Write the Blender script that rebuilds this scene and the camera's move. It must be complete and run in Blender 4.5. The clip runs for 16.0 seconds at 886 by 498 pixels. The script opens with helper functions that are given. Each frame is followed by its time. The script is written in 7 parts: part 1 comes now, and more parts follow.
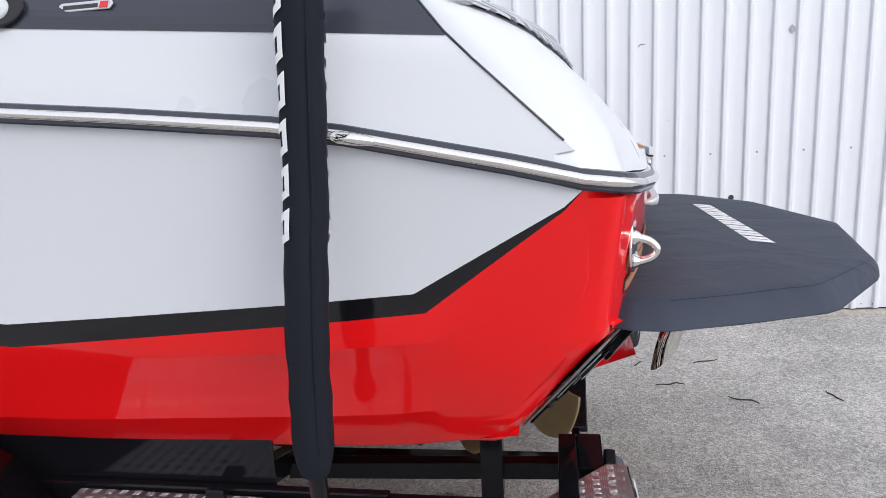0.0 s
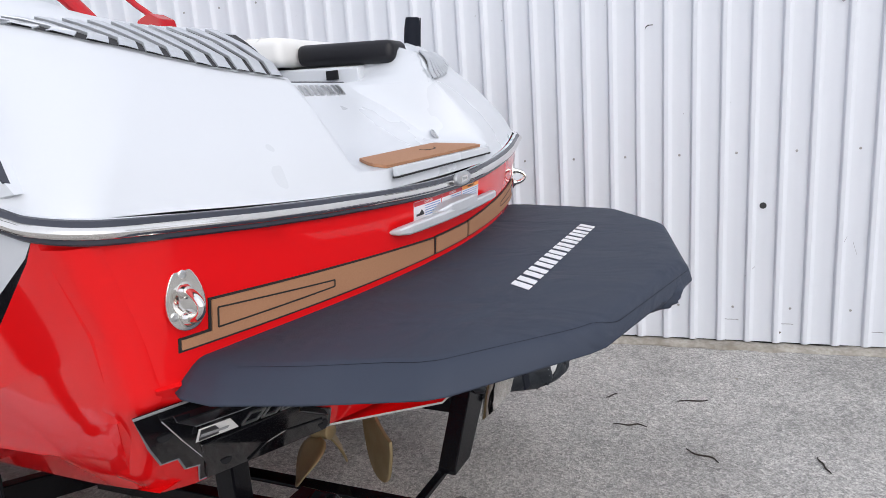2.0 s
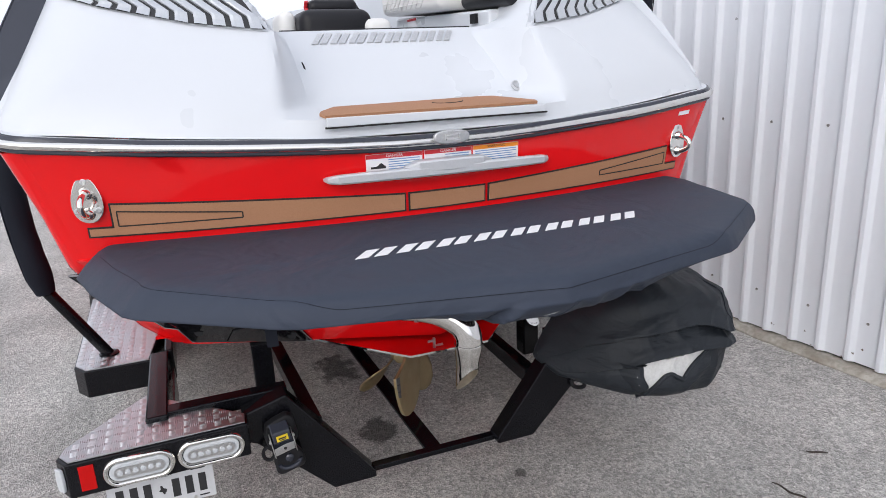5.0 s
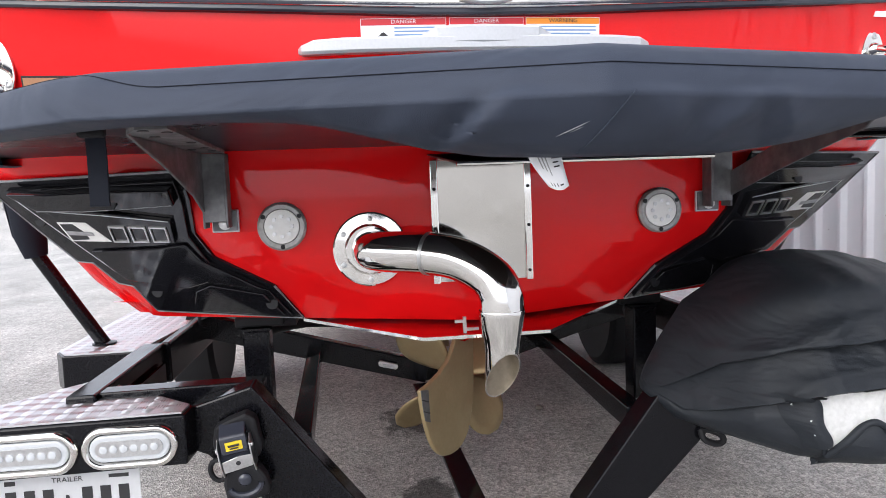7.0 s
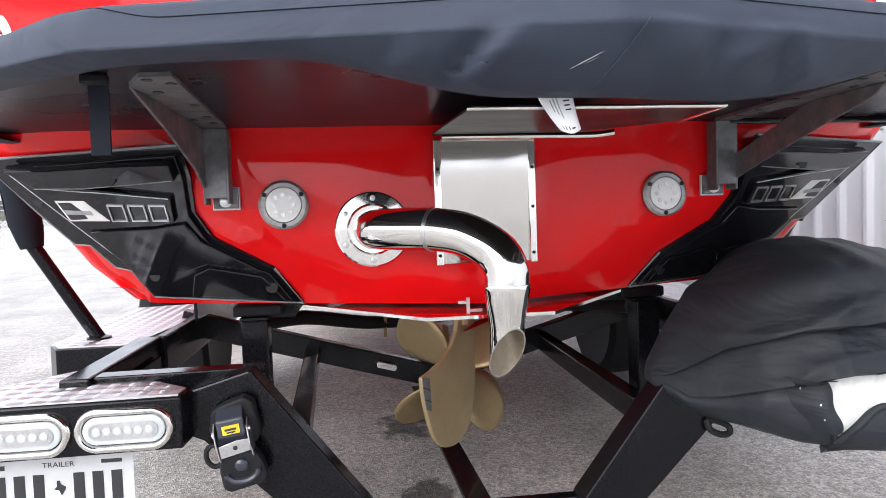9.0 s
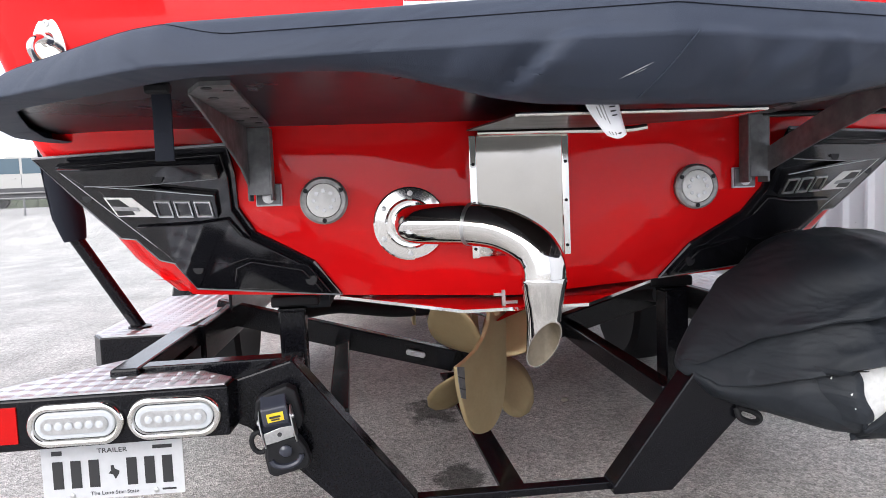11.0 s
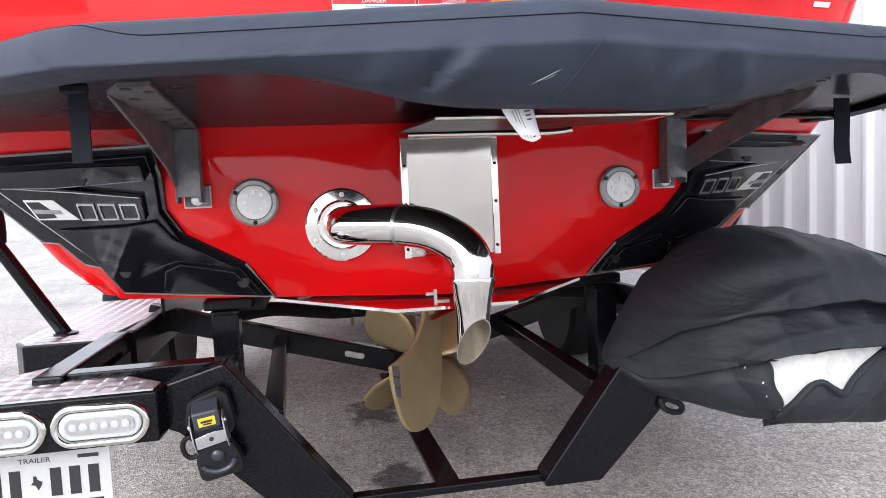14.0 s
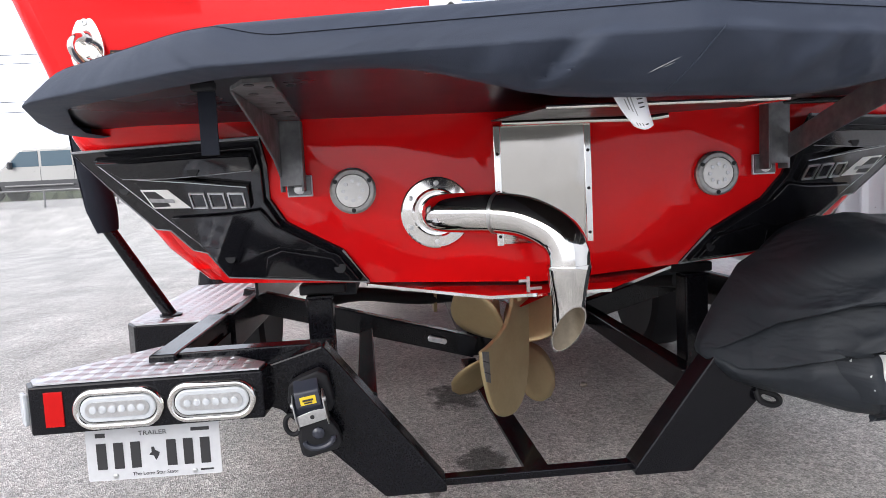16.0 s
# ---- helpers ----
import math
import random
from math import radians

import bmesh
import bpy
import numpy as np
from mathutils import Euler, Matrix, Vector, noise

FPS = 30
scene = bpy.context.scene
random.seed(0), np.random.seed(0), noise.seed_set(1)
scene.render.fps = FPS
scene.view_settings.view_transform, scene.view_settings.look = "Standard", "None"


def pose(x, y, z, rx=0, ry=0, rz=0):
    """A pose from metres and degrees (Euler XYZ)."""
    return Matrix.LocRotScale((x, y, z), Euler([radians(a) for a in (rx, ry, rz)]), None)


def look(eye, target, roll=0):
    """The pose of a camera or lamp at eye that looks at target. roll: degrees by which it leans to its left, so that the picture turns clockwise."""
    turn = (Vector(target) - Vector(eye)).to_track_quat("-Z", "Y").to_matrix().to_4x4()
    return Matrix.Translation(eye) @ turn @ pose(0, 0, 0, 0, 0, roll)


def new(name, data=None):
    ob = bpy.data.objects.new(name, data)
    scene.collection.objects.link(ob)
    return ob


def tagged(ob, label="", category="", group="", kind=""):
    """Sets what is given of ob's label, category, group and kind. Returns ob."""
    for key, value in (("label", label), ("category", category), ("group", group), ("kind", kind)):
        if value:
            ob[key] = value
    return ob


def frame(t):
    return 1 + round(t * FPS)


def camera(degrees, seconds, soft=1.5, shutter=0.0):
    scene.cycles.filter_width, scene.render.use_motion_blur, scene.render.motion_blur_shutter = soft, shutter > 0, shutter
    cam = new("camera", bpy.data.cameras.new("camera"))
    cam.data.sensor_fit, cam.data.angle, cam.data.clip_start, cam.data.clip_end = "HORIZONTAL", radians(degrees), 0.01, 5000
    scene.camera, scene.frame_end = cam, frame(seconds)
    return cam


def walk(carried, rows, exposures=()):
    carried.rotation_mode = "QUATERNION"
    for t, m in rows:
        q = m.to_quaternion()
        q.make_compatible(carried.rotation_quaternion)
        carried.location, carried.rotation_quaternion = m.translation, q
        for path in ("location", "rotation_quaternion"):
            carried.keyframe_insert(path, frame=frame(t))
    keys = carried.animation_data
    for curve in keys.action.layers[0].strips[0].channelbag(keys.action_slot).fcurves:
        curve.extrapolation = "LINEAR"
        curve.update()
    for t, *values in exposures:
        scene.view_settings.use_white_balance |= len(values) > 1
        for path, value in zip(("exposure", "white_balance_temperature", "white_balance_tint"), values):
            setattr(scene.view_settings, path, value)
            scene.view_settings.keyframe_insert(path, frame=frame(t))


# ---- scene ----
cam = camera(67.6, 16.0, soft=0.75)
PATH = [
    (0, (-0.207, -2.474, 1.571), (-0.53, -0.542, 1.166), -3.0),
    (0.5, (0.153, -2.377, 1.563), (-0.278, -0.469, 1.144), -3.3),
    (1, (0.415, -2.208, 1.572), (-0.084, -0.318, 1.15), -3.5),
    (1.5, (0.691, -2.034, 1.586), (0.046, -0.188, 1.168), -4.0),
    (2, (0.947, -1.85, 1.581), (0.105, -0.087, 1.157), -4.1),
    (2.5, (1.107, -1.586, 1.582), (0.146, 0.115, 1.155), -2.3),
    (3, (1.362, -1.366, 1.586), (0.133, 0.15, 1.151), -3.0),
    (3.5, (1.547, -1.124, 1.603), (0.15, 0.236, 1.159), -3.6),
    (4, (1.682, -0.895, 1.598), (0.2, 0.374, 1.155), -2.6),
    (4.5, (1.89, -0.786, 1.585), (0.173, 0.113, 1.091), -1.9),
    (5, (1.922, -0.717, 1.562), (0.125, -0.024, 1.023), -2.6),
    (5.2, (1.874, -0.672, 1.532), (0.073, 0.002, 0.983), -2.7),
    (7.3, (1.406, -0.237, 0.929), (-0.58, -0.031, 0.8), -2.0),
    (7.5, (1.398, -0.241, 0.913), (-0.588, -0.037, 0.796), -1.9),
    (8, (1.408, -0.257, 0.883), (-0.578, -0.051, 0.768), -1.5),
    (8.5, (1.416, -0.264, 0.886), (-0.567, -0.02, 0.789), -1.5),
    (9, (1.42, -0.269, 0.886), (-0.562, -0.013, 0.785), -1.9),
    (9.5, (1.43, -0.296, 0.895), (-0.55, -0.036, 0.785), -2.0),
    (11.8, (1.459, -0.314, 0.911), (-0.526, -0.131, 0.751), -2.3),
    (12, (1.461, -0.3, 0.909), (-0.522, -0.099, 0.752), -2.2),
    (12.5, (1.46, -0.27, 0.904), (-0.515, 0.005, 0.746), -2.0),
    (13, (1.463, -0.244, 0.906), (-0.501, 0.109, 0.76), -1.9),
    (13.5, (1.471, -0.259, 0.906), (-0.488, 0.116, 0.762), -2.2),
    (14, (1.475, -0.288, 0.909), (-0.485, 0.079, 0.758), -2.5),
    (14.5, (1.476, -0.326, 0.914), (-0.492, -0.012, 0.754), -2.7),
    (15, (1.479, -0.341, 0.909), (-0.5, -0.099, 0.744), -2.7),
    (15.5, (1.483, -0.344, 0.911), (-0.5, -0.154, 0.736), -2.8),
    (16, (1.488, -0.344, 0.914), (-0.498, -0.184, 0.733), -2.8),
]
walk(cam, [(t, look(eye, target, roll)) for t, eye, target, roll in PATH], [(0.0, 0.13), (1.0, 0.08), (1.5, 0.02), (2.4, -0.04), (3.0, -0.11), (3.6, -0.04), (4.8, -0.02), (7.3, 0.74), (8.2, 0.92), (9.5, 0.90), (12.0, 0.68), (12.6, 0.72), (13.2, 0.88), (14.0, 0.84), (15.0, 0.62), (16.0, 0.56)])

from mathutils.bvhtree import BVHTree

# ---- world, sun, exposure ----
world = bpy.data.worlds.new("overcast_sky")
scene.world = world
world.use_nodes = True
wn, wl = world.node_tree.nodes, world.node_tree.links
sky = wn.new("ShaderNodeTexSky")
sky.sky_type, sky.sun_disc = "NISHITA", False
sky.sun_elevation, sky.sun_rotation = radians(28), radians(131)
sky.air_density, sky.dust_density, sky.ozone_density = 1.0, 6.0, 1.0
cloud = wn.new("ShaderNodeHueSaturation")
cloud.inputs["Saturation"].default_value = 0.22
wl.new(sky.outputs["Color"], cloud.inputs["Color"])
veil = wn.new("ShaderNodeMix")
veil.data_type = "RGBA"
veil.inputs["Factor"].default_value = 0.6
veil.inputs["B"].default_value = (9.9, 10.4, 12.0, 1)
wl.new(cloud.outputs["Color"], veil.inputs["A"])
wl.new(veil.outputs["Result"], wn["Background"].inputs["Color"])
wn["Background"].inputs["Strength"].default_value = 0.15
sun_data = bpy.data.lights.new("sun", "SUN")
sun_data.energy, sun_data.angle, sun_data.color = 0.55, radians(40), (1.0, 0.975, 0.95)
sun = new("sun", sun_data)
sun.matrix_world = look((6.2, -5.4, 4.3), (0, 0, 0))
scene.view_settings.exposure = 0.0


# ---- materials ----
def material(name, color, rough=0.5, metal=0.0, grain=0.0, scale=60.0, bump=0.0, coat=0.0, stain=0.0, stain_scale=2.5,
             rough_var=0.0, dark=None, detail=4.0, transmission=0.0, spec=0.5):
    """Principled material with fine grain, broad stains and bump, in object space metres."""
    m = bpy.data.materials.new(name)
    m.use_nodes = True
    n, l = m.node_tree.nodes, m.node_tree.links
    p = n["Principled BSDF"]
    p.inputs["Roughness"].default_value = rough
    p.inputs["Metallic"].default_value = metal
    p.inputs["Coat Weight"].default_value = coat
    p.inputs["Specular IOR Level"].default_value = spec
    p.inputs["Coat Roughness"].default_value = 0.04
    p.inputs["Transmission Weight"].default_value = transmission
    p.inputs["Base Color"].default_value = (*color, 1)
    tc = n.new("ShaderNodeTexCoord")
    fine = n.new("ShaderNodeTexNoise")
    fine.inputs["Scale"].default_value, fine.inputs["Detail"].default_value = scale, detail
    l.new(tc.outputs["Object"], fine.inputs["Vector"])
    broad = n.new("ShaderNodeTexNoise")
    broad.inputs["Scale"].default_value, broad.inputs["Detail"].default_value = stain_scale, 5.0
    l.new(tc.outputs["Object"], broad.inputs["Vector"])
    deep = dark or tuple(c * 0.45 for c in color)
    last = None
    for tex, amount in ((fine, grain), (broad, stain)):
        if amount <= 0:
            continue
        ramp = n.new("ShaderNodeMapRange")
        ramp.inputs["From Min"].default_value, ramp.inputs["From Max"].default_value = 0.38, 0.68
        ramp.inputs["To Max"].default_value = amount
        l.new(tex.outputs["Fac"], ramp.inputs["Value"])
        mix = n.new("ShaderNodeMix")
        mix.data_type = "RGBA"
        l.new(ramp.outputs["Result"], mix.inputs["Factor"])
        if last is None:
            mix.inputs["A"].default_value = (*color, 1)
        else:
            l.new(last, mix.inputs["A"])
        mix.inputs["B"].default_value = (*deep, 1)
        last = mix.outputs["Result"]
    if last is not None:
        l.new(last, p.inputs["Base Color"])
    if rough_var > 0:
        rr = n.new("ShaderNodeMapRange")
        rr.inputs["To Min"].default_value, rr.inputs["To Max"].default_value = rough, min(1, rough + rough_var)
        rr.inputs["From Min"].default_value, rr.inputs["From Max"].default_value = 0.35, 0.7
        l.new(broad.outputs["Fac"], rr.inputs["Value"])
        l.new(rr.outputs["Result"], p.inputs["Roughness"])
    if bump > 0:
        b = n.new("ShaderNodeBump")
        b.inputs["Strength"].default_value, b.inputs["Distance"].default_value = 0.6, bump
        l.new(fine.outputs["Fac"], b.inputs["Height"])
        l.new(b.outputs["Normal"], p.inputs["Normal"])
    return m


RED = material("red_gelcoat", (0.73, 0.008, 0.010), 0.035, coat=0.0, spec=0.32, stain=0.10, stain_scale=1.4, rough_var=0.05)
WHITE = material("white_gelcoat", (0.585, 0.605, 0.635), 0.26, coat=0.0, stain=0.06, stain_scale=1.2, rough_var=0.06, dark=(0.555, 0.57, 0.60))
GREY = material("dark_grey_gelcoat", (0.030, 0.033, 0.046), 0.2, coat=0.0, grain=0.15, scale=900, rough_var=0.06)
BLACK_GLOSS = material("gloss_black_plastic", (0.007, 0.007, 0.009), 0.04, spec=0.42, grain=0.2, scale=300, rough_var=0.12, stain_scale=6)
BLACK_PAINT = material("black_trailer_paint", (0.006, 0.006, 0.008), 0.10, spec=0.23, grain=0.3, scale=220, rough_var=0.15, stain_scale=4)
BLACK_RUBBER = material("black_rubber", (0.011, 0.011, 0.013), 0.6, spec=0.25, grain=0.4, scale=300, bump=0.0006)
SHEET = material("polished_sheet", (0.63, 0.61, 0.575), 0.05, 1.0, grain=0.06, scale=120, rough_var=0.05, stain=0.10, stain_scale=11)
CHROME = material("polished_steel", (0.78, 0.76, 0.725), 0.05, 1.0, grain=0.05, scale=200, rough_var=0.06, stain_scale=7)
UNDERSIDE = material("dark_platform_base", (0.016, 0.016, 0.022), 0.26, spec=0.11, grain=0.3, scale=30, rough_var=0.08, stain_scale=3)
STEEL = material("brushed_steel", (0.62, 0.62, 0.62), 0.28, 1.0, grain=0.25, scale=160, rough_var=0.12, stain_scale=9)
BRACKET = material("worn_grey_aluminium", (0.21, 0.21, 0.215), 0.48, 0.8, grain=0.5, scale=70, rough_var=0.25, stain=0.45, stain_scale=22, dark=(0.10, 0.10, 0.105))
PLATE_WHITE = material("plate_white", (0.56, 0.565, 0.58), 0.45, grain=0.1, scale=60)
HANDLE = material("satin_silver", (0.56, 0.57, 0.59), 0.30, 0.25, grain=0.1, scale=200, rough_var=0.1)
ALU = material("grey_aluminium", (0.38, 0.37, 0.36), 0.46, 1.0, grain=0.35, scale=120, rough_var=0.2, stain_scale=14)
TREAD = material("tread_plate", (0.64, 0.64, 0.65), 0.34, 1.0, grain=0.15, scale=150, rough_var=0.15, stain_scale=8)
BRASS = material("dull_bronze", (0.34, 0.262, 0.14), 0.42, 0.5, grain=0.25, scale=90, bump=0.0008, stain=0.35, stain_scale=9, rough_var=0.2, dark=(0.27, 0.20, 0.11))
FABRIC = material("charcoal_fabric", (0.027, 0.035, 0.055), 0.66, spec=0.34, grain=0.35, scale=900, bump=0.0005, stain=0.25, stain_scale=4, dark=(0.034, 0.042, 0.062))
CANVAS = material("black_canvas", (0.013, 0.016, 0.021), 0.55, spec=0.31, grain=0.3, scale=1100, bump=0.0006, stain=0.2, stain_scale=5, dark=(0.032, 0.038, 0.046))
SLEEVE = material("black_sleeve_fabric", (0.010, 0.012, 0.019), 0.75, spec=0.16, grain=0.3, scale=900, bump=0.0005, stain=0.2, stain_scale=7)
LINING = material("white_lining", (0.62, 0.62, 0.61), 0.85, grain=0.3, scale=90, bump=0.001, dark=(0.35, 0.35, 0.34))
FOAM = material("tan_foam_pad", (0.375, 0.185, 0.098), 0.75, grain=0.35, scale=260, bump=0.0008, stain=0.12, stain_scale=8, dark=(0.27, 0.125, 0.055))
FOAM_DARK = material("black_foam_groove", (0.012, 0.011, 0.011), 0.8)
VINYL_WHITE = material("white_vinyl", (0.74, 0.73, 0.71), 0.42, grain=0.12, scale=350, bump=0.0005, dark=(0.6, 0.59, 0.57))
VINYL_BLACK = material("black_vinyl", (0.010, 0.010, 0.013), 0.45, spec=0.3, grain=0.3, scale=350, bump=0.0005)
LETTER = material("white_print", (0.78, 0.78, 0.78), 0.7, grain=0.15, scale=500)
PLASTIC_WHITE = material("white_plastic", (0.76, 0.75, 0.73), 0.35, grain=0.06, scale=80)
LENS = material("clear_lens", (0.52, 0.54, 0.56), 0.12, coat=0.4, grain=0.1, scale=90)
LENS_RED = material("red_reflector", (0.52, 0.004, 0.004), 0.3, coat=0.0, spec=0.2, grain=0.3, scale=420)
SILVER = material("silver_vent_paint", (0.50, 0.52, 0.55), 0.32, 0.35, grain=0.12, scale=220, rough_var=0.08, stain_scale=8)
# even grey for the thin pale lines along the wake panel's edges
EDGE = material("grey_panel_edge", (0.20, 0.205, 0.215), 0.4, grain=0.3, scale=150)
# near-black that stands in for the dark reflections of the polished shelf
REFLECTED_DARK = material("reflected_dark", (0.014, 0.012, 0.012), 0.30, spec=0.04, grain=0.1, scale=120, rough_var=0.06, stain_scale=9)
# tan painted inside the exhaust tip for what its polished wall reflects
REFLECTED_TAN = material("reflected_tan_steel", (0.34, 0.29, 0.22), 0.42, 0.6, grain=0.3, scale=90)
LABEL_WHITE = material("white_sticker", (0.74, 0.74, 0.76), 0.4)
LABEL_RED = material("red_sticker", (0.55, 0.02, 0.03), 0.4)
LABEL_ORANGE = material("orange_sticker", (0.80, 0.26, 0.02), 0.4)
LABEL_BLUE = material("blue_sticker", (0.15, 0.27, 0.50), 0.4)
INK = material("black_ink", (0.02, 0.02, 0.022), 0.5)
YELLOW = material("yellow_sticker", (0.75, 0.55, 0.02), 0.45)
WALL = material("white_wall_paint", (0.64, 0.66, 0.70), 0.42, grain=0.05, scale=40, stain=0.16, stain_scale=0.9, rough_var=0.15, dark=(0.53, 0.545, 0.58))
TOWER_RED = material("tower_red_paint", (0.46, 0.004, 0.010), 0.22, spec=0.4, grain=0.1, scale=200)
SCUFF = material("grey_scuff", (0.34, 0.34, 0.35), 0.7, grain=0.4, scale=90)
RUST = material("rust_speck", (0.16, 0.13, 0.11), 0.9, grain=0.5, scale=120)
CONCRETE = material("concrete_ledge", (0.42, 0.395, 0.35), 0.92, grain=0.55, scale=45, bump=0.006, stain=0.75, stain_scale=9, dark=(0.19, 0.165, 0.13))
GALV = material("galvanised_wire", (0.20, 0.20, 0.20), 0.5, 0.5)
WOODISH = material("dry_twig", (0.045, 0.035, 0.028), 0.8)


def asphalt_material():
    m = material("pale_worn_asphalt", (0.36, 0.345, 0.33), 0.92, spec=0.25)
    n, l = m.node_tree.nodes, m.node_tree.links
    p = n["Principled BSDF"]
    tc = n.new("ShaderNodeTexCoord")

    def math_node(op, a, b=None):
        q = n.new("ShaderNodeMath")
        q.operation = op
        for k, v in enumerate((a, b)):
            if v is None:
                continue
            if isinstance(v, (int, float)):
                q.inputs[k].default_value = v
            else:
                l.new(v, q.inputs[k])
        return q.outputs[0]

    def spread(v, a, b, c, d):
        q = n.new("ShaderNodeMapRange")
        for k, x in zip(("From Min", "From Max", "To Min", "To Max"), (a, b, c, d)):
            q.inputs[k].default_value = x
        l.new(v, q.inputs["Value"])
        return q.outputs["Result"]

    def noise_tex(scale, detail, stretch=None):
        q = n.new("ShaderNodeTexNoise")
        q.inputs["Scale"].default_value, q.inputs["Detail"].default_value = scale, detail
        if stretch:
            mp = n.new("ShaderNodeMapping")
            mp.inputs["Scale"].default_value = stretch
            mp.inputs["Rotation"].default_value = (0, 0, 0.35)
            l.new(tc.outputs["Object"], mp.inputs["Vector"])
            l.new(mp.outputs["Vector"], q.inputs["Vector"])
        else:
            l.new(tc.outputs["Object"], q.inputs["Vector"])
        return q.outputs["Fac"]

    # chippings of two sizes in a grey binder
    level = None
    height = None
    for scale, lo, hi in ((230, 0.60, 1.28), (80, 0.74, 1.24)):
        stones = n.new("ShaderNodeTexVoronoi")
        stones.inputs["Scale"].default_value = scale
        l.new(tc.outputs["Object"], stones.inputs["Vector"])
        sep = n.new("ShaderNodeSeparateColor")
        l.new(stones.outputs["Color"], sep.inputs["Color"])
        f = spread(sep.outputs["Red"], 0.0, 1.0, lo, hi)
        level = f if level is None else math_node("MULTIPLY", level, f)
        height = stones.outputs["Distance"] if height is None else math_node("ADD", height, stones.outputs["Distance"])
    level = math_node("MULTIPLY", level, spread(noise_tex(1.6, 7), 0.35, 0.7, 0.84, 1.12))
    level = math_node("MULTIPLY", level, spread(noise_tex(1.0, 5, (0.45, 2.4, 1)), 0.40, 0.65, 0.93, 1.07))
    level = math_node("MULTIPLY", level, spread(noise_tex(14, 4), 0.35, 0.7, 0.93, 1.06))
    # oil and damp stains soaked in, with ragged speckled edges
    sp = n.new("ShaderNodeSeparateXYZ")
    l.new(tc.outputs["Object"], sp.inputs["Vector"])
    rag, speck = noise_tex(13, 5), noise_tex(150, 2)
    for x, y, rx, ry, strength in ((-0.655, -0.075, 0.105, 0.085, 0.70), (-1.36, -0.10, 0.16, 0.11, 0.70), (-0.42, -0.25, 0.028, 0.02, 0.6), (-0.10, 0.345, 0.024, 0.02, 0.65), (-0.9, 0.55, 0.30, 0.22, 0.16), (0.9, 0.2, 0.5, 0.4, 0.08)):
        dx = math_node("DIVIDE", math_node("SUBTRACT", sp.outputs["X"], x), rx)
        dy = math_node("DIVIDE", math_node("SUBTRACT", sp.outputs["Y"], y), ry)
        r = math_node("SQRT", math_node("ADD", math_node("MULTIPLY", dx, dx), math_node("MULTIPLY", dy, dy)))
        r = math_node("ADD", math_node("ADD", r, spread(rag, 0.3, 0.7, -0.45, 0.45)), spread(speck, 0.3, 0.7, -0.25, 0.25))
        level = math_node("MULTIPLY", level, spread(r, 0.75, 1.15, 1 - strength, 1.0))
    tint = n.new("ShaderNodeVectorMath")
    tint.operation = "SCALE"
    tint.inputs[0].default_value = (0.508, 0.490, 0.463)
    l.new(level, tint.inputs["Scale"])
    l.new(tint.outputs["Vector"], p.inputs["Base Color"])
    b = n.new("ShaderNodeBump")
    b.inputs["Strength"].default_value, b.inputs["Distance"].default_value = 0.85, 0.0045
    l.new(height, b.inputs["Height"])
    l.new(b.outputs["Normal"], p.inputs["Normal"])
    return m


ASPHALT = asphalt_material()


def crease(m, scale, depth, stretch=(1, 1, 1)):
    """Add broad soft creases to a cloth material's relief."""
    n, l = m.node_tree.nodes, m.node_tree.links
    tc = n.new("ShaderNodeTexCoord")
    mp = n.new("ShaderNodeMapping")
    mp.inputs["Scale"].default_value = stretch
    l.new(tc.outputs["Object"], mp.inputs["Vector"])
    t = n.new("ShaderNodeTexNoise")
    t.inputs["Scale"].default_value, t.inputs["Detail"].default_value, t.inputs["Distortion"].default_value = scale, 3.0, 0.6
    l.new(mp.outputs["Vector"], t.inputs["Vector"])
    b = n.new("ShaderNodeBump")
    b.inputs["Strength"].default_value, b.inputs["Distance"].default_value = 1.0, depth
    l.new(t.outputs["Fac"], b.inputs["Height"])
    fine = next((q for q in n if q.type == "BUMP" and q != b), None)
    if fine:
        l.new(b.outputs["Normal"], fine.inputs["Normal"])
    else:
        l.new(b.outputs["Normal"], n["Principled BSDF"].inputs["Normal"])


crease(FABRIC, 4.0, 0.021, (1, 1, 2))
crease(CANVAS, 5.0, 0.020, (1, 0.8, 2.2))


# ---- builders ----
def thing(name, label, category, group="", at=(0, 0, 0), kind=""):
    ob = new(name)
    ob.location = at
    return tagged(ob, label, category, group, kind)


def part(name, bm, mat, parent, label="", smooth=False, bevel=0.0, kind=""):
    """Link a bmesh as one mesh object under a thing or part, in world coordinates."""
    bm.normal_update()
    if smooth:
        for fc in bm.faces:
            fc.smooth = True
    me = bpy.data.meshes.new(name)
    bm.to_mesh(me)
    bm.free()
    for m in (mat if isinstance(mat, (list, tuple)) else (mat,)):
        me.materials.append(m)
    ob = new(name, me)
    if parent is not None:
        ob.parent = parent
        bpy.context.view_layer.update()
        ob.matrix_parent_inverse = parent.matrix_world.inverted()
    if bevel > 0:
        b = ob.modifiers.new("bevel", "BEVEL")
        b.width, b.segments, b.limit_method, b.angle_limit = bevel, 2, "ANGLE", radians(35)
    return tagged(ob, label, "", "", kind)


def auto(ob, angle=38):
    """Smooth shading with edges sharper than angle kept crisp."""
    me = ob.data
    for p_ in me.polygons:
        p_.use_smooth = True
    me.set_sharp_from_angle(angle=radians(angle))
    return ob


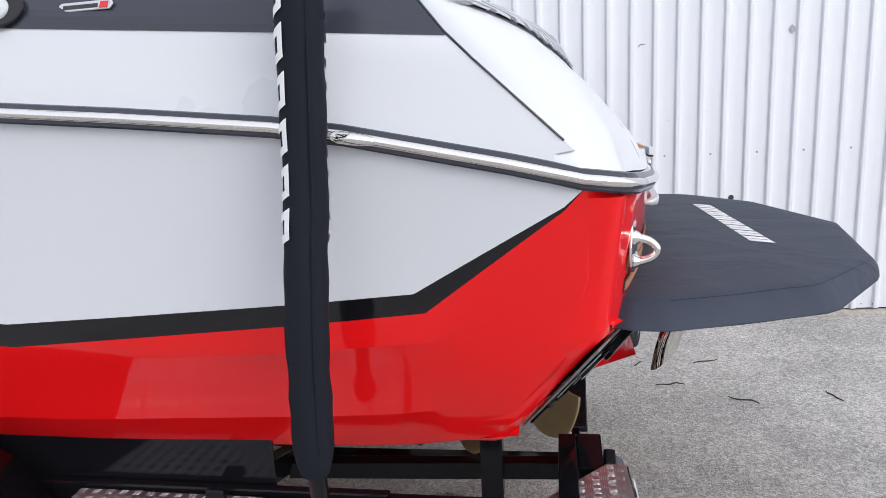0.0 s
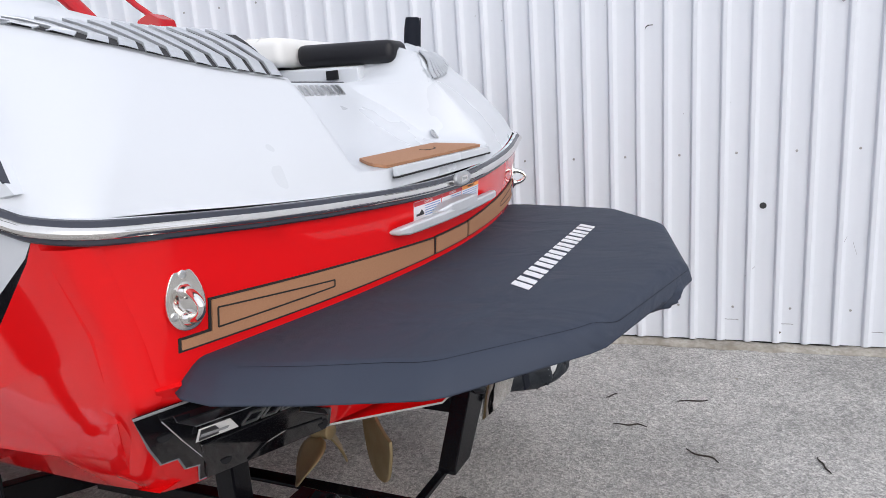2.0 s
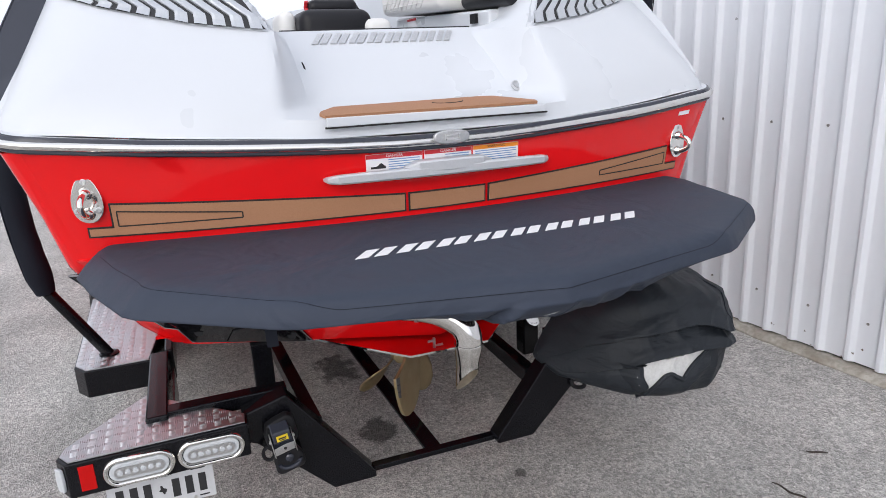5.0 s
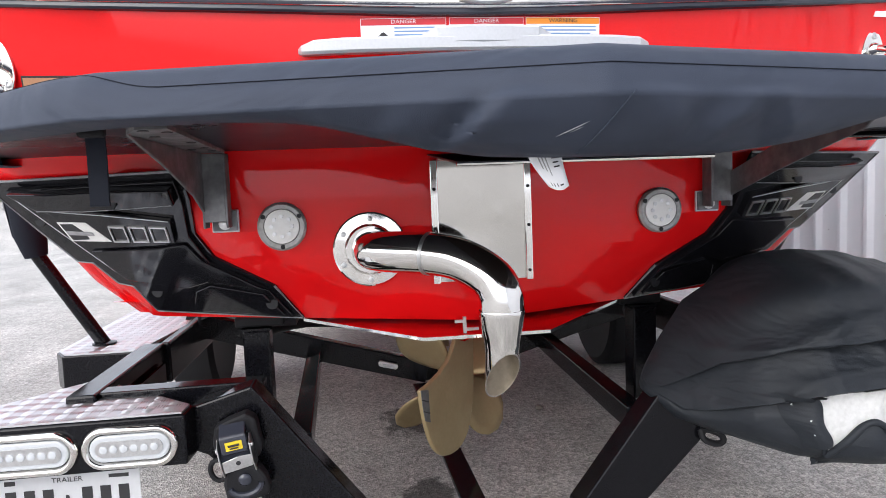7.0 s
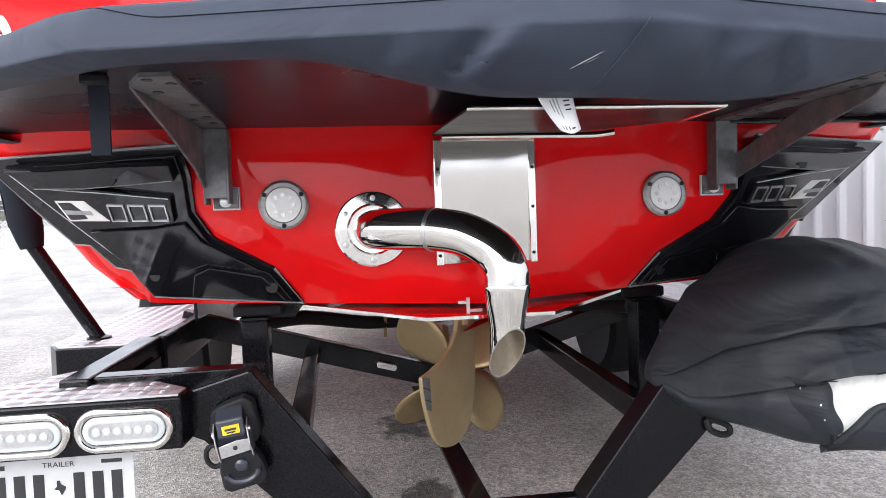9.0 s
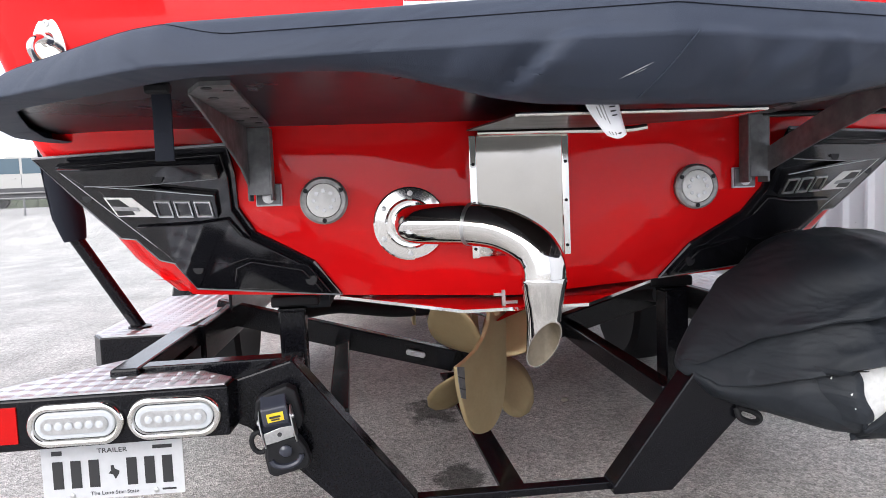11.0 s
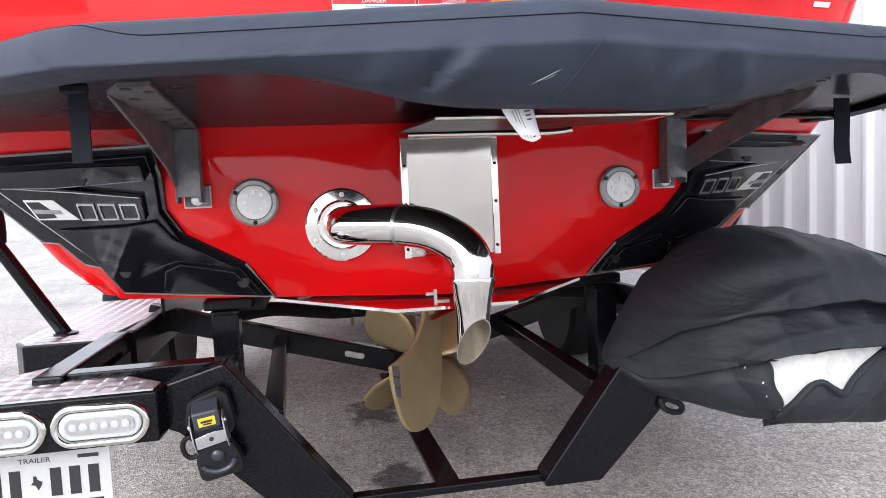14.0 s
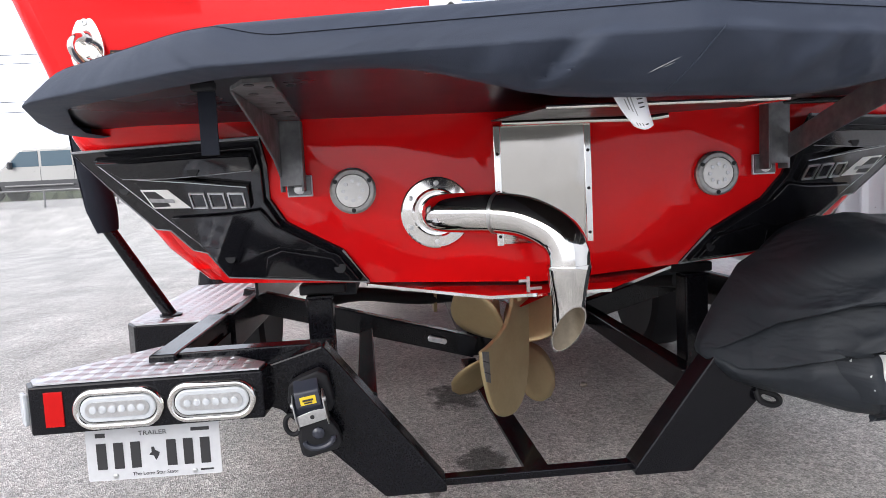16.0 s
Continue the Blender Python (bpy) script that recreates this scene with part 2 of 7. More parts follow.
def box(bm, cx, cy, cz, sx, sy, sz, m=None):
    """A box by its middle and sizes, turned by m if given."""
    mat = Matrix.Translation((cx, cy, cz)) @ (m or Matrix()) @ Matrix.Diagonal((sx, sy, sz, 1))
    return bmesh.ops.create_cube(bm, size=1, matrix=mat)["verts"]


def beam(bm, a, b, w, h, up=(0, 0, 1)):
    """A square bar from a to b, w wide and h high."""
    a, b = Vector(a), Vector(b)
    d = (b - a).normalized()
    s = d.cross(Vector(up)).normalized()
    u = s.cross(d)
    ends = []
    for p in (a, b):
        ends.append([bm.verts.new(p + s * i * w / 2 + u * j * h / 2) for i, j in ((-1, -1), (1, -1), (1, 1), (-1, 1))])
    for i in range(4):
        bm.faces.new((ends[0][i], ends[0][(i + 1) % 4], ends[1][(i + 1) % 4], ends[1][i]))
    bm.faces.new(ends[0][::-1])
    bm.faces.new(ends[1])
    bmesh.ops.recalc_face_normals(bm, faces=bm.faces)


def tube(bm, path, r, seg=16, cap=True):
    """A round bar along path; r is one radius or one for each point."""
    pts = [Vector(p) for p in path]
    rs = r if isinstance(r, (list, tuple)) else [r] * len(pts)
    rings, side = [], None
    for i, p in enumerate(pts):
        d = (pts[min(i + 1, len(pts) - 1)] - pts[max(i - 1, 0)]).normalized()
        if side is None:
            side = d.cross(Vector((0, 0, 1)) if abs(d.z) < 0.9 else Vector((1, 0, 0))).normalized()
        side = (side - d * side.dot(d)).normalized()
        u = d.cross(side)
        rings.append([bm.verts.new(p + (side * math.cos(a) + u * math.sin(a)) * rs[i]) for a in (2 * math.pi * k / seg for k in range(seg))])
    for q, w in zip(rings, rings[1:]):
        for k in range(seg):
            bm.faces.new((q[k], q[(k + 1) % seg], w[(k + 1) % seg], w[k]))
    if cap:
        bm.faces.new(rings[0][::-1])
        bm.faces.new(rings[-1])
    bmesh.ops.recalc_face_normals(bm, faces=bm.faces)


def prism(bm, outline, m, depth):
    """A flat plate: a 2D outline set by the pose m, depth thick along its z."""
    lo = [bm.verts.new(m @ Vector((x, y, 0))) for x, y in outline]
    hi = [bm.verts.new(m @ Vector((x, y, depth))) for x, y in outline]
    n = len(lo)
    bm.faces.new(lo[::-1])
    bm.faces.new(hi)
    for i in range(n):
        bm.faces.new((lo[i], lo[(i + 1) % n], hi[(i + 1) % n], hi[i]))
    bmesh.ops.recalc_face_normals(bm, faces=bm.faces)


def skin(bm, rows, closed=False, mats=None):
    """Quads over rows of points; mats(i, j) gives the material slot."""
    vs = [[bm.verts.new(p) for p in row] for row in rows]
    for i in range(len(vs) - 1):
        n = len(vs[i])
        for j in range(n if closed else n - 1):
            q = (vs[i][j], vs[i][(j + 1) % n], vs[i + 1][(j + 1) % n], vs[i + 1][j])
            if len({tuple(round(c, 5) for c in v.co) for v in q}) < 3:
                continue
            fc = bm.faces.new(q)
            if mats:
                fc.material_index = mats(i, j)
    return vs


def lathe(bm, profile, m, seg=24):
    """Turn (radius, height) pairs round the pose m's z."""
    rings = [[bm.verts.new(m @ Vector((r * math.cos(a), r * math.sin(a), h))) for a in (2 * math.pi * k / seg for k in range(seg))] for r, h in profile]
    for q, w in zip(rings, rings[1:]):
        for k in range(seg):
            bm.faces.new((q[k], q[(k + 1) % seg], w[(k + 1) % seg], w[k]))
    bm.faces.new(rings[0][::-1])
    bm.faces.new(rings[-1])
    bmesh.ops.recalc_face_normals(bm, faces=bm.faces)


def interp(x, table):
    """Straight-line look-up in ((x, value), ...), x rising."""
    if x <= table[0][0]:
        return table[0][1]
    for (a, va), (b, vb) in zip(table, table[1:]):
        if x <= b:
            return va + (vb - va) * (x - a) / (b - a)
    return table[-1][1]


def basis(origin, right, up):
    """A pose with its x along right, y towards up, z out of the sheet."""
    r = Vector(right).normalized()
    u = Vector(up)
    u = (u - r * u.dot(r)).normalized()
    o = r.cross(u)
    return Matrix(((r.x, u.x, o.x, origin[0]), (r.y, u.y, o.y, origin[1]), (r.z, u.z, o.z, origin[2]), (0, 0, 0, 1)))


def mesh():
    return bmesh.new()


def lettering(words, height, m, wide=1.0):
    """Words in the built-in font as a bmesh, centred on the pose m, height the size of a capital."""
    curve = bpy.data.curves.new("words", "FONT")
    curve.body, curve.size, curve.align_x, curve.align_y, curve.extrude, curve.resolution_u = words, height * 1.45, "CENTER", "CENTER", 0.0003, 3
    ob = new("words", curve)
    me = bpy.data.meshes.new_from_object(ob.evaluated_get(bpy.context.evaluated_depsgraph_get()))
    bm = mesh()
    bm.from_mesh(me)
    bpy.data.objects.remove(ob)
    bpy.data.curves.remove(curve)
    bpy.data.meshes.remove(me)
    bm.transform(m @ Matrix.Diagonal((wide, 1, 1, 1)))
    return bm


# ---- ground and wall ----
def ground_z(x, y):
    near = 0.056 * max(0.0, min(1.0, (y - 1.25) / 0.9)) ** 1.3
    return near + 0.93 * max(0.0, min(1.0, (-14.5 - x) / 3.5)) - 0.16 * max(0.0, min(1.0, (-18.6 - x) / 1.2)) + 0.43 * max(0.0, min(1.0, (-19.8 - x) / 3.0))


def build_ground():
    bm = mesh()
    xs = [-400, -120, -40, -30, -22.8, -19.8, -18.6, -18, -17, -16, -14.5, -12, -8] + [-6 + 0.5 * i for i in range(25)] + [8, 15, 40, 120, 400]
    ys = [-400, -120, -40, -15, -8, -5, -3] + [-2 + 0.25 * i for i in range(18)] + [3.2, 8, 40, 400]
    skin(bm, [[(x, y, ground_z(x, y)) for x in xs] for y in ys])
    bmesh.ops.recalc_face_normals(bm, faces=bm.faces)
    g = part("ground", bm, ASPHALT, None, smooth=True)
    tagged(g, "pale worn asphalt yard with exposed aggregate", "ground", kind="structure")


WALL_Y, WALL_TURN, PITCH = 2.16, math.atan(0.09), 0.3026


def build_wall():
    wall = thing("wall_north", "white painted ribbed metal wall with screws and scuffs", "wall", kind="structure")
    base = Matrix.Translation((0, WALL_Y, 0)) @ Matrix.Rotation(WALL_TURN, 4, "Z")
    half = PITCH / 2
    # a narrow raised rib with a crisp shaded flank, then a flat pan with a faint swage
    prof = ((0.0, 0.0), (0.0075, -0.0165), (0.0105, -0.0185), (0.026, -0.0195), (0.031, -0.0185), (0.051, -0.0015), (0.055, 0.0), (0.095, 0.0004), (0.135, 0.0))
    for s in range(-9, 11):
        bm = mesh()
        cols = []
        for k in range(6):
            for px, py in prof:
                cols.append(((s * 6 + k) * half + px + 0.016, py))
        cols.append(((s * 6 + 6) * half + 0.016, 0.0))
        rows = []
        for z in (0.092, 0.5, 0.9, 1.3, 1.9, 6.0):
            rows.append([base @ Vector((x, y + 0.0015 * noise.noise(Vector((x * 1.9, z * 1.3, 2.0))), z)) for x, y in cols])
        skin(bm, rows)
        bmesh.ops.recalc_face_normals(bm, faces=bm.faces)
        auto(part("metal_sheet", bm, WALL, wall), 22)
    bm = mesh()
    for s in range(-24, 30):
        for z in (0.30, 1.203, 2.35):
            lathe(bm, ((0.0075, 0), (0.0075, 0.0015), (0.0048, 0.002), (0.0048, 0.006), (0.002, 0.007)),
                  base @ pose(s * PITCH - 0.043, 0.0005, z, 90, 0, 0), seg=8)
    part("screw", bm, ALU, wall, kind="stuff")
    bm = mesh()
    ledge = []
    for i in range(420):
        x = -8 + i * 0.045
        j = noise.noise(Vector((x * 1.7, 3.1, 0))) * 0.014 + noise.noise(Vector((x * 8.0, 3.1, 2.0))) * 0.018
        k = noise.noise(Vector((x * 3.3, 9.1, 0))) * 0.008 + noise.noise(Vector((x * 11.0, 9.1, 5.0))) * 0.009
        ledge.append([base @ Vector(p) for p in ((x, -0.058 + j, 0.01), (x, -0.064 + j, 0.056 + k), (x, -0.050 + j * 1.3, 0.074 + k * 1.4), (x, -0.012, 0.083 + k), (x, 0.12, 0.08))])
    skin(bm, ledge)
    bmesh.ops.recalc_face_normals(bm, faces=bm.faces)
    auto(part("concrete_ledge", bm, CONCRETE, wall, "rough crumbling concrete footing"), 40)
    bm = mesh()
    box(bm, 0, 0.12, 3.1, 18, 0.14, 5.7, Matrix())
    for v in bm.verts:
        v.co = base @ v.co
    part("wall_core", bm, WALL, wall)
    # black strip added behind the sheet ends as the gap's shade
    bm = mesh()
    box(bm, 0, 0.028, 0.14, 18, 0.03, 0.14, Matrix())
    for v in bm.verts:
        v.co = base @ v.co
    part("closure_strip", bm, BLACK_RUBBER, wall, "black strip added as the shade of the gap under the sheets")
    # bent lap joints near the sheet ends
    for x, z in ((0.86, 0.222), (1.15, 0.206), (1.60, 0.178), (0.28, 0.21)):
        bm = mesh()
        tube(bm, [base @ Vector((x + 0.075 * f, -0.0012, z - 0.004 * f + 0.002 * math.sin(7 * f))) for f in (-0.5, -0.3, 0, 0.3, 0.5)], 0.0022, 6)
        part("lap_scratch", bm, SCUFF, wall)
    bm = mesh()
    lathe(bm, ((0.018, 0), (0.018, 0.003), (0.013, 0.0035)), base @ pose(1.009, -0.0005, 0.902, 90, 0, 0), seg=20)
    part("hole", bm, INK, wall, "small round black hole plug")
    # scuffs, rust specks and a few scratches on the painted sheets
    def blot(x, z, w, h, seed):
        bm = mesh()
        ring = []
        for k in range(14):
            a = 2 * math.pi * k / 14
            r = 0.5 * (1 + 0.7 * noise.noise(Vector((math.cos(a) * 1.3, math.sin(a) * 1.3, seed))))
            ring.append(bm.verts.new(base @ Vector((x + w * r * math.cos(a), -0.0105, z + h * r * math.sin(a)))))
        bm.faces.new(ring)
        bmesh.ops.recalc_face_normals(bm, faces=bm.faces)
        return bm
    for x, z, w, h in ((1.355, 1.98, 0.032, 0.05), (1.395, 0.72, 0.012, 0.03), (-0.9, 1.72, 0.02, 0.012)):
        part("smudge", blot(x, z, w, h, x * 7), SCUFF, wall, "grey smudge")
    rng = random.Random(12)
    specks = [(-0.448, 2.05, 0.008), (0.634, 1.51, 0.007), (1.116, 0.155, 0.014), (-0.047, 0.17, 0.012), (0.28, 0.176, 0.010), (1.776, 0.157, 0.022)]
    specks += [(rng.uniform(-3, 2.2), 0.098 + 0.10 * rng.random() ** 2, rng.uniform(0.004, 0.012)) for k in range(46)]
    specks += [(rng.uniform(-3, 2.2), rng.uniform(0.3, 2.4), rng.uniform(0.003, 0.006)) for k in range(22)]
    for x, z, d in specks:
        part("rust_speck", blot(x, z, d, d * rng.uniform(0.6, 1.3), x * 11), RUST, wall)
    for x, z, ln, lean in ((1.42, 0.70, 0.05, 0.4), (1.47, 0.66, 0.07, -0.3), (0.95, 0.52, 0.06, 0.9)):
        bm = mesh()
        tube(bm, [base @ Vector((x + ln * f * lean, -0.0105, z + ln * f)) for f in (-0.5, 0, 0.5)], 0.0011, 5)
        part("scratch", bm, SCUFF, wall)
    bm = mesh()
    prism(bm, [(-0.022, -0.011), (-0.012, 0.004), (0.002, 0.009), (0.020, 0.008), (0.022, 0.013), (-0.004, 0.014), (-0.018, 0.006)], base @ pose(0.398, -0.0205, 1.925, 90, 0, 0), 0.0015)
    part("paint_chip", bm, INK, wall, "dark torn chip in the paint")


build_ground()
build_wall()

# ---- boat ----
boat = thing("wakeboard_boat", "red and white wakeboard boat with black stripe on a trailer", "boat")

RAIL = ((-6.6, 1.95), (-4.0, 1.83), (-2.5, 1.72), (-1.416, 1.608), (-1.076, 1.573), (-0.758, 1.535), (-0.613, 1.510), (-0.289, 1.441), (-0.134, 1.405), (0.0, 1.395))
BEAM = ((-6.6, 0.45), (-6.0, 0.72), (-5.0, 0.98), (-4.0, 1.12), (-3.0, 1.185), (-1.5, 1.20), (-0.5, 1.175), (0.0, 1.155))
WIDTH = ((0.60, 0.75), (0.70, 0.84), (0.79, 0.922), (0.85, 0.949), (0.95, 0.992), (1.03, 1.045), (1.21, 1.09), (1.40, 1.155))


def stern_upper(y, z):
    """Aft face of the transom above the platform."""
    a = abs(y)
    return 0.092 - 0.14 * a * a + 0.16 * (z - 1.20) * (0.4 + 0.6 * a)


def stern_lower(y, z):
    return min(0.0, -0.03 - 0.40 * (abs(y) - 0.755) + 0.9 * (z - 1.0))


def stern_x(y, z):
    return stern_upper(y, z) if z > 1.085 else stern_lower(y, z)


def build_hull():
    def rail(x):
        return interp(x, RAIL) + 0.012

    def wb(x):
        return rail(x) if x > -0.135 else min(rail(x), interp(x, ((-6.6, 1.45), (-4, 1.25), (-1.522, 1.112), (-0.786, 1.159), (-0.508, 1.182), (-0.134, 1.401))))

    def br(x):
        return rail(x) if x > -0.135 else min(rail(x), interp(x, ((-6.6, 1.40), (-4, 1.19), (-1.535, 1.05), (-0.79, 1.106), (-0.486, 1.135), (-0.134, 1.401))))

    def crease(x):
        return interp(x, ((-6.6, 1.25), (-4, 1.02), (-1.66, 0.925), (-0.72, 0.967), (-0.134, 1.01)))

    def chine(x):
        return interp(x, ((-6.6, 1.10), (-5.0, 0.80), (-3.5, 0.67), (-1.7, 0.645), (-0.64, 0.67), (-0.33, 0.735), (0, 0.735)))

    def at(lo, hi, f):
        return lambda x: lo(x) * (1 - f) + hi(x) * f

    levels = [rail, at(rail, wb, 0.5), wb, br, at(br, crease, 0.5), crease, at(crease, chine, 0.5), chine]

    def xs_scale(x):
        return interp(x, BEAM) / 1.155

    # Sides and stern are two skins that meet along the raked stern edge.
    xs = [-6.6, -6.2, -5.6, -5, -4.4, -3.8, -3.2, -2.6, -2.0, -1.535, -1.2, -0.9, -0.786, -0.6, -0.508, -0.486, -0.40, -0.32, -0.24, -0.18, -0.134]
    for side in (-1, 1):
        bm = mesh()
        grid = []
        for k, lev in enumerate(levels):
            row = []
            for x in xs + [None]:
                if x is None:
                    z = lev(-0.1)
                    w = interp(z, WIDTH) - 0.035
                    xe = stern_x(w, z) - 0.012
                    row.append((xe, side * w, z))
                else:
                    z = lev(x)
                    lift = z
                    if z > br(x) + 0.001:
                        # the topsides keep one even flare up to the rail
                        lift = br(x) + (z - br(x)) / (rail(x) - br(x)) * (1.383 - br(x))
                    w = interp(lift, WIDTH) * xs_scale(x)
                    xe = stern_x(w, z) - 0.05
                    row.append((min(x, xe), side * w, z))
            grid.append(row)
        skin(bm, grid, mats=lambda i, j: (1 if i < 2 else 2 if i == 2 else 0))
        keel = [[(min(x, -0.30), side * interp(chine(x), WIDTH) * xs_scale(x), chine(x)), (min(x, -0.30), side * 0.35 * xs_scale(x), chine(x) - 0.03), (min(x, -0.26), 0, interp(x, ((-6.6, 1.0), (-5.5, 0.72), (-4, 0.58), (-0.2, 0.585))))] for x in xs]
        skin(bm, keel)
        bmesh.ops.remove_doubles(bm, verts=bm.verts, dist=0.0008)
        bmesh.ops.recalc_face_normals(bm, faces=bm.faces)
        auto(part("hull_side", bm, (RED, WHITE, BLACK_GLOSS), boat, "glossy red and white hull side with black stripe" if side < 0 else ""), 10)
        # rounded stern corner between side and transom
        bm = mesh()
        rows = []
        for k in range(31):
            z = 0.70 + 0.69 * k / 30
            w = interp(z, WIDTH)
            xe = stern_x(w - 0.035, z)
            rows.append([(xe - 0.11, side * (w + 0.0005), z), (xe - 0.045, side * (w + 0.0015), z), (xe - 0.022, side * (w - 0.010), z), (xe - 0.008, side * (w - 0.030), z), (xe - 0.004, side * (w - 0.050), z)])
        skin(bm, rows)
        bmesh.ops.recalc_face_normals(bm, faces=bm.faces)
        auto(part("stern_corner", bm, RED, boat), 40)
    # Transom
    bm = mesh()
    grid = []
    zs = [1.393, 1.36, 1.30, 1.24, 1.18, 1.12, 1.088, 1.084, 1.03, 0.97, 0.91, 0.85, 0.79, 0.75, 0.71, 0.69]
    for z in zs:
        w = interp(z, WIDTH) - 0.035
        row = []
        for i in range(41):
            f = i / 20 - 1
            y = w * math.copysign(abs(f) ** 0.85, f)
            e = 0.012 * max(0, (abs(y) - w + 0.05) / 0.05) ** 2
            row.append((stern_x(y, z) - e, y, z + (0.0 if z < 1.37 else -0.055 * (1 - (y / w) ** 2))))
        grid.append(row)
    skin(bm, grid)
    bmesh.ops.recalc_face_normals(bm, faces=bm.faces)
    auto(part("transom", bm, RED, boat, "glossy red transom"), 30)


build_hull()


# ---- deck ----
FLANK = ((1.40, 0.085), (1.43, 0.065), (1.50, 0.02), (1.56, -0.035), (1.62, -0.085), (1.68, -0.15), (1.74, -0.225), (1.78, -0.28), (1.81, -0.37))
MIDDLE = ((1.37, 0.105), (1.40, 0.09), (1.435, 0.085), (1.445, 0.05), (1.452, -0.11), (1.50, -0.185), (1.58, -0.305), (1.69, -0.47))
STARBOARD_TOP = ((-6.6, 2.2), (-3.03, 2.09), (-2.54, 2.045), (-1.93, 1.985), (-1.53, 1.945), (-1.06, 1.897), (-0.736, 1.862), (-0.575, 1.838), (-0.45, 1.83))
DECK_TREE, CREST = [], []


def deck_point(d, y_flank, z):
    """Aft face of the deck: the low middle panel, rising into the two flanks."""
    end = interp(z, ((1.40, 0.50), (1.46, 0.465), (1.54, 0.452), (1.60, 0.440), (1.668, 0.420), (1.79, 0.484), (1.90, 0.550)))
    t = max(0.0, min(1.0, 1 - (end - abs(y_flank)) / interp(z, ((1.40, 0.19), (1.46, 0.155), (1.54, 0.14), (1.60, 0.12), (1.668, 0.075), (1.79, 0.065)))))
    t = t * t * (3 - 2 * t)
    xm, zm = interp(z, MIDDLE), min(z, 1.69)
    xf = interp(z, FLANK) + 0.02 - 0.14 * y_flank ** 2 * max(0.0, 1 - d * 1.3)
    xf += 0.065 * max(0.0, min(1.0, (z - 1.68) / 0.10)) * max(0.0, min(1.0, (0.85 - abs(y_flank)) / 0.35))
    sag = 0.032 * max(0.0, 1 - d / 0.04) * max(0.0, 1 - (y_flank / 1.0) ** 2)
    zf = z + 0.03 * (1 - d / 0.41) * (abs(y_flank) / 1.15) ** 2 - sag
    zm -= sag
    return (xm * (1 - t) + xf * t, -y_flank, zm * (1 - t) + zf * t)


def crest_x(z):
    """Where the side deck breaks into the inset quarter, by height."""
    return interp(z, ((1.485, -0.158), (1.715, -0.399), (1.794, -0.463), (1.90, -0.545)))


def build_deck():
    bm = mesh()
    levels = [0.0, 0.015, 0.03, 0.045, 0.06, 0.08, 0.11, 0.15, 0.19, 0.23, 0.27, 0.31, 0.35, 0.38, 0.405]
    xs = [-6.5, -6.1, -5.5, -4.8, -4.2, -3.6, -3.0, -2.4, -1.8, -1.4, -1.0, -0.8, -0.65, -0.55]
    rows = []
    for d in levels + ["cap", "liner"]:
        cap, liner = d in ("cap", "liner"), d == "liner"
        d = 0.405 if cap else d
        upright = 0.07 * max(0, min(d, 0.20) - 0.03) + 0.55 * max(0, d - 0.20) + 1.1 * max(0, d - 0.36) + (0.13 if cap else 0)
        inset = 0.50 * max(0, d - 0.03) + 1.1 * max(0, d - 0.36) + (0.13 if cap else 0)
        row = []
        for x in xs:
            b = interp(x, BEAM) - upright
            row.append((x, -b, interp(x, RAIL) + 0.03 + d * (1.0 if x > -4 else max(0.3, 1 + (x + 4) / 3.5))))
        x = -0.3
        for _ in range(12):
            zc = interp(x, RAIL) + 0.03 + d
            x = 0.5 * x + 0.5 * (crest_x(zc) if d > 0.035 else -0.20)
        yc = interp(x, BEAM) - upright
        row.append((x, -yc, zc))
        z = 1.405 + d
        wide = 1.155 - inset
        r = 0.10 + d * 0.45
        flat = max(0.56, wide - r)
        side = []
        gap = max(0.0, yc - (wide + 0.012))
        foot_x = x + 0.22 * gap + 0.001
        side.append((foot_x, -(yc - gap * 1.05), zc - 0.30 * gap))
        x_end = deck_point(d, flat, z)[0] - (0.13 if cap else 0)
        for a in range(0, 91, 10):
            ca, sa = math.cos(radians(a)), math.sin(radians(a))
            xx, yy = x_end - r * 1.1 * (1 - sa), flat + (wide - flat) * ca
            zs = z + 0.03 * (1 - d / 0.41) * (yy / 1.15) ** 2
            w = sa ** 1.5
            xx = max(xx, foot_x + 0.0008 * (1 + a / 10))
            side.append((xx, -yy, zs * w + (1 - w) * (interp(xx, RAIL) + 0.03 + d)))
        for f in (0.8, 0.6, 0.4, 0.2, 0.08, 0.0):
            p = deck_point(d, 0.53 + (flat - 0.53) * f, z)
            side.append((p[0] - (0.13 if cap else 0), p[1], p[2]))
        for y in (0.515, 0.50, 0.485, 0.47, 0.45, 0.435, 0.42, 0.40, 0.385, 0.37, 0.355, 0.34, 0.28, 0.2, 0.1, 0.0):
            p = deck_point(d, y, z)
            side.append((p[0] - (0.07 if cap and y > 0.42 else 0.02 if cap else 0), p[1], p[2]))
        half = row + side
        if liner:
            half = [(x, y, 1.12) for x, y, _ in half]
        rows.append(half + [(x, -y, zq if x > -0.45 else min(zq, interp(x, STARBOARD_TOP))) for x, y, zq in reversed(half[:-1])])
    crest = (len(xs),)
    skin(bm, rows, mats=lambda i, j: 1 if j in crest and 4 <= i < len(levels) - 1 else 0)
    bm.faces.new([v for v in list(bm.verts)[-len(rows[-1]):]])
    bmesh.ops.recalc_face_normals(bm, faces=bm.faces)
    CREST.extend([Vector(r[len(xs)]) for r in rows[4:len(levels)]])
    DECK_TREE.append(BVHTree.FromBMesh(bm))
    auto(part("deck", bm, (WHITE, GREY), boat, "glossy white moulded deck with a dark grey flash"), 30)


build_deck()


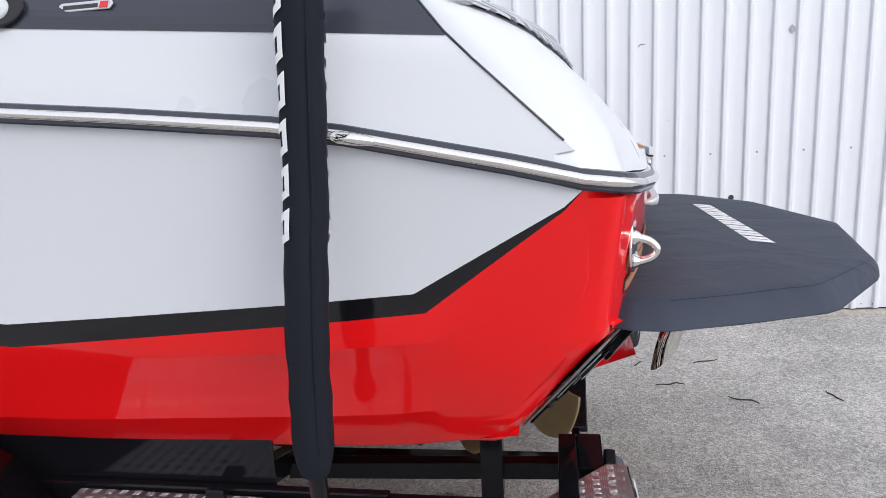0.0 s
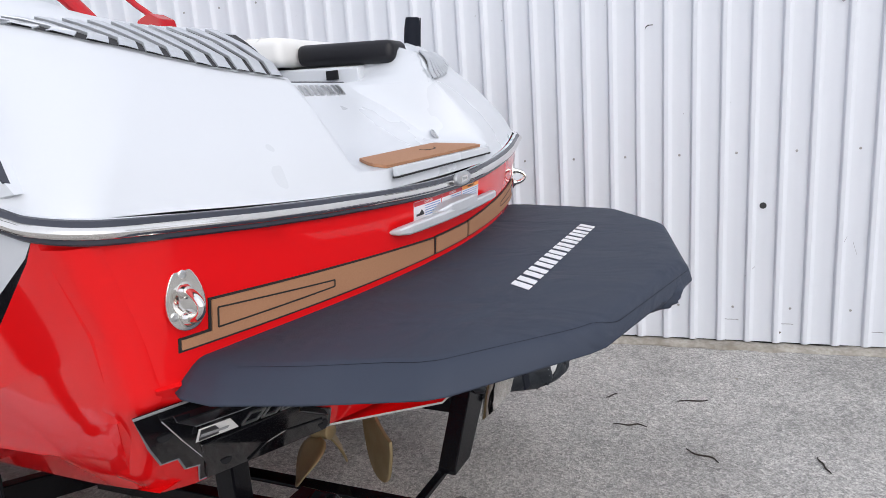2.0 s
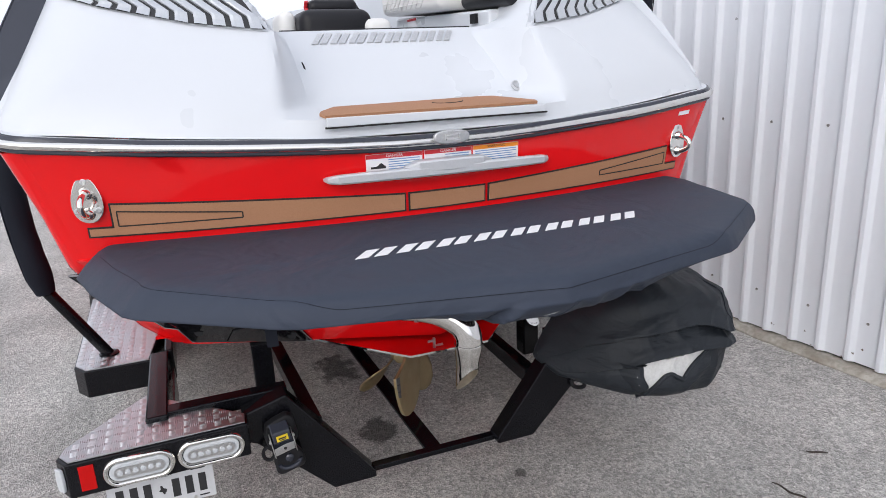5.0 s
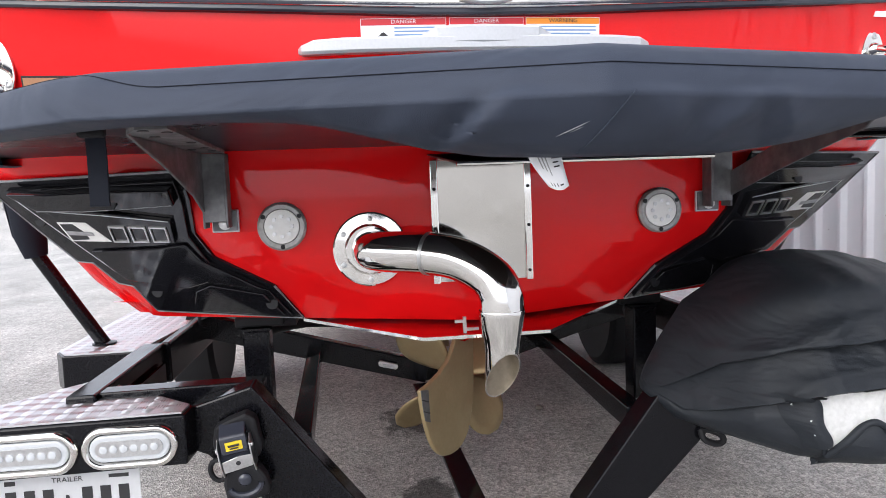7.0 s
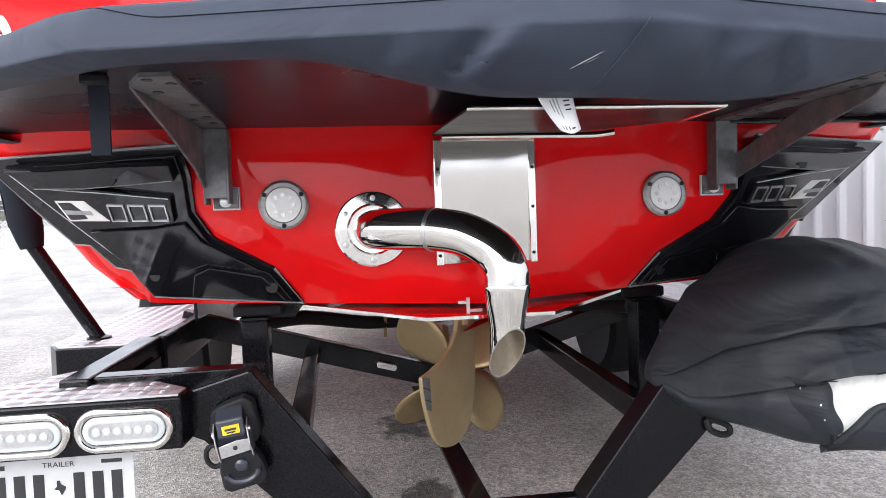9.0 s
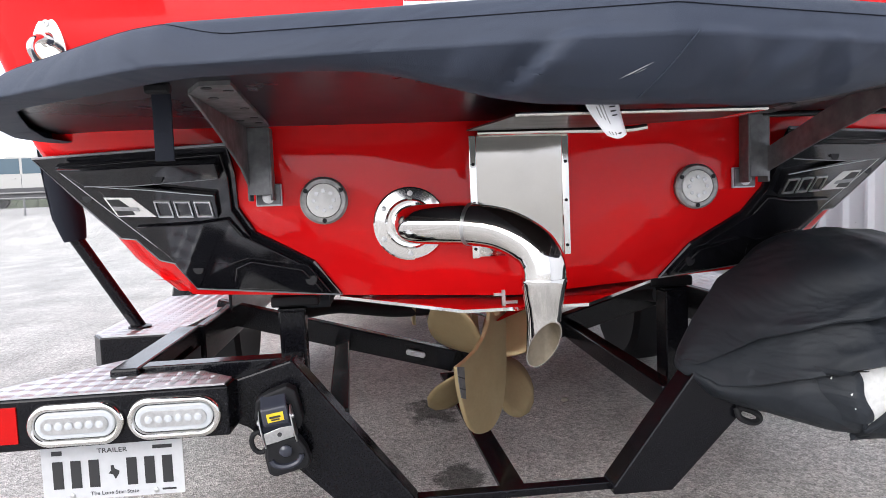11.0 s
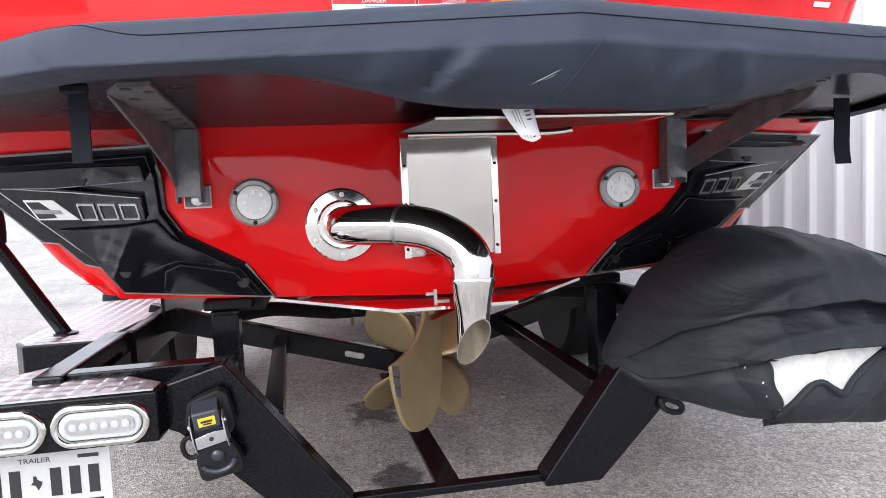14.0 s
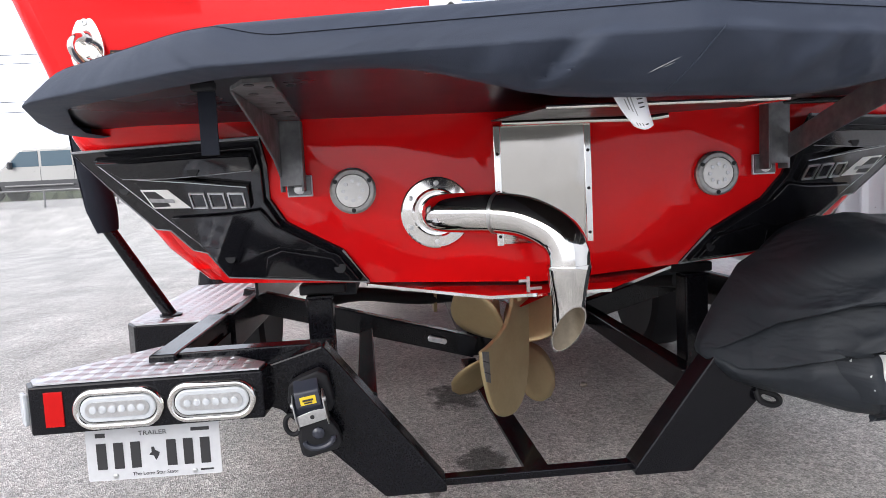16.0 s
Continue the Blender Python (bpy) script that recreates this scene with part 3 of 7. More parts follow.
def build_crest_line():
    bm = mesh()
    tube(bm, [(q.x + 0.001, q.y - 0.001, q.z) for q in CREST], 0.0026, 6)
    part("crest_line", bm, GREY, boat, "dark line along the break of the deck")


def on_deck(origin, way, lift):
    """Where a line meets the deck, lifted off it."""
    hit, nrm, _, _ = DECK_TREE[0].ray_cast(Vector(origin), Vector(way))
    if hit is None:
        return Vector(origin) + Vector(way) * 1.0
    if nrm.dot(Vector(way)) > 0:
        nrm = -nrm
    return hit + nrm * lift


def rail_path(off, dz):
    """The rub rail's line: along the side, round the quarter, across the stern."""
    line = RAIL[:5] + ((-0.758, 1.558), (-0.613, 1.535), (-0.289, 1.4655), (-0.20, 1.444), (-0.05, 1.412))
    lift = ((-6.6, 0.010), (-1.416, 0.014), (-1.076, 0.018), (-0.758, 0.0))
    pts = [(x, -(interp(x, BEAM) + off), interp(x, line) + interp(x, lift) + dz) for x in (-6.6, -6.1, -5.5, -4.8, -4, -3.3, -2.5, -1.9, -1.416, -1.076, -0.758, -0.613, -0.45, -0.289, -0.2)]
    w = 1.158 + off
    r, heights = 0.12, ((0, 1.4295), (15, 1.4255), (30, 1.4205), (45, 1.4155), (60, 1.4115), (75, 1.408), (90, 1.4045))
    xc = stern_upper(w - r, 1.36) + off - r
    for a in range(0, 91, 10):
        pts.append((xc + r * math.sin(radians(a)), -(w - r + r * math.cos(radians(a))), interp(a, heights) + dz))
    for y in (0.95, 0.8, 0.62, 0.45, 0.3, 0.15):
        pts.append((stern_upper(y, 1.36) + off, -y, interp(y, ((0, 1.345), (0.2, 1.3478), (0.4, 1.3575), (0.6, 1.3685), (0.8, 1.3825), (0.9, 1.391), (1.04, 1.4045))) + dz))
    mid = [(stern_upper(0, 1.36) + off, 0, 1.345 + dz)]
    return pts + mid + [(x, -y, z) for x, y, z in reversed(pts)]


def build_rail():
    bm = mesh()
    skin(bm, [[(p[0], p[1], p[2]) for p in rail_path(o, dz)] for o, dz in ((-0.010, 0.022), (0.004, 0.0225), (0.009, 0.0205), (0.016, 0.009), (0.016, -0.017), (0.012, -0.021), (-0.006, -0.022))], mats=lambda i, j: 1 if i == 0 else 0)
    bmesh.ops.recalc_face_normals(bm, faces=bm.faces)
    rub = auto(part("rub_rail", bm, (GREY, WHITE), boat, "dark grey rubber rub rail"), 30)
    bm = mesh()
    tube(bm, rail_path(0.0145, 0.0005), 0.0115, 12)
    auto(part("rail_insert", bm, CHROME, rub, "polished steel rub rail insert"))


build_rail()
build_crest_line()


# ---- swim platform and its cover ----
COVER_TREE = []
PLAT = ((-0.22, 0.88), (-0.10, 0.97), (-0.03, 1.01), (0.05, 1.015), (0.22, 0.965), (0.425, 0.885), (0.462, 0.856), (0.658, 0.592), (0.682, 0.548), (0.737, 0.30), (0.788, 0.07), (0.804, 0.0))


def platform_ring(shrink, z, sag=0.0):
    """The platform's outline, drawn in by shrink, at the height z."""
    half = []
    for x, y in PLAT:
        xx, yy = (x if x <= 0 else x * (1 - shrink / 0.8)), y * (1 - shrink / 1.05)
        half.append((xx, -yy))
    pts = half + [(x, -y) for x, y in reversed(half[:-1])]
    out = []
    for x, y in pts:
        w = sag * (noise.noise(Vector((y * 3.1, x * 2.0, 1.7))) + 0.45 * noise.noise(Vector((y * 9.0, x * 7.0, 4.7))))
        out.append((x, y, z + w))
    return out


def densify(ring, step=0.05):
    out = []
    for a, b in zip(ring, ring[1:]):
        n = max(1, int(math.dist(a, b) / step))
        out += [tuple(a[k] + (b[k] - a[k]) * i / n for k in range(3)) for i in range(n)]
    return out + [ring[-1]]


def cover_point(x, y, shrink, z, sag, hang):
    """A point of the cloth: tight under the rim, slack and pleated in the middle of the skirt."""
    outer = max(0.0, 1 - max(0.0, shrink - 0.045) / 0.08)
    slack = math.exp(-((y - 0.06) / 0.33) ** 4) * max(0.0, min(1.0, x / 0.5))
    if z > 1.07:
        # towards the boat the rim thins to a wedge
        thin = max(0.0, min(1.0, (0.46 - x) / 0.30)) if y > 0 else max(0.0, min(1.0, (0.64 - x) / 0.26))
        shrink += (0.040 if y > 0 else 0.044) * thin * min(1.0, (z - 1.07) / 0.05) * max(0.0, 1 - shrink / 0.2)
    if z < 1.068:
        shrink *= 0.36 + 0.64 * slack
        z = 1.068 - (1.068 - z) * (0.16 + 0.84 * slack)
    xx, yy = (x if x <= -0.06 else x * (1 - shrink / 0.8) - shrink * 0.04), y * (1 - shrink / 1.05)
    w = sag * (noise.noise(Vector((y * 3.1, x * 2.0, 1.7))) + 0.5 * noise.noise(Vector((y * 9.0, x * 7.0, 4.7)))) * (0.45 + 0.55 * slack)
    return (xx + w * 0.5 + skirt_fold(yy, z - hang * slack, x) * outer, yy, z + w * 0.6 - hang * slack)


def skirt_fold(y, z, x):
    """Creases in the slack cloth of the skirt: one lapped fold, and two that spread from a pinch."""
    if x < 0.5 or z > 1.10:
        return 0.0
    fade = max(0.0, min(1.0, (1.080 - z) / 0.035))
    out = 0.0
    # a lap that leans outboard as it rises, steep on one side
    for y0, lean, amp, reach in ((-0.150, 0.85, 0.034, 0.045), (-0.225, 0.55, 0.014, 0.028), (0.245, -0.75, 0.016, 0.035)):
        q = y - (y0 + lean * (z - 1.02))
        out += amp * (math.exp(-q / reach) if q > 0 else math.exp(-(q / 0.014) ** 2)) * fade
        out -= 0.5 * amp * math.exp(-((q + 0.022) / 0.012) ** 2) * fade
    # the pinch
    r = math.hypot(y - 0.106, (z - 0.995) * 1.0)
    for lean in (-0.62, 0.88):
        q = (y - 0.106 - lean * (z - 0.998)) / (0.014 + 0.26 * max(0.0, z - 0.995))
        out += 0.020 * math.exp(-q * q) * fade * min(1.0, r / 0.02)
    out -= 0.026 * math.exp(-(r / 0.040) ** 2)
    return out


def build_platform():
    bm = mesh()
    rings = [platform_ring(0.045, 1.080), platform_ring(0.045, 1.10)]
    skin(bm, rings)
    bm.faces.new([v for v in bm.verts if abs(v.co.z - 1.080) < 1e-4])
    bmesh.ops.recalc_face_normals(bm, faces=bm.faces)
    part("swim_platform", bm, UNDERSIDE, boat, "dark moulded swim platform base")
    # black strip added along the dark edge under the starboard rim
    for y0, y1 in ((0.55, 0.98),):
        bm = mesh()
        box(bm, 0.045, (y0 + y1) / 2, 1.072, 0.018, y1 - y0, 0.013)
        part("platform_lip", bm, BLACK_GLOSS, boat, "black strip added along the dark edge under the platform", bevel=0.004)
    cover = thing("platform_cover", "charcoal fabric cover stretched over the swim platform", "cover", at=(0.3, 0, 1.12))
    bm = mesh()
    dense = densify(platform_ring(0.0, 0), 0.0125)
    profile = ((0.165, 1.052, 0.003, 0.014), (0.150, 1.047, 0.004, 0.020), (0.122, 1.043, 0.006, 0.027), (0.094, 1.042, 0.008, 0.031), (0.070, 1.043, 0.009, 0.030), (0.048, 1.046, 0.008, 0.023), (0.029, 1.051, 0.006, 0.013), (0.013, 1.058, 0.004, 0.004), (0.0, 1.068, 0.002, 0), (0.002, 1.084, 0.0015, 0), (0.007, 1.101, 0.001, 0), (0.015, 1.114, 0.0, 0), (0.022, 1.1195, 0, 0), (0.032, 1.1235, 0, 0), (0.05, 1.126, 0, 0), (0.11, 1.127, 0, 0), (0.2, 1.129, 0, 0), (0.35, 1.130, 0, 0), (0.55, 1.130, 0, 0), (0.78, 1.130, 0, 0))
    fine = []
    for lo, hi in zip(profile, profile[1:]):
        n = 4 if hi[1] < 1.10 else 1
        fine += [tuple(u + (v - u) * k / n for u, v in zip(lo, hi)) for k in range(n)]
    fine.append(profile[-1])
    rows = [[cover_point(x, y, *p) for x, y, _ in dense] for p in fine]
    skin(bm, rows)
    bm.faces.new([v for v in list(bm.verts)[-len(dense):]])
    bmesh.ops.recalc_face_normals(bm, faces=bm.faces)
    COVER_TREE.append(BVHTree.FromBMesh(bm))
    part("fabric", bm, FABRIC, cover, smooth=True)


build_platform()


# ---- boat: markings, fittings ----
def smooth_path(pts, n=5):
    """Points along a smooth curve through pts."""
    out = []
    for i in range(len(pts) - 1):
        p0, p1, p2, p3 = (Vector(pts[max(0, min(len(pts) - 1, k))]) for k in (i - 1, i, i + 1, i + 2))
        for k in range(n):
            t = k / n
            out.append(0.5 * (2 * p1 + (p2 - p0) * t + (2 * p0 - 5 * p1 + 4 * p2 - p3) * t * t + (3 * p1 - p0 - 3 * p2 + p3) * t ** 3))
    return out + [Vector(pts[-1])]


def on_stern(y, z, lift):
    """A point on the transom above the platform, lifted off it."""
    return Vector((stern_upper(y, z) + lift, y, z))


def stern_plate(outline, lift, depth, step=0.03):
    """A thin sheet that follows the transom's bend: top and bottom edges as functions of y."""
    y0, y1, top, bottom = outline
    n = max(2, int((y1 - y0) / step))
    bm = mesh()
    rows = []
    for i in range(n + 1):
        y = y0 + (y1 - y0) * i / n
        t, b = top(y), bottom(y)
        rows.append([on_stern(y, b, lift), on_stern(y, b, lift + depth), on_stern(y, t, lift + depth), on_stern(y, t, lift)])
    vs = skin(bm, rows, closed=True)
    bm.faces.new(vs[0])
    bm.faces.new(vs[-1][::-1])
    bmesh.ops.recalc_face_normals(bm, faces=bm.faces)
    return bm


def build_foam_strip():
    """Tan foam pads along the foot of the transom, each on a black border."""
    top = lambda y: 1.197 + 0.053 * max(0, abs(y) - 0.13)
    low = lambda y: 1.150 + 0.004 * abs(y)
    for a, b in ((-0.912, -0.126), (-0.108, 0.133), (0.151, 0.912)):
        pad = part("transom_pad", stern_plate((a - 0.005, b + 0.005, lambda y: top(y) + 0.005, lambda y: low(y) - 0.005), 0.0012, 0.0028), FOAM_DARK, boat, "tan foam pad with black border")
        part("foam_face", stern_plate((a, b, top, low), 0.004, 0.0035), FOAM, pad)
        if a < -0.5 or b > 0.5:
            s = -1 if a < -0.5 else 1
            y0, y1 = sorted((s * 0.975, s * 0.912))
            part("pad_end_border", stern_plate((y0 - 0.005, y1 + 0.005, lambda y: low(y) + 0.025, lambda y: low(y) - 0.005), 0.0010, 0.0028, 0.02), FOAM_DARK, pad)
            part("pad_end", stern_plate((y0, y1, lambda y: low(y) + 0.020, low), 0.0034, 0.0040, 0.02), FOAM, pad)
            y0, y1 = sorted((s * 0.900, s * 0.583))
            hi = lambda y: 1.193 + (abs(y) - 0.583) * 0.085
            lo = lambda y: 1.177 + (abs(y) - 0.583) * 0.004
            for edge in (hi, lo):
                part("groove", stern_plate((y0, y1, lambda y: edge(y) + 0.0018, lambda y: edge(y) - 0.0018), 0.0062, 0.0022), FOAM_DARK, pad)
            for y in (s * 0.583, s * 0.900):
                u, v = hi(y), lo(y)
                part("groove", stern_plate((y - 0.0018, y + 0.0018, lambda q: u, lambda q: v), 0.0062, 0.0022, 0.002), FOAM_DARK, pad)


build_foam_strip()


def build_grab_handle():
    """A flat chamfered bar with tapered ends and a raised boss in the middle."""
    def section(y, lift, low, high, out):
        c = min(0.005, (high - low) * 0.3)
        pts = ((lift, low + c), (lift + 0.003, low), (out - c, low), (out, low + c), (out, high - c), (out - c, high), (lift + 0.003, high), (lift, high - c))
        return [on_stern(y, z, x) for x, z in pts]

    bm = mesh()
    rows = []
    for y, lift, low, high, out in ((-0.358, 0.001, 1.258, 1.266, 0.012), (-0.350, 0.004, 1.253, 1.270, 0.030), (-0.325, 0.018, 1.250, 1.276, 0.046), (-0.27, 0.022, 1.250, 1.278, 0.050), (-0.13, 0.022, 1.250, 1.279, 0.052), (0.0, 0.022, 1.250, 1.279, 0.053),
                                    (0.13, 0.022, 1.250, 1.279, 0.052), (0.27, 0.022, 1.250, 1.278, 0.050), (0.325, 0.018, 1.250, 1.276, 0.046), (0.350, 0.004, 1.253, 1.270, 0.030), (0.358, 0.001, 1.258, 1.266, 0.012)):
        rows.append(section(y, lift, low, high, out))
    vs = skin(bm, rows, closed=True)
    bm.faces.new(vs[0])
    bm.faces.new(vs[-1][::-1])
    bmesh.ops.recalc_face_normals(bm, faces=bm.faces)
    grip = auto(part("grab_handle", bm, HANDLE, boat, "silver grab handle on a stepped boss"), 25)
    bm = mesh()
    rows = [section(y, 0.001, 1.262, high, out) for y, high, out in ((-0.125, 1.281, 0.026), (-0.090, 1.296, 0.050), (0.0, 1.298, 0.056), (0.110, 1.296, 0.050), (0.150, 1.281, 0.026))]
    vs = skin(bm, rows, closed=True)
    bm.faces.new(vs[0])
    bm.faces.new(vs[-1][::-1])
    bmesh.ops.recalc_face_normals(bm, faces=bm.faces)
    auto(part("boss", bm, HANDLE, grip), 25)


build_grab_handle()


def build_warning_stickers():
    slots = ((-0.235, -0.066, LABEL_RED, "white warning sticker with a red heading"), (-0.060, 0.091, LABEL_RED, "white warning sticker with a red heading"), (0.096, 0.252, LABEL_ORANGE, "white warning sticker with an orange heading"))
    for a, b, head, label in slots:
        st = part("warning_sticker", stern_plate((a, b, lambda y: 1.322, lambda y: 1.270), 0.001, 0.0008), LABEL_WHITE, boat, label)
        hd = part("heading", stern_plate((a + 0.001, b - 0.001, lambda y: 1.321, lambda y: 1.309), 0.0018, 0.0006), head, st)
        mid = (a + b) / 2
        bend = stern_upper(mid + 0.01, 1.315) - stern_upper(mid - 0.01, 1.315)
        part("heading_words", lettering("DANGER" if head is LABEL_RED else "WARNING", 0.0072, basis(on_stern(mid, 1.315, 0.0027), (bend, 0.02, 0), (0.1, 0, 1)), 1.2), LABEL_WHITE if head is LABEL_RED else INK, hd)
        if head is LABEL_RED:
            part("pictogram", stern_plate((a + 0.014, a + 0.058, lambda y: 1.286 + 0.010 * math.exp(-((y - a - 0.044) / 0.008) ** 2), lambda y: 1.280 - 0.003 * (y - a)), 0.0018, 0.0006, 0.004), INK, st)
            text_from = a + 0.066
        else:
            text_from = a + 0.008
        for k in range(5):
            z = 1.305 - 0.0068 * k
            part("text_bar", stern_plate((text_from, b - 0.008 - 0.012 * (k % 3 == 2), lambda y: z, lambda y: z - 0.0026), 0.0018, 0.0005), LABEL_BLUE, st)


build_warning_stickers()


def build_rail_badge():
    bm = mesh()
    m = basis(on_stern(0.012, 1.358, 0.030), (0, 1, 0), (0, 0, 1))
    oval = [(0.056 * math.copysign(abs(math.cos(a)) ** 0.8, math.cos(a)), 0.021 * math.copysign(abs(math.sin(a)) ** 0.8, math.sin(a))) for a in (2 * math.pi * k / 28 for k in range(28))]
    prism(bm, oval, m, 0.014)
    b = part("rail_badge", bm, STEEL, boat, "oval chromed rail badge", bevel=0.004)
    bm = mesh()
    for x in (-0.022, 0.022):
        box(bm, x, 0, 0.015, 0.006, 0.018, 0.004)
    box(bm, 0, -0.006, 0.015, 0.04, 0.005, 0.004)
    box(bm, 0, 0.007, 0.015, 0.04, 0.005, 0.004)
    for v in bm.verts:
        v.co = m @ v.co
    part("badge_emblem", bm, CHROME, b)


build_rail_badge()


def build_tow_eye(side):
    y, z = side * 0.965, 1.258
    p = on_stern(y, z, 0.001)
    nx = Vector((1, side * 0.27, 0.0)).normalized()
    right = Vector((-nx.y, nx.x, 0))
    m = basis(p, right, (0, 0, 1))
    bm = mesh()
    outline = [(0.040 * math.cos(a) * (1 - 0.22 * math.sin(a)), 0.064 * math.sin(a)) for a in (2 * math.pi * k / 32 for k in range(32))]
    prism(bm, outline, m, 0.007)
    eye = part("tow_eye", bm, CHROME, boat, "polished steel tow eye on an oval plate", bevel=0.002)
    bm = mesh()
    arc = [m @ Vector((0.002 * math.sin(a), -0.012 + 0.027 * math.cos(a), 0.004 + 0.052 * math.sin(a))) for a in (math.pi * k / 14 for k in range(15))]
    tube(bm, arc, [0.0115 - 0.0035 * math.sin(math.pi * k / 14) for k in range(15)], 12)
    auto(part("ring", bm, CHROME, eye))
    for by in (0.015, -0.039):
        bm = mesh()
        lathe(bm, ((0.0175, 0.006), (0.0165, 0.010), (0.0125, 0.016), (0.010, 0.020), (0.002, 0.021)), m @ pose(0, by, 0), seg=20)
        auto(part("ring_boss", bm, CHROME, eye), 40)
    for bx, by in ((0, 0.047), (0.027, -0.030), (-0.027, -0.030)):
        bm = mesh()
        lathe(bm, ((0.0085, 0.006), (0.0085, 0.008), (0.006, 0.0095), (0.0035, 0.0095), (0.003, 0.0075), (0.001, 0.0075)), m @ pose(bx, by, 0), seg=14)
        part("screw", bm, STEEL, eye)


build_tow_eye(-1)
build_tow_eye(1)
bm = mesh()
prism(bm, [(-0.032, -0.006), (0.026, -0.004), (0.034, 0.010), (-0.026, 0.007)], basis(on_stern(0.985, 1.352, 0.002), (-0.26, 1, 0), (0, 0, 1)), 0.002)
part("side_badge", bm, LABEL_WHITE, boat, "small white badge")

# brand marks are reduced to rows of plain slanted bars
def bar_row(place, length, height, depth, slant=0.35, cells=8, gap=0.22):
    """One bmesh for each pair of slanted plain bars along a line; place(x, y, z) gives the point in the world."""
    unit = length / (cells + gap * (cells - 1))
    out = []
    for c in range(cells):
        bm = mesh()
        for ax, bx in ((0.0, 0.40), (0.56, 0.96)):
            q = []
            for px, py in ((ax, 0), (bx, 0), (bx, 1), (ax, 1)):
                q.append((c * (1 + gap) * unit + px * unit + slant * py * height, py * height))
            lo = [bm.verts.new(place(px, py, 0.0)) for px, py in q]
            hi = [bm.verts.new(place(px, py, depth)) for px, py in q]
            bm.faces.new(hi)
            for i in range(4):
                bm.faces.new((lo[i], lo[(i + 1) % 4], hi[(i + 1) % 4], hi[i]))
        bmesh.ops.recalc_face_normals(bm, faces=bm.faces)
        out.append(bm)
    return out


def build_deck_letters():
    a, b = Vector((-0.396, -0.262, 1.6405)), Vector((-0.396, 0.262, 1.6405))
    up = Vector((-0.165, 0, 0.11)).normalized()
    right = (b - a).normalized()
    out = right.cross(up)
    for bm in bar_row(lambda x, y, z: a + right * x + up * y + out * (z - 0.001), 0.50, 0.062, 0.007, 0.55):
        part("deck_emblem", bm, STEEL, boat, "raised chrome emblem bar")


build_deck_letters()


def build_hatch_pad():
    bm = mesh()
    q = [(0.078, -0.335), (0.045, -0.345), (0.02, -0.335), (-0.02, -0.30), (-0.036, -0.285), (-0.046, 0.0), (-0.054, 0.195), (-0.048, 0.235), (0.055, 0.335), (0.078, 0.330)]
    lo = [bm.verts.new(on_deck((x, y, 2.2), (0, 0, -1), 0.001)) for x, y in q]
    hi = [bm.verts.new(on_deck((x, y, 2.2), (0, 0, -1), 0.009)) for x, y in q]
    bm.faces.new(hi)
    for i in range(len(q)):
        bm.faces.new((lo[i], lo[(i + 1) % len(q)], hi[(i + 1) % len(q)], hi[i]))
    bmesh.ops.recalc_face_normals(bm, faces=bm.faces)
    pad = part("hatch_pad", bm, FOAM, boat, "tan foam step pad on the stern deck")
    bm = mesh()
    tube(bm, [on_deck((0.0 + 0.02 * math.cos(a), 0.06 + 0.05 * math.sin(a), 2.2), (0, 0, -1), 0.0095) for a in (math.pi * k / 10 - 1.57 for k in range(11))], 0.002, 6)
    part("pad_mark", bm, FOAM_DARK, pad)
    bm = mesh()
    m = basis((0.096, -0.338, 1.407), (0, 1, 0), (-0.02, 0, 1))
    prism(bm, [(0, 0), (0.682, 0), (0.682, 0.022), (0.0, 0.026)], m, 0.012)
    part("hatch_edge", bm, WHITE, boat, "white moulded step edge", bevel=0.003)
    bm = mesh()
    prism(bm, [(-0.004, -0.004), (0.686, -0.004), (0.686, 0.001), (-0.004, 0.001)], m, 0.013)
    part("hatch_seam", bm, FOAM_DARK, boat)
    bm = mesh()
    nrm = Vector((0.75, 0, 0.66))
    p = on_deck((0.6, 0.357, 1.479), (-1, 0, 0), 0.001)
    m = basis(p, (0, 1, 0), nrm.cross(Vector((0, 1, 0))))
    lathe(bm, ((0.021, 0), (0.021, 0.004), (0.016, 0.006), (0.013, 0.003), (0.011, 0.003), (0.010, 0.006), (0.002, 0.0065)), m, 24)
    auto(part("drain_fitting", bm, STEEL, boat, "round steel through-deck fitting"))


build_hatch_pad()


def build_hatch_trim():
    bm = mesh()
    tube(bm, [on_deck((x, y, 2.4), (0, 0, -1), 0.0) + Vector((0, 0, 0.001)) for x, y in ((-0.474, -0.352 + 0.704 * k / 12) for k in range(13))], 0.0035, 6)
    part("hatch_trim", bm, FOAM_DARK, boat, "thin black trim along the hatch edge")
    bm = mesh()
    p = on_deck((1.922, -0.717, 1.562), (-0.9839, 0.1786, 0.0032), 0.002)
    tube(bm, [p + Vector((0.010, 0.006, -0.016)), p + Vector((-0.002, 0.002, 0)), p + Vector((-0.012, -0.002, 0.016))], [0.0015, 0.003, 0.0015], 8)
    part("hatch_hinge", bm, BLACK_RUBBER, boat, "small black hatch hinge")


build_hatch_trim()


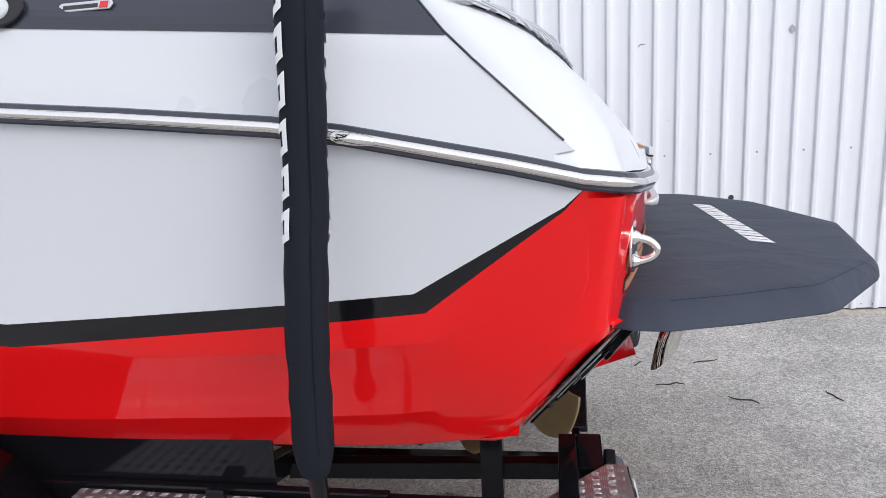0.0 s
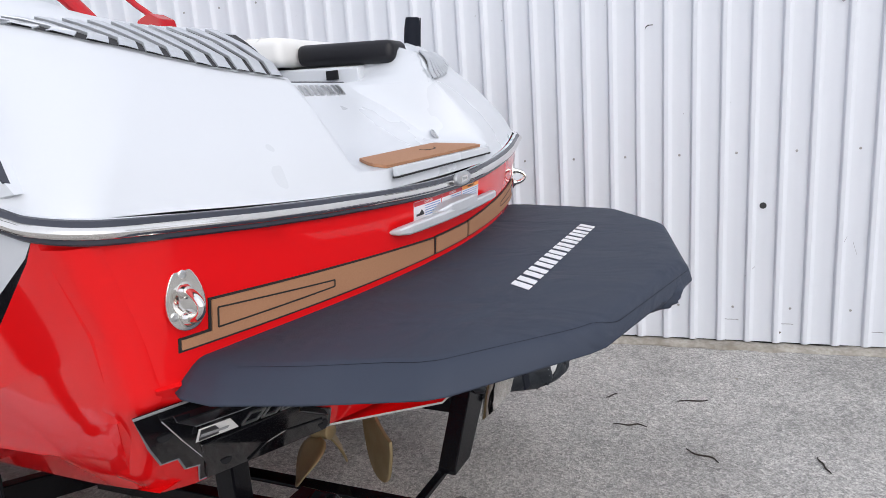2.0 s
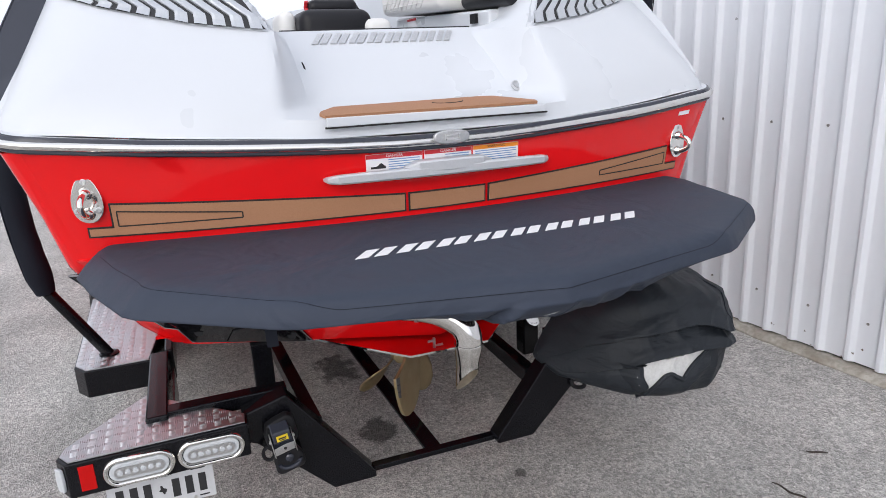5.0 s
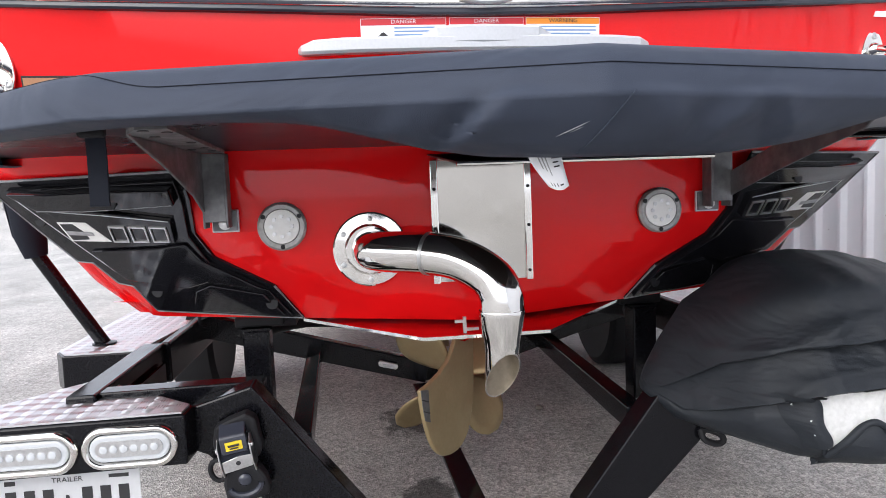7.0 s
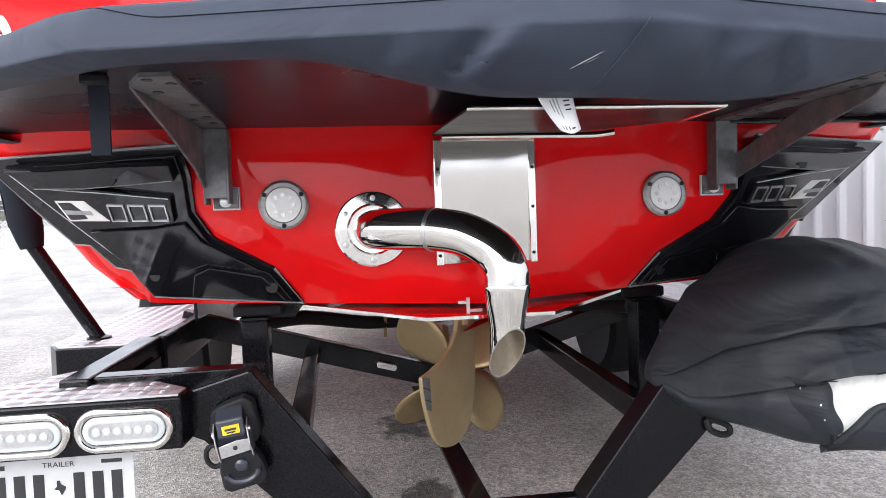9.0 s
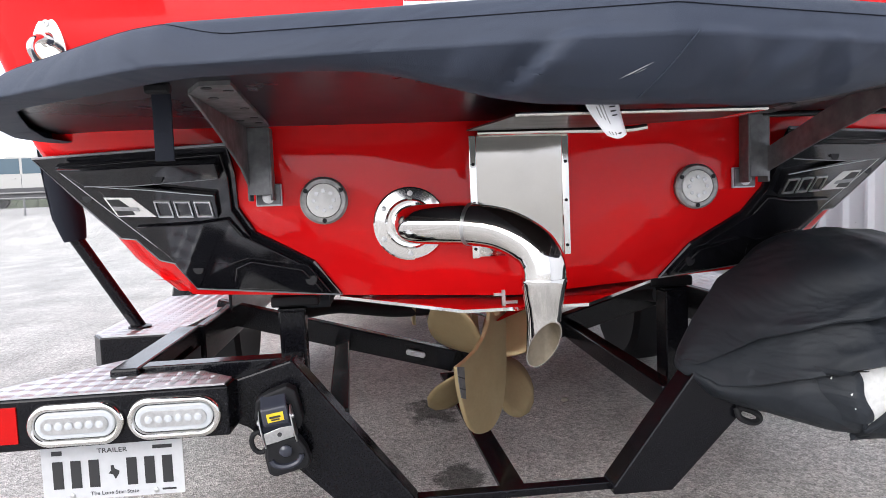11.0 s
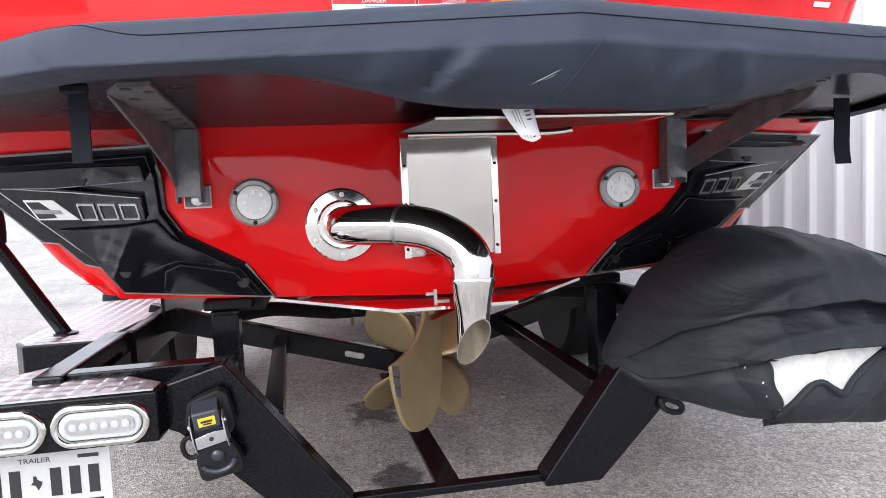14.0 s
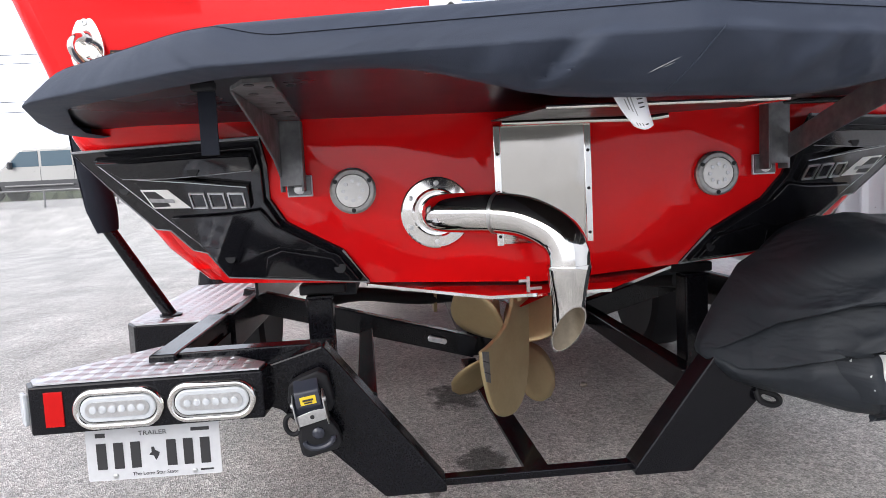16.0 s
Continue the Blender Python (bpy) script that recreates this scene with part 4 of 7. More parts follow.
def build_vent(side):
    """Chevron louvres let into the aft face of a deck flank."""
    top = lambda s: (0.487 + 0.515 * s, 1.788 + 0.014 * s)
    low = lambda s: (0.416 + 0.585 * s, interp(s, ((0, 1.668), (0.40, 1.697), (0.78, 1.751), (1, 1.800))))

    def at(s, v, lift):
        s = max(0.0, min(1.0, s))
        (ya, za), (yb, zb) = low(s), top(s)
        y, z = ya + (yb - ya) * v, za + (zb - za) * v
        return on_deck((0.7, side * y, z), (-1, 0, 0), lift)

    def sheet(s0, s1, v0, v1, lift):
        bm = mesh()
        skin(bm, [[at(s0 + (s1 - s0) * i / 24, v0 + (v1 - v0) * j / 6, lift) for i in range(25)] for j in range(7)])
        bmesh.ops.recalc_face_normals(bm, faces=bm.faces)
        return bm

    vent = part("deck_vent", sheet(0.0, 1.0, 0.0, 1.0, 0.003), SILVER, boat, "silver chevron louvre vent with black gaps")
    part("gap", sheet(0.035, 0.95, 0.05, 0.95, 0.0045), INK, vent, "black gap behind the louvres")
    n = 11
    for k in range(n):
        s0 = 0.02 + k / n * 0.94
        w = 0.058
        bm = mesh()
        rows = []
        for ds, v in ((0.095, 0.97), (0.055, 0.68), (0.005, 0.33), (0.016, 0.20), (0.032, 0.03)):
            hi, lo = (0.013, 0.010) if v > 0.3 else (0.010, 0.008)
            rows.append([at(s0 + ds, v, 0.004), at(s0 + ds, v, lo), at(s0 + ds + w * 0.72, v, hi), at(s0 + ds + w, v, hi * 0.9), at(s0 + ds + w, v, 0.004)])
        skin(bm, rows)
        bmesh.ops.recalc_face_normals(bm, faces=bm.faces)
        part("louvre", bm, SILVER, vent)


build_vent(-1)
build_vent(1)


def build_deck_stripes(side):
    def at(x, z, lift=0.0022):
        return on_deck((x, side * 2.2, z), (0, -side, 0), lift)

    # the band ends in a slant along the crest of the deck's side
    bm = mesh()
    rows = []
    for v in (0.0, 0.2, 0.4, 0.6, 0.8, 1.0):
        z = 1.716 + 0.082 * v
        end = crest_x(z) - 0.003
        row = []
        for i in range(31):
            x = end + (-4.0 - end) * (1 - i / 30) ** 2
            row.append(at(x, z + 0.078 * (end - x) * (1 - 0.25 * v)))
        rows.append(row)
    skin(bm, rows)
    bmesh.ops.recalc_face_normals(bm, faces=bm.faces)
    part("deck_stripe", bm, GREY, boat, "dark grey painted band along the deck")


build_deck_stripes(-1)
build_deck_stripes(1)


def build_side_fittings():
    bm = mesh()
    m = basis(on_deck((-1.345, -2.2, 1.825), (0, 1, 0), 0.0), (1, 0, 0.02), (0, 0.3, 1))
    oval = [(0.075 * math.cos(a), 0.042 * math.sin(a)) for a in (2 * math.pi * k / 32 for k in range(32))]
    prism(bm, oval, m, 0.008)
    lamp = part("docking_light", bm, BLACK_GLOSS, boat, "oval docking light in a black bezel", bevel=0.004)
    bm = mesh()
    lathe(bm, ((0.036, 0.008), (0.034, 0.012), (0.02, 0.018), (0.004, 0.020)), m @ Matrix.Diagonal((1.2, 0.8, 1, 1)), 24)
    auto(part("lens", bm, LENS, lamp))
    bm = mesh()
    m = basis(on_deck((-1.138, -2.2, 1.818), (0, 1, 0), 0.001), (1, 0, 0.01), (0, 0.3, 1))
    prism(bm, [(-0.062, -0.009), (0.055, -0.009), (0.062, 0.002), (0.058, 0.011), (-0.055, 0.011), (-0.064, 0.004)], m, 0.005)
    badge = part("model_badge", bm, STEEL, boat, "small silver and red badge", bevel=0.002)
    bm = mesh()
    prism(bm, [(-0.050, -0.004), (0.028, -0.004), (0.028, 0.004), (-0.050, 0.004)], m, 0.006)
    part("badge_bar", bm, INK, badge)
    bm = mesh()
    prism(bm, [(0.032, -0.006), (0.050, -0.006), (0.052, 0.007), (0.034, 0.007)], m, 0.006)
    part("badge_tab", bm, LABEL_RED, badge)
    for s in (-1, 1):
        bm = mesh()
        p = Vector((-0.600, s * (interp(-0.600, BEAM) + 0.0165), 1.531))
        tube(bm, [p + Vector((-0.03, 0, 0.004)), p + Vector((-0.015, s * 0.012, 0.002)), p + Vector((0.02, s * 0.010, -0.004)), p + Vector((0.05, 0, -0.010))], [0.010, 0.0125, 0.0125, 0.010], 10)
        auto(part("rail_joint", bm, CHROME, boat, "polished rail end cap"))
    for s in (-1, 1):
        bm = mesh()
        q = on_deck((-0.52, s * 0.86, 2.4), (0, 0, -1), 0.0)
        lathe(bm, ((0.020, 0), (0.018, 0.004), (0.007, 0.008), (0.006, 0.018), (0.024, 0.022), (0.024, 0.027), (0.004, 0.028)), Matrix.Translation(q), 16)
        auto(part("cleat", bm, STEEL, boat, "pop-up steel deck cleat"))


build_side_fittings()


# ---- boat: cockpit ----
def cushion(name, x0, x1, y0, y1, z0, z1, mat, label="", puff=0.02, parent=None):
    bm = mesh()
    box(bm, (x0 + x1) / 2, (y0 + y1) / 2, (z0 + z1) / 2, x1 - x0, y1 - y0, z1 - z0)
    ob = part(name, bm, mat, parent or boat, label, smooth=True)
    b = ob.modifiers.new("soft", "BEVEL")
    b.width, b.segments = puff, 4
    return ob


def build_cockpit():
    bm = mesh()
    for x, y, z, sx, sy, sz in ((-1.0, 0.73, 1.58, 1.12, 0.62, 0.34),):
        box(bm, x, y, z, sx, sy, sz)
    for v in bm.verts:
        if v.co.z > 1.6:
            v.co.z += 0.046 * max(0.0, (-0.44 - v.co.x) / 1.12)
    part("seat_base", bm, WHITE, boat, "white seat base", bevel=0.01)
    c = cushion("rear_cushion", -0.74, -0.300, 0.43, 0.575, 1.752, 1.838, VINYL_BLACK, "black vinyl rear lounge cushion", 0.03)
    q = cushion("lounge_cushion", -1.55, -0.745, 0.34, 1.0, 1.755, 1.868, VINYL_WHITE, "white quilted vinyl lounge cushion", 0.035)
    for i in range(9):
        bm = mesh()
        x = -1.48 + i * 0.065
        tube(bm, [(x, 0.339, 1.775), (x + 0.06, 0.338, 1.82), (x + 0.12, 0.352, 1.868), (x + 0.16, 0.5, 1.870)], 0.0022, 5)
        part("stitch", bm, VINYL_WHITE, q)
    for z in (1.79, 1.815, 1.84):
        bm = mesh()
        tube(bm, [(-1.49, 0.3385, z - 0.005), (-0.95, 0.3385, z + 0.004)], 0.0022, 5)
        part("stitch", bm, VINYL_WHITE, q)
    # the lounge rises gently towards the bow
    for ob in [c, q] + list(q.children):
        for v in ob.data.vertices:
            v.co.z += 0.052 * max(0.0, (-0.30 - v.co.x) / 1.25)
    bm = mesh()
    box(bm, -0.56, 0.412, 1.725, 0.05, 0.012, 0.035)
    part("latch", bm, BLACK_RUBBER, boat, "black seat latch")
    bm = mesh()
    box(bm, -1.30, 0.4175, 1.757, 0.13, 0.002, 0.045)
    st = part("seat_sticker", bm, LABEL_WHITE, boat, "small white and red sticker")
    bm = mesh()
    box(bm, -1.30, 0.4162, 1.773, 0.128, 0.002, 0.010)
    part("heading", bm, LABEL_RED, st)
    # helm seat and bolsters seen through the walkway
    s = cushion("helm_seat", -2.5, -2.1, 0.02, 0.46, 1.45, 1.90, VINYL_BLACK, "black and white helm seat with red piping", 0.07)
    cushion("headrest", -2.52, -2.36, 0.13, 0.44, 1.885, 1.975, VINYL_BLACK, "", 0.04, s)
    cushion("bolster", -2.25, -2.05, 0.40, 0.56, 1.5, 1.84, VINYL_WHITE, "white side bolster", 0.05, s)
    cushion("bolster", -2.55, -2.25, -0.08, 0.03, 1.5, 1.90, VINYL_WHITE, "white side bolster", 0.05, s)
    bm = mesh()
    tube(bm, [(-2.40, 0.125, 1.965), (-2.42, 0.120, 1.93), (-2.40, 0.13, 1.895)], 0.014, 8)
    part("piping", bm, LABEL_RED, s)
    cushion("port_cushion", -2.6, -0.75, -0.98, -0.56, 1.60, 1.80, VINYL_BLACK, "black side cushion", 0.05)
    cushion("port_backrest", -2.6, -1.0, -1.0, -0.72, 1.78, 1.90, VINYL_WHITE, "white padded coaming", 0.04)
    bm = mesh()
    tube(bm, [(-1.0, -0.86, 1.84), (-1.4, -0.88, 1.93), (-2.2, -0.94, 2.06), (-3.0, -0.98, 2.15)], 0.016, 8)
    part("windscreen_rail", bm, BLACK_PAINT, boat, "black windscreen frame tube")
    bm = mesh()
    tube(bm, [(-3.2, -0.9, 2.12), (-3.1, -0.4, 2.16), (-3.05, 0.1, 2.16), (-2.9, 0.55, 2.10), (-2.4, 0.90, 1.93), (-2.0, 0.98, 1.86)], 0.016, 8)
    tube(bm, [(-2.95, 0.5, 2.11), (-2.9, 0.62, 1.90)], 0.010, 6)
    part("windscreen_rail", bm, BLACK_PAINT, boat, "black windscreen frame tube")
    # tower foot and mirror
    bm = mesh()
    tube(bm, smooth_path([(-2.40, 1.06, 1.98), (-2.50, 1.05, 2.08), (-2.62, 1.04, 2.20), (-2.80, 1.02, 2.37), (-3.3, 0.92, 2.80)]), 0.046, 14)
    prism(bm, [(-0.42, 0.0), (-0.02, 0.0), (0.0, 0.12), (-0.13, 0.17), (-0.26, 0.175), (-0.36, 0.13)], basis((-2.18, 1.08, 1.98), (1, 0, 0), (0, 0, 1)), 0.07)
    prism(bm, [(-0.12, -0.14), (0.10, -0.14), (0.11, 0.02), (0.14, 0.06), (0.12, 0.15), (0.04, 0.19), (-0.05, 0.16), (-0.10, 0.05)], basis((-2.14, 1.09, 2.0), (1, 0, 0), (0, 0, 1)), 0.11)
    tube(bm, [(-2.12, 1.04, 2.17), (-2.24, 1.04, 2.25), (-2.55, 1.02, 2.50)], 0.018, 10)
    part("tower_foot", bm, TOWER_RED, boat, "glossy red wake tower foot and clamp", bevel=0.008)
    for x, z in ((-2.38, 2.07), (-2.12, 2.07)):
        bm = mesh()
        lathe(bm, ((0.026, 0), (0.026, 0.008), (0.012, 0.010)), basis((x, 0.982 if x > -2.2 else 1.012, z), (1, 0, 0), (0, 0, 1)), 14)
        part("clamp_bolt", bm, STEEL, boat, "bright clamp bolt")
    bm = mesh()
    tube(bm, [(-3.05, 0.08, 2.17), (-3.0, 0.08, 2.26)], 0.014, 8)
    box(bm, -3.02, 0.08, 2.18, 0.06, 0.16, 0.03)
    arm = part("mirror_arm", bm, BLACK_RUBBER, boat, "black mirror mount")
    bm = mesh()
    prism(bm, [(0.30 * math.copysign(abs(math.cos(a)) ** 0.6, math.cos(a)), 0.075 * math.copysign(abs(math.sin(a)) ** 0.6, math.sin(a))) for a in (2 * math.pi * k / 32 for k in range(32))], basis((-2.99, 0.06, 2.33), (0, 1, 0), (0, 0, 1)), 0.012)
    part("mirror_glass", bm, CHROME, arm, "wide rear-view mirror")


build_cockpit()


# ---- boat: lower stern ----
def panel_point(side, y, z, lift):
    n = Vector((1, 0.40 * side, -0.9)).normalized()
    return Vector((-0.03 - 0.40 * (y - 0.755) + 0.9 * (z - 1.0), side * y, z)) + n * lift


def panel_sheet(side, outline, lift, depth):
    bm = mesh()
    lo = [bm.verts.new(panel_point(side, y, z, lift)) for y, z in outline]
    hi = [bm.verts.new(panel_point(side, y, z, lift + depth)) for y, z in outline]
    bm.faces.new(hi)
    bm.faces.new(lo[::-1])
    for i in range(len(lo)):
        bm.faces.new((lo[i], lo[(i + 1) % len(lo)], hi[(i + 1) % len(lo)], hi[i]))
    bmesh.ops.recalc_face_normals(bm, faces=bm.faces)
    return bm


def build_surf_panel(side):
    """The black wake-shaping panel on one side of the lower transom: wing, raised body, fin, emblem tray."""
    outer = [(1.056, 1.040), (0.60, 1.043), (0.596, 0.985), (0.606, 0.913), (0.578, 0.856), (0.454, 0.784), (0.397, 0.697), (0.768, 0.713), (0.805, 0.784), (0.841, 0.793), (0.883, 0.848), (0.921, 0.852), (0.979, 0.928)]
    part("hull_edge", panel_sheet(side, [(0.880, 0.850), (0.885, 0.844), (0.845, 0.789), (0.808, 0.779), (0.772, 0.709), (0.74, 0.71), (0.76, 0.80)], -0.003, 0.003), RED, boat, "red edge of the hull behind the wake panel")
    base = part("surf_panel", panel_sheet(side, outer, 0.001, 0.006), BLACK_GLOSS, boat, "gloss black wake panel with a pale edge and block emblem")
    bm = mesh()
    ring = [panel_point(side, y, z, 0.006) for y, z in outer]
    tube(bm, ring[5:] + ring[:2], 0.0030, 6)
    part("edge_trim", bm, EDGE, base, "pale grey edge")
    body = [(1.004, 1.024), (0.612, 1.030), (0.608, 0.985), (0.617, 0.913), (0.588, 0.850), (0.464, 0.779), (0.416, 0.706), (0.758, 0.722), (0.796, 0.792), (0.827, 0.831)]
    part("panel_face", panel_sheet(side, body, 0.007, 0.009), BLACK_GLOSS, base, bevel=0.002)
    bm = mesh()
    tube(bm, [panel_point(side, y, z, 0.0155) for y, z in ((0.998, 1.018), (0.92, 0.932), (0.828, 0.834))], 0.0014, 6)
    part("crest", bm, HANDLE, base, "thin bright crest line")
    part("upper_fin", panel_sheet(side, [(0.985, 1.029), (0.886, 1.025), (0.750, 1.026), (0.617, 1.023), (0.615, 0.993), (0.818, 0.987), (0.930, 0.992)], 0.016, 0.020), BLACK_GLOSS, base, bevel=0.003)
    tray = part("emblem_tray", panel_sheet(side, [(0.935, 0.9915), (0.833, 0.984), (0.640, 0.956), (0.646, 0.906), (0.876, 0.916), (0.909, 0.975)], 0.016, 0.010), BLACK_GLOSS, base, "black emblem tray with a bright lip", bevel=0.002)
    bm = mesh()
    tube(bm, [panel_point(side, y, z, 0.026) for y, z in ((0.930, 0.988), (0.86, 0.980), (0.79, 0.973), (0.645, 0.955))], 0.0013, 6)
    part("lip", bm, HANDLE, tray)
    bm = mesh()
    tube(bm, [panel_point(side, y, z, 0.036) for y, z in ((0.930, 0.993), (0.82, 0.989), (0.70, 0.992), (0.618, 0.995))], 0.0012, 6)
    part("fin_edge", bm, EDGE, base)
    part("lower_shell", panel_sheet(side, [(0.86, 0.888), (0.70, 0.892), (0.628, 0.900), (0.604, 0.862), (0.47, 0.786), (0.60, 0.806), (0.655, 0.790), (0.80, 0.812), (0.835, 0.850)], 0.016, 0.007), BLACK_GLOSS, base, bevel=0.004)
    part("foot_shell", panel_sheet(side, [(0.64, 0.780), (0.60, 0.797), (0.478, 0.774), (0.434, 0.715), (0.66, 0.726)], 0.016, 0.005), BLACK_GLOSS, base, bevel=0.003)
    part("emblem_field", panel_sheet(side, [(0.904, 0.962), (0.836, 0.959), (0.793, 0.915), (0.888, 0.918)], 0.026, 0.0012), PLASTIC_WHITE, tray)
    part("emblem_mark", panel_sheet(side, [(0.898, 0.958), (0.868, 0.957), (0.850, 0.940), (0.842, 0.922), (0.884, 0.921)], 0.0272, 0.0010), INK, tray)
    part("emblem_bar", panel_sheet(side, [(0.890, 0.943), (0.828, 0.938), (0.826, 0.930), (0.888, 0.934)], 0.0282, 0.0008), SCUFF, tray)
    # three plain outlined blocks in place of a word
    for k in range(3):
        a, b, w = 0.786 - k * 0.047, 0.748 - k * 0.047, 0.0030
        t = -0.0020 * k
        for bar in (((a, 0.950 + t), (b, 0.948 + t), (b, 0.948 - w + t), (a, 0.950 - w + t)), ((a, 0.917 + t * 0.6), (b, 0.916 + t * 0.6), (b, 0.916 - w + t * 0.6), (a, 0.917 - w + t * 0.6)),
                    ((a, 0.947 + t), (a - w, 0.947 + t), (a - w, 0.917 + t), (a, 0.917 + t)), ((b + w, 0.945 + t), (b, 0.945 + t), (b, 0.915 + t), (b + w, 0.915 + t))):
            part("emblem_block", panel_sheet(side, bar, 0.026, 0.003), STEEL, tray)
    n = Vector((1, 0.40 * side, -0.9)).normalized()
    for y, z, lift in ((0.751, 1.005, 0.036), (0.741, 0.778, 0.016), (0.461, 0.751, 0.021), (0.962, 0.955, 0.007)):
        m = basis(panel_point(side, y, z, lift), n.cross(Vector((0, 0, 1))), (0, 0, 1))
        bm = mesh()
        lathe(bm, ((0.015, 0), (0.015, 0.003), (0.011, 0.005), (0.009, 0.002), (0.002, 0.002)), m, 18)
        cup = auto(part("bolt_cup", bm, BLACK_RUBBER, base), 30)
        bm = mesh()
        lathe(bm, ((0.0065, 0.001), (0.0065, 0.006), (0.004, 0.0085), (0.001, 0.009)), m, 12)
        auto(part("bolt", bm, STEEL, cup), 40)


build_surf_panel(-1)
build_surf_panel(1)


def build_stern_light(side):
    bm = mesh()
    m = basis((0.001, side * 0.418, 0.919), (0, 1, 0), (0, 0, 1))
    lathe(bm, ((0.051, 0), (0.051, 0.010), (0.046, 0.014), (0.038, 0.014), (0.036, 0.010), (0.002, 0.010)), m, 32)
    lamp = auto(part("stern_light", bm, ALU, boat, "round underwater light with a grey ring"), 30)
    bm = mesh()
    lathe(bm, ((0.0365, 0.009), (0.036, 0.014), (0.028, 0.016), (0.002, 0.017)), m, 24)
    auto(part("lens", bm, PLASTIC_WHITE, lamp), 40)
    for k in range(8):
        a = 2 * math.pi * k / 8
        bm = mesh()
        lathe(bm, ((0.0045, 0.016), (0.0045, 0.0185), (0.001, 0.0185)), m @ pose(0.021 * math.cos(a), 0.021 * math.sin(a), 0), 8)
        part("diode", bm, STEEL, lamp)
    for k in range(3):
        a = 2 * math.pi * k / 3 - math.pi / 2
        bm = mesh()
        lathe(bm, ((0.005, 0.012), (0.005, 0.0155), (0.001, 0.016)), m @ pose(0.043 * math.cos(a), 0.043 * math.sin(a), 0), 8)
        part("screw", bm, BLACK_RUBBER, lamp)


build_stern_light(-1)
build_stern_light(1)


def build_exhaust():
    m = basis((0.001, -0.235, 0.862), (0, 1, 0), (0, 0, 1))
    bm = mesh()
    lathe(bm, ((0.080, 0), (0.080, 0.005), (0.077, 0.008), (0.055, 0.010), (0.050, 0.016), (0.002, 0.014)), m, 40)
    fl = auto(part("exhaust_flange", bm, CHROME, boat, "polished round exhaust flange"), 30)
    for k in range(6):
        a = 2 * math.pi * k / 6 + 0.5
        bm = mesh()
        lathe(bm, ((0.006, 0.008), (0.006, 0.011), (0.001, 0.012)), m @ pose(0.066 * math.cos(a), 0.066 * math.sin(a), 0), 10)
        part("screw", bm, STEEL, fl)
    bm = mesh()
    path = smooth_path([(0.0, -0.235, 0.862), (0.060, -0.229, 0.862), (0.110, -0.186, 0.862), (0.155, -0.124, 0.860), (0.191, -0.068, 0.849), (0.223, -0.020, 0.819), (0.238, -0.002, 0.786), (0.241, -0.001, 0.750)], 7)
    tube(bm, path, 0.0415, 36)
    pipe = auto(part("exhaust_pipe", bm, CHROME, boat, "polished curved exhaust pipe"), 50)
    bm = mesh()
    tube(bm, [(0.1530, -0.1265, 0.8602), (0.1572, -0.1205, 0.8595)], 0.0428, 36)
    auto(part("weld_bead", bm, STEEL, pipe), 50)
    bm = mesh()
    seg = 36
    rings = []
    for cz, cx, cy, rx, ry, cut in ((0.757, 0.241, -0.001, 0.0428, 0.0428, 0), (0.7525, 0.241, -0.001, 0.0438, 0.0438, 0), (0.747, 0.241, -0.001, 0.0426, 0.0426, 0), (0.722, 0.236, -0.001, 0.0430, 0.0385, 0.002), (0.698, 0.229, 0.0, 0.0440, 0.0345, 0.008), (0.672, 0.222, 0.001, 0.0465, 0.0322, 0.018), (0.648, 0.217, 0.001, 0.0495, 0.0325, 0.036), (0.622, 0.213, 0.002, 0.0530, 0.0335, 0.056)):
        rings.append([(cx + rx * math.cos(a), cy + ry * math.sin(a), cz + cut * math.cos(a) + cut * 0.16 * math.sin(a)) for a in (2 * math.pi * k / seg for k in range(seg))])
    inner = [tuple(0.94 * (p[k] - c) + c for k, c in zip(range(3), (0.212, 0.002, 0.625))) for p in rings[-1]]
    deep = [(0.229 + 0.030 * math.cos(a), 0.0 + 0.026 * math.sin(a), 0.705) for a in (2 * math.pi * k / seg for k in range(seg))]
    skin(bm, rings + [inner, deep], closed=True, mats=lambda i, j: 1 if i >= len(rings) else 0)
    bmesh.ops.recalc_face_normals(bm, faces=bm.faces)
    auto(part("exhaust_tip", bm, (CHROME, REFLECTED_TAN), pipe, "tapered polished tip, cut at a slant"), 35)


build_exhaust()


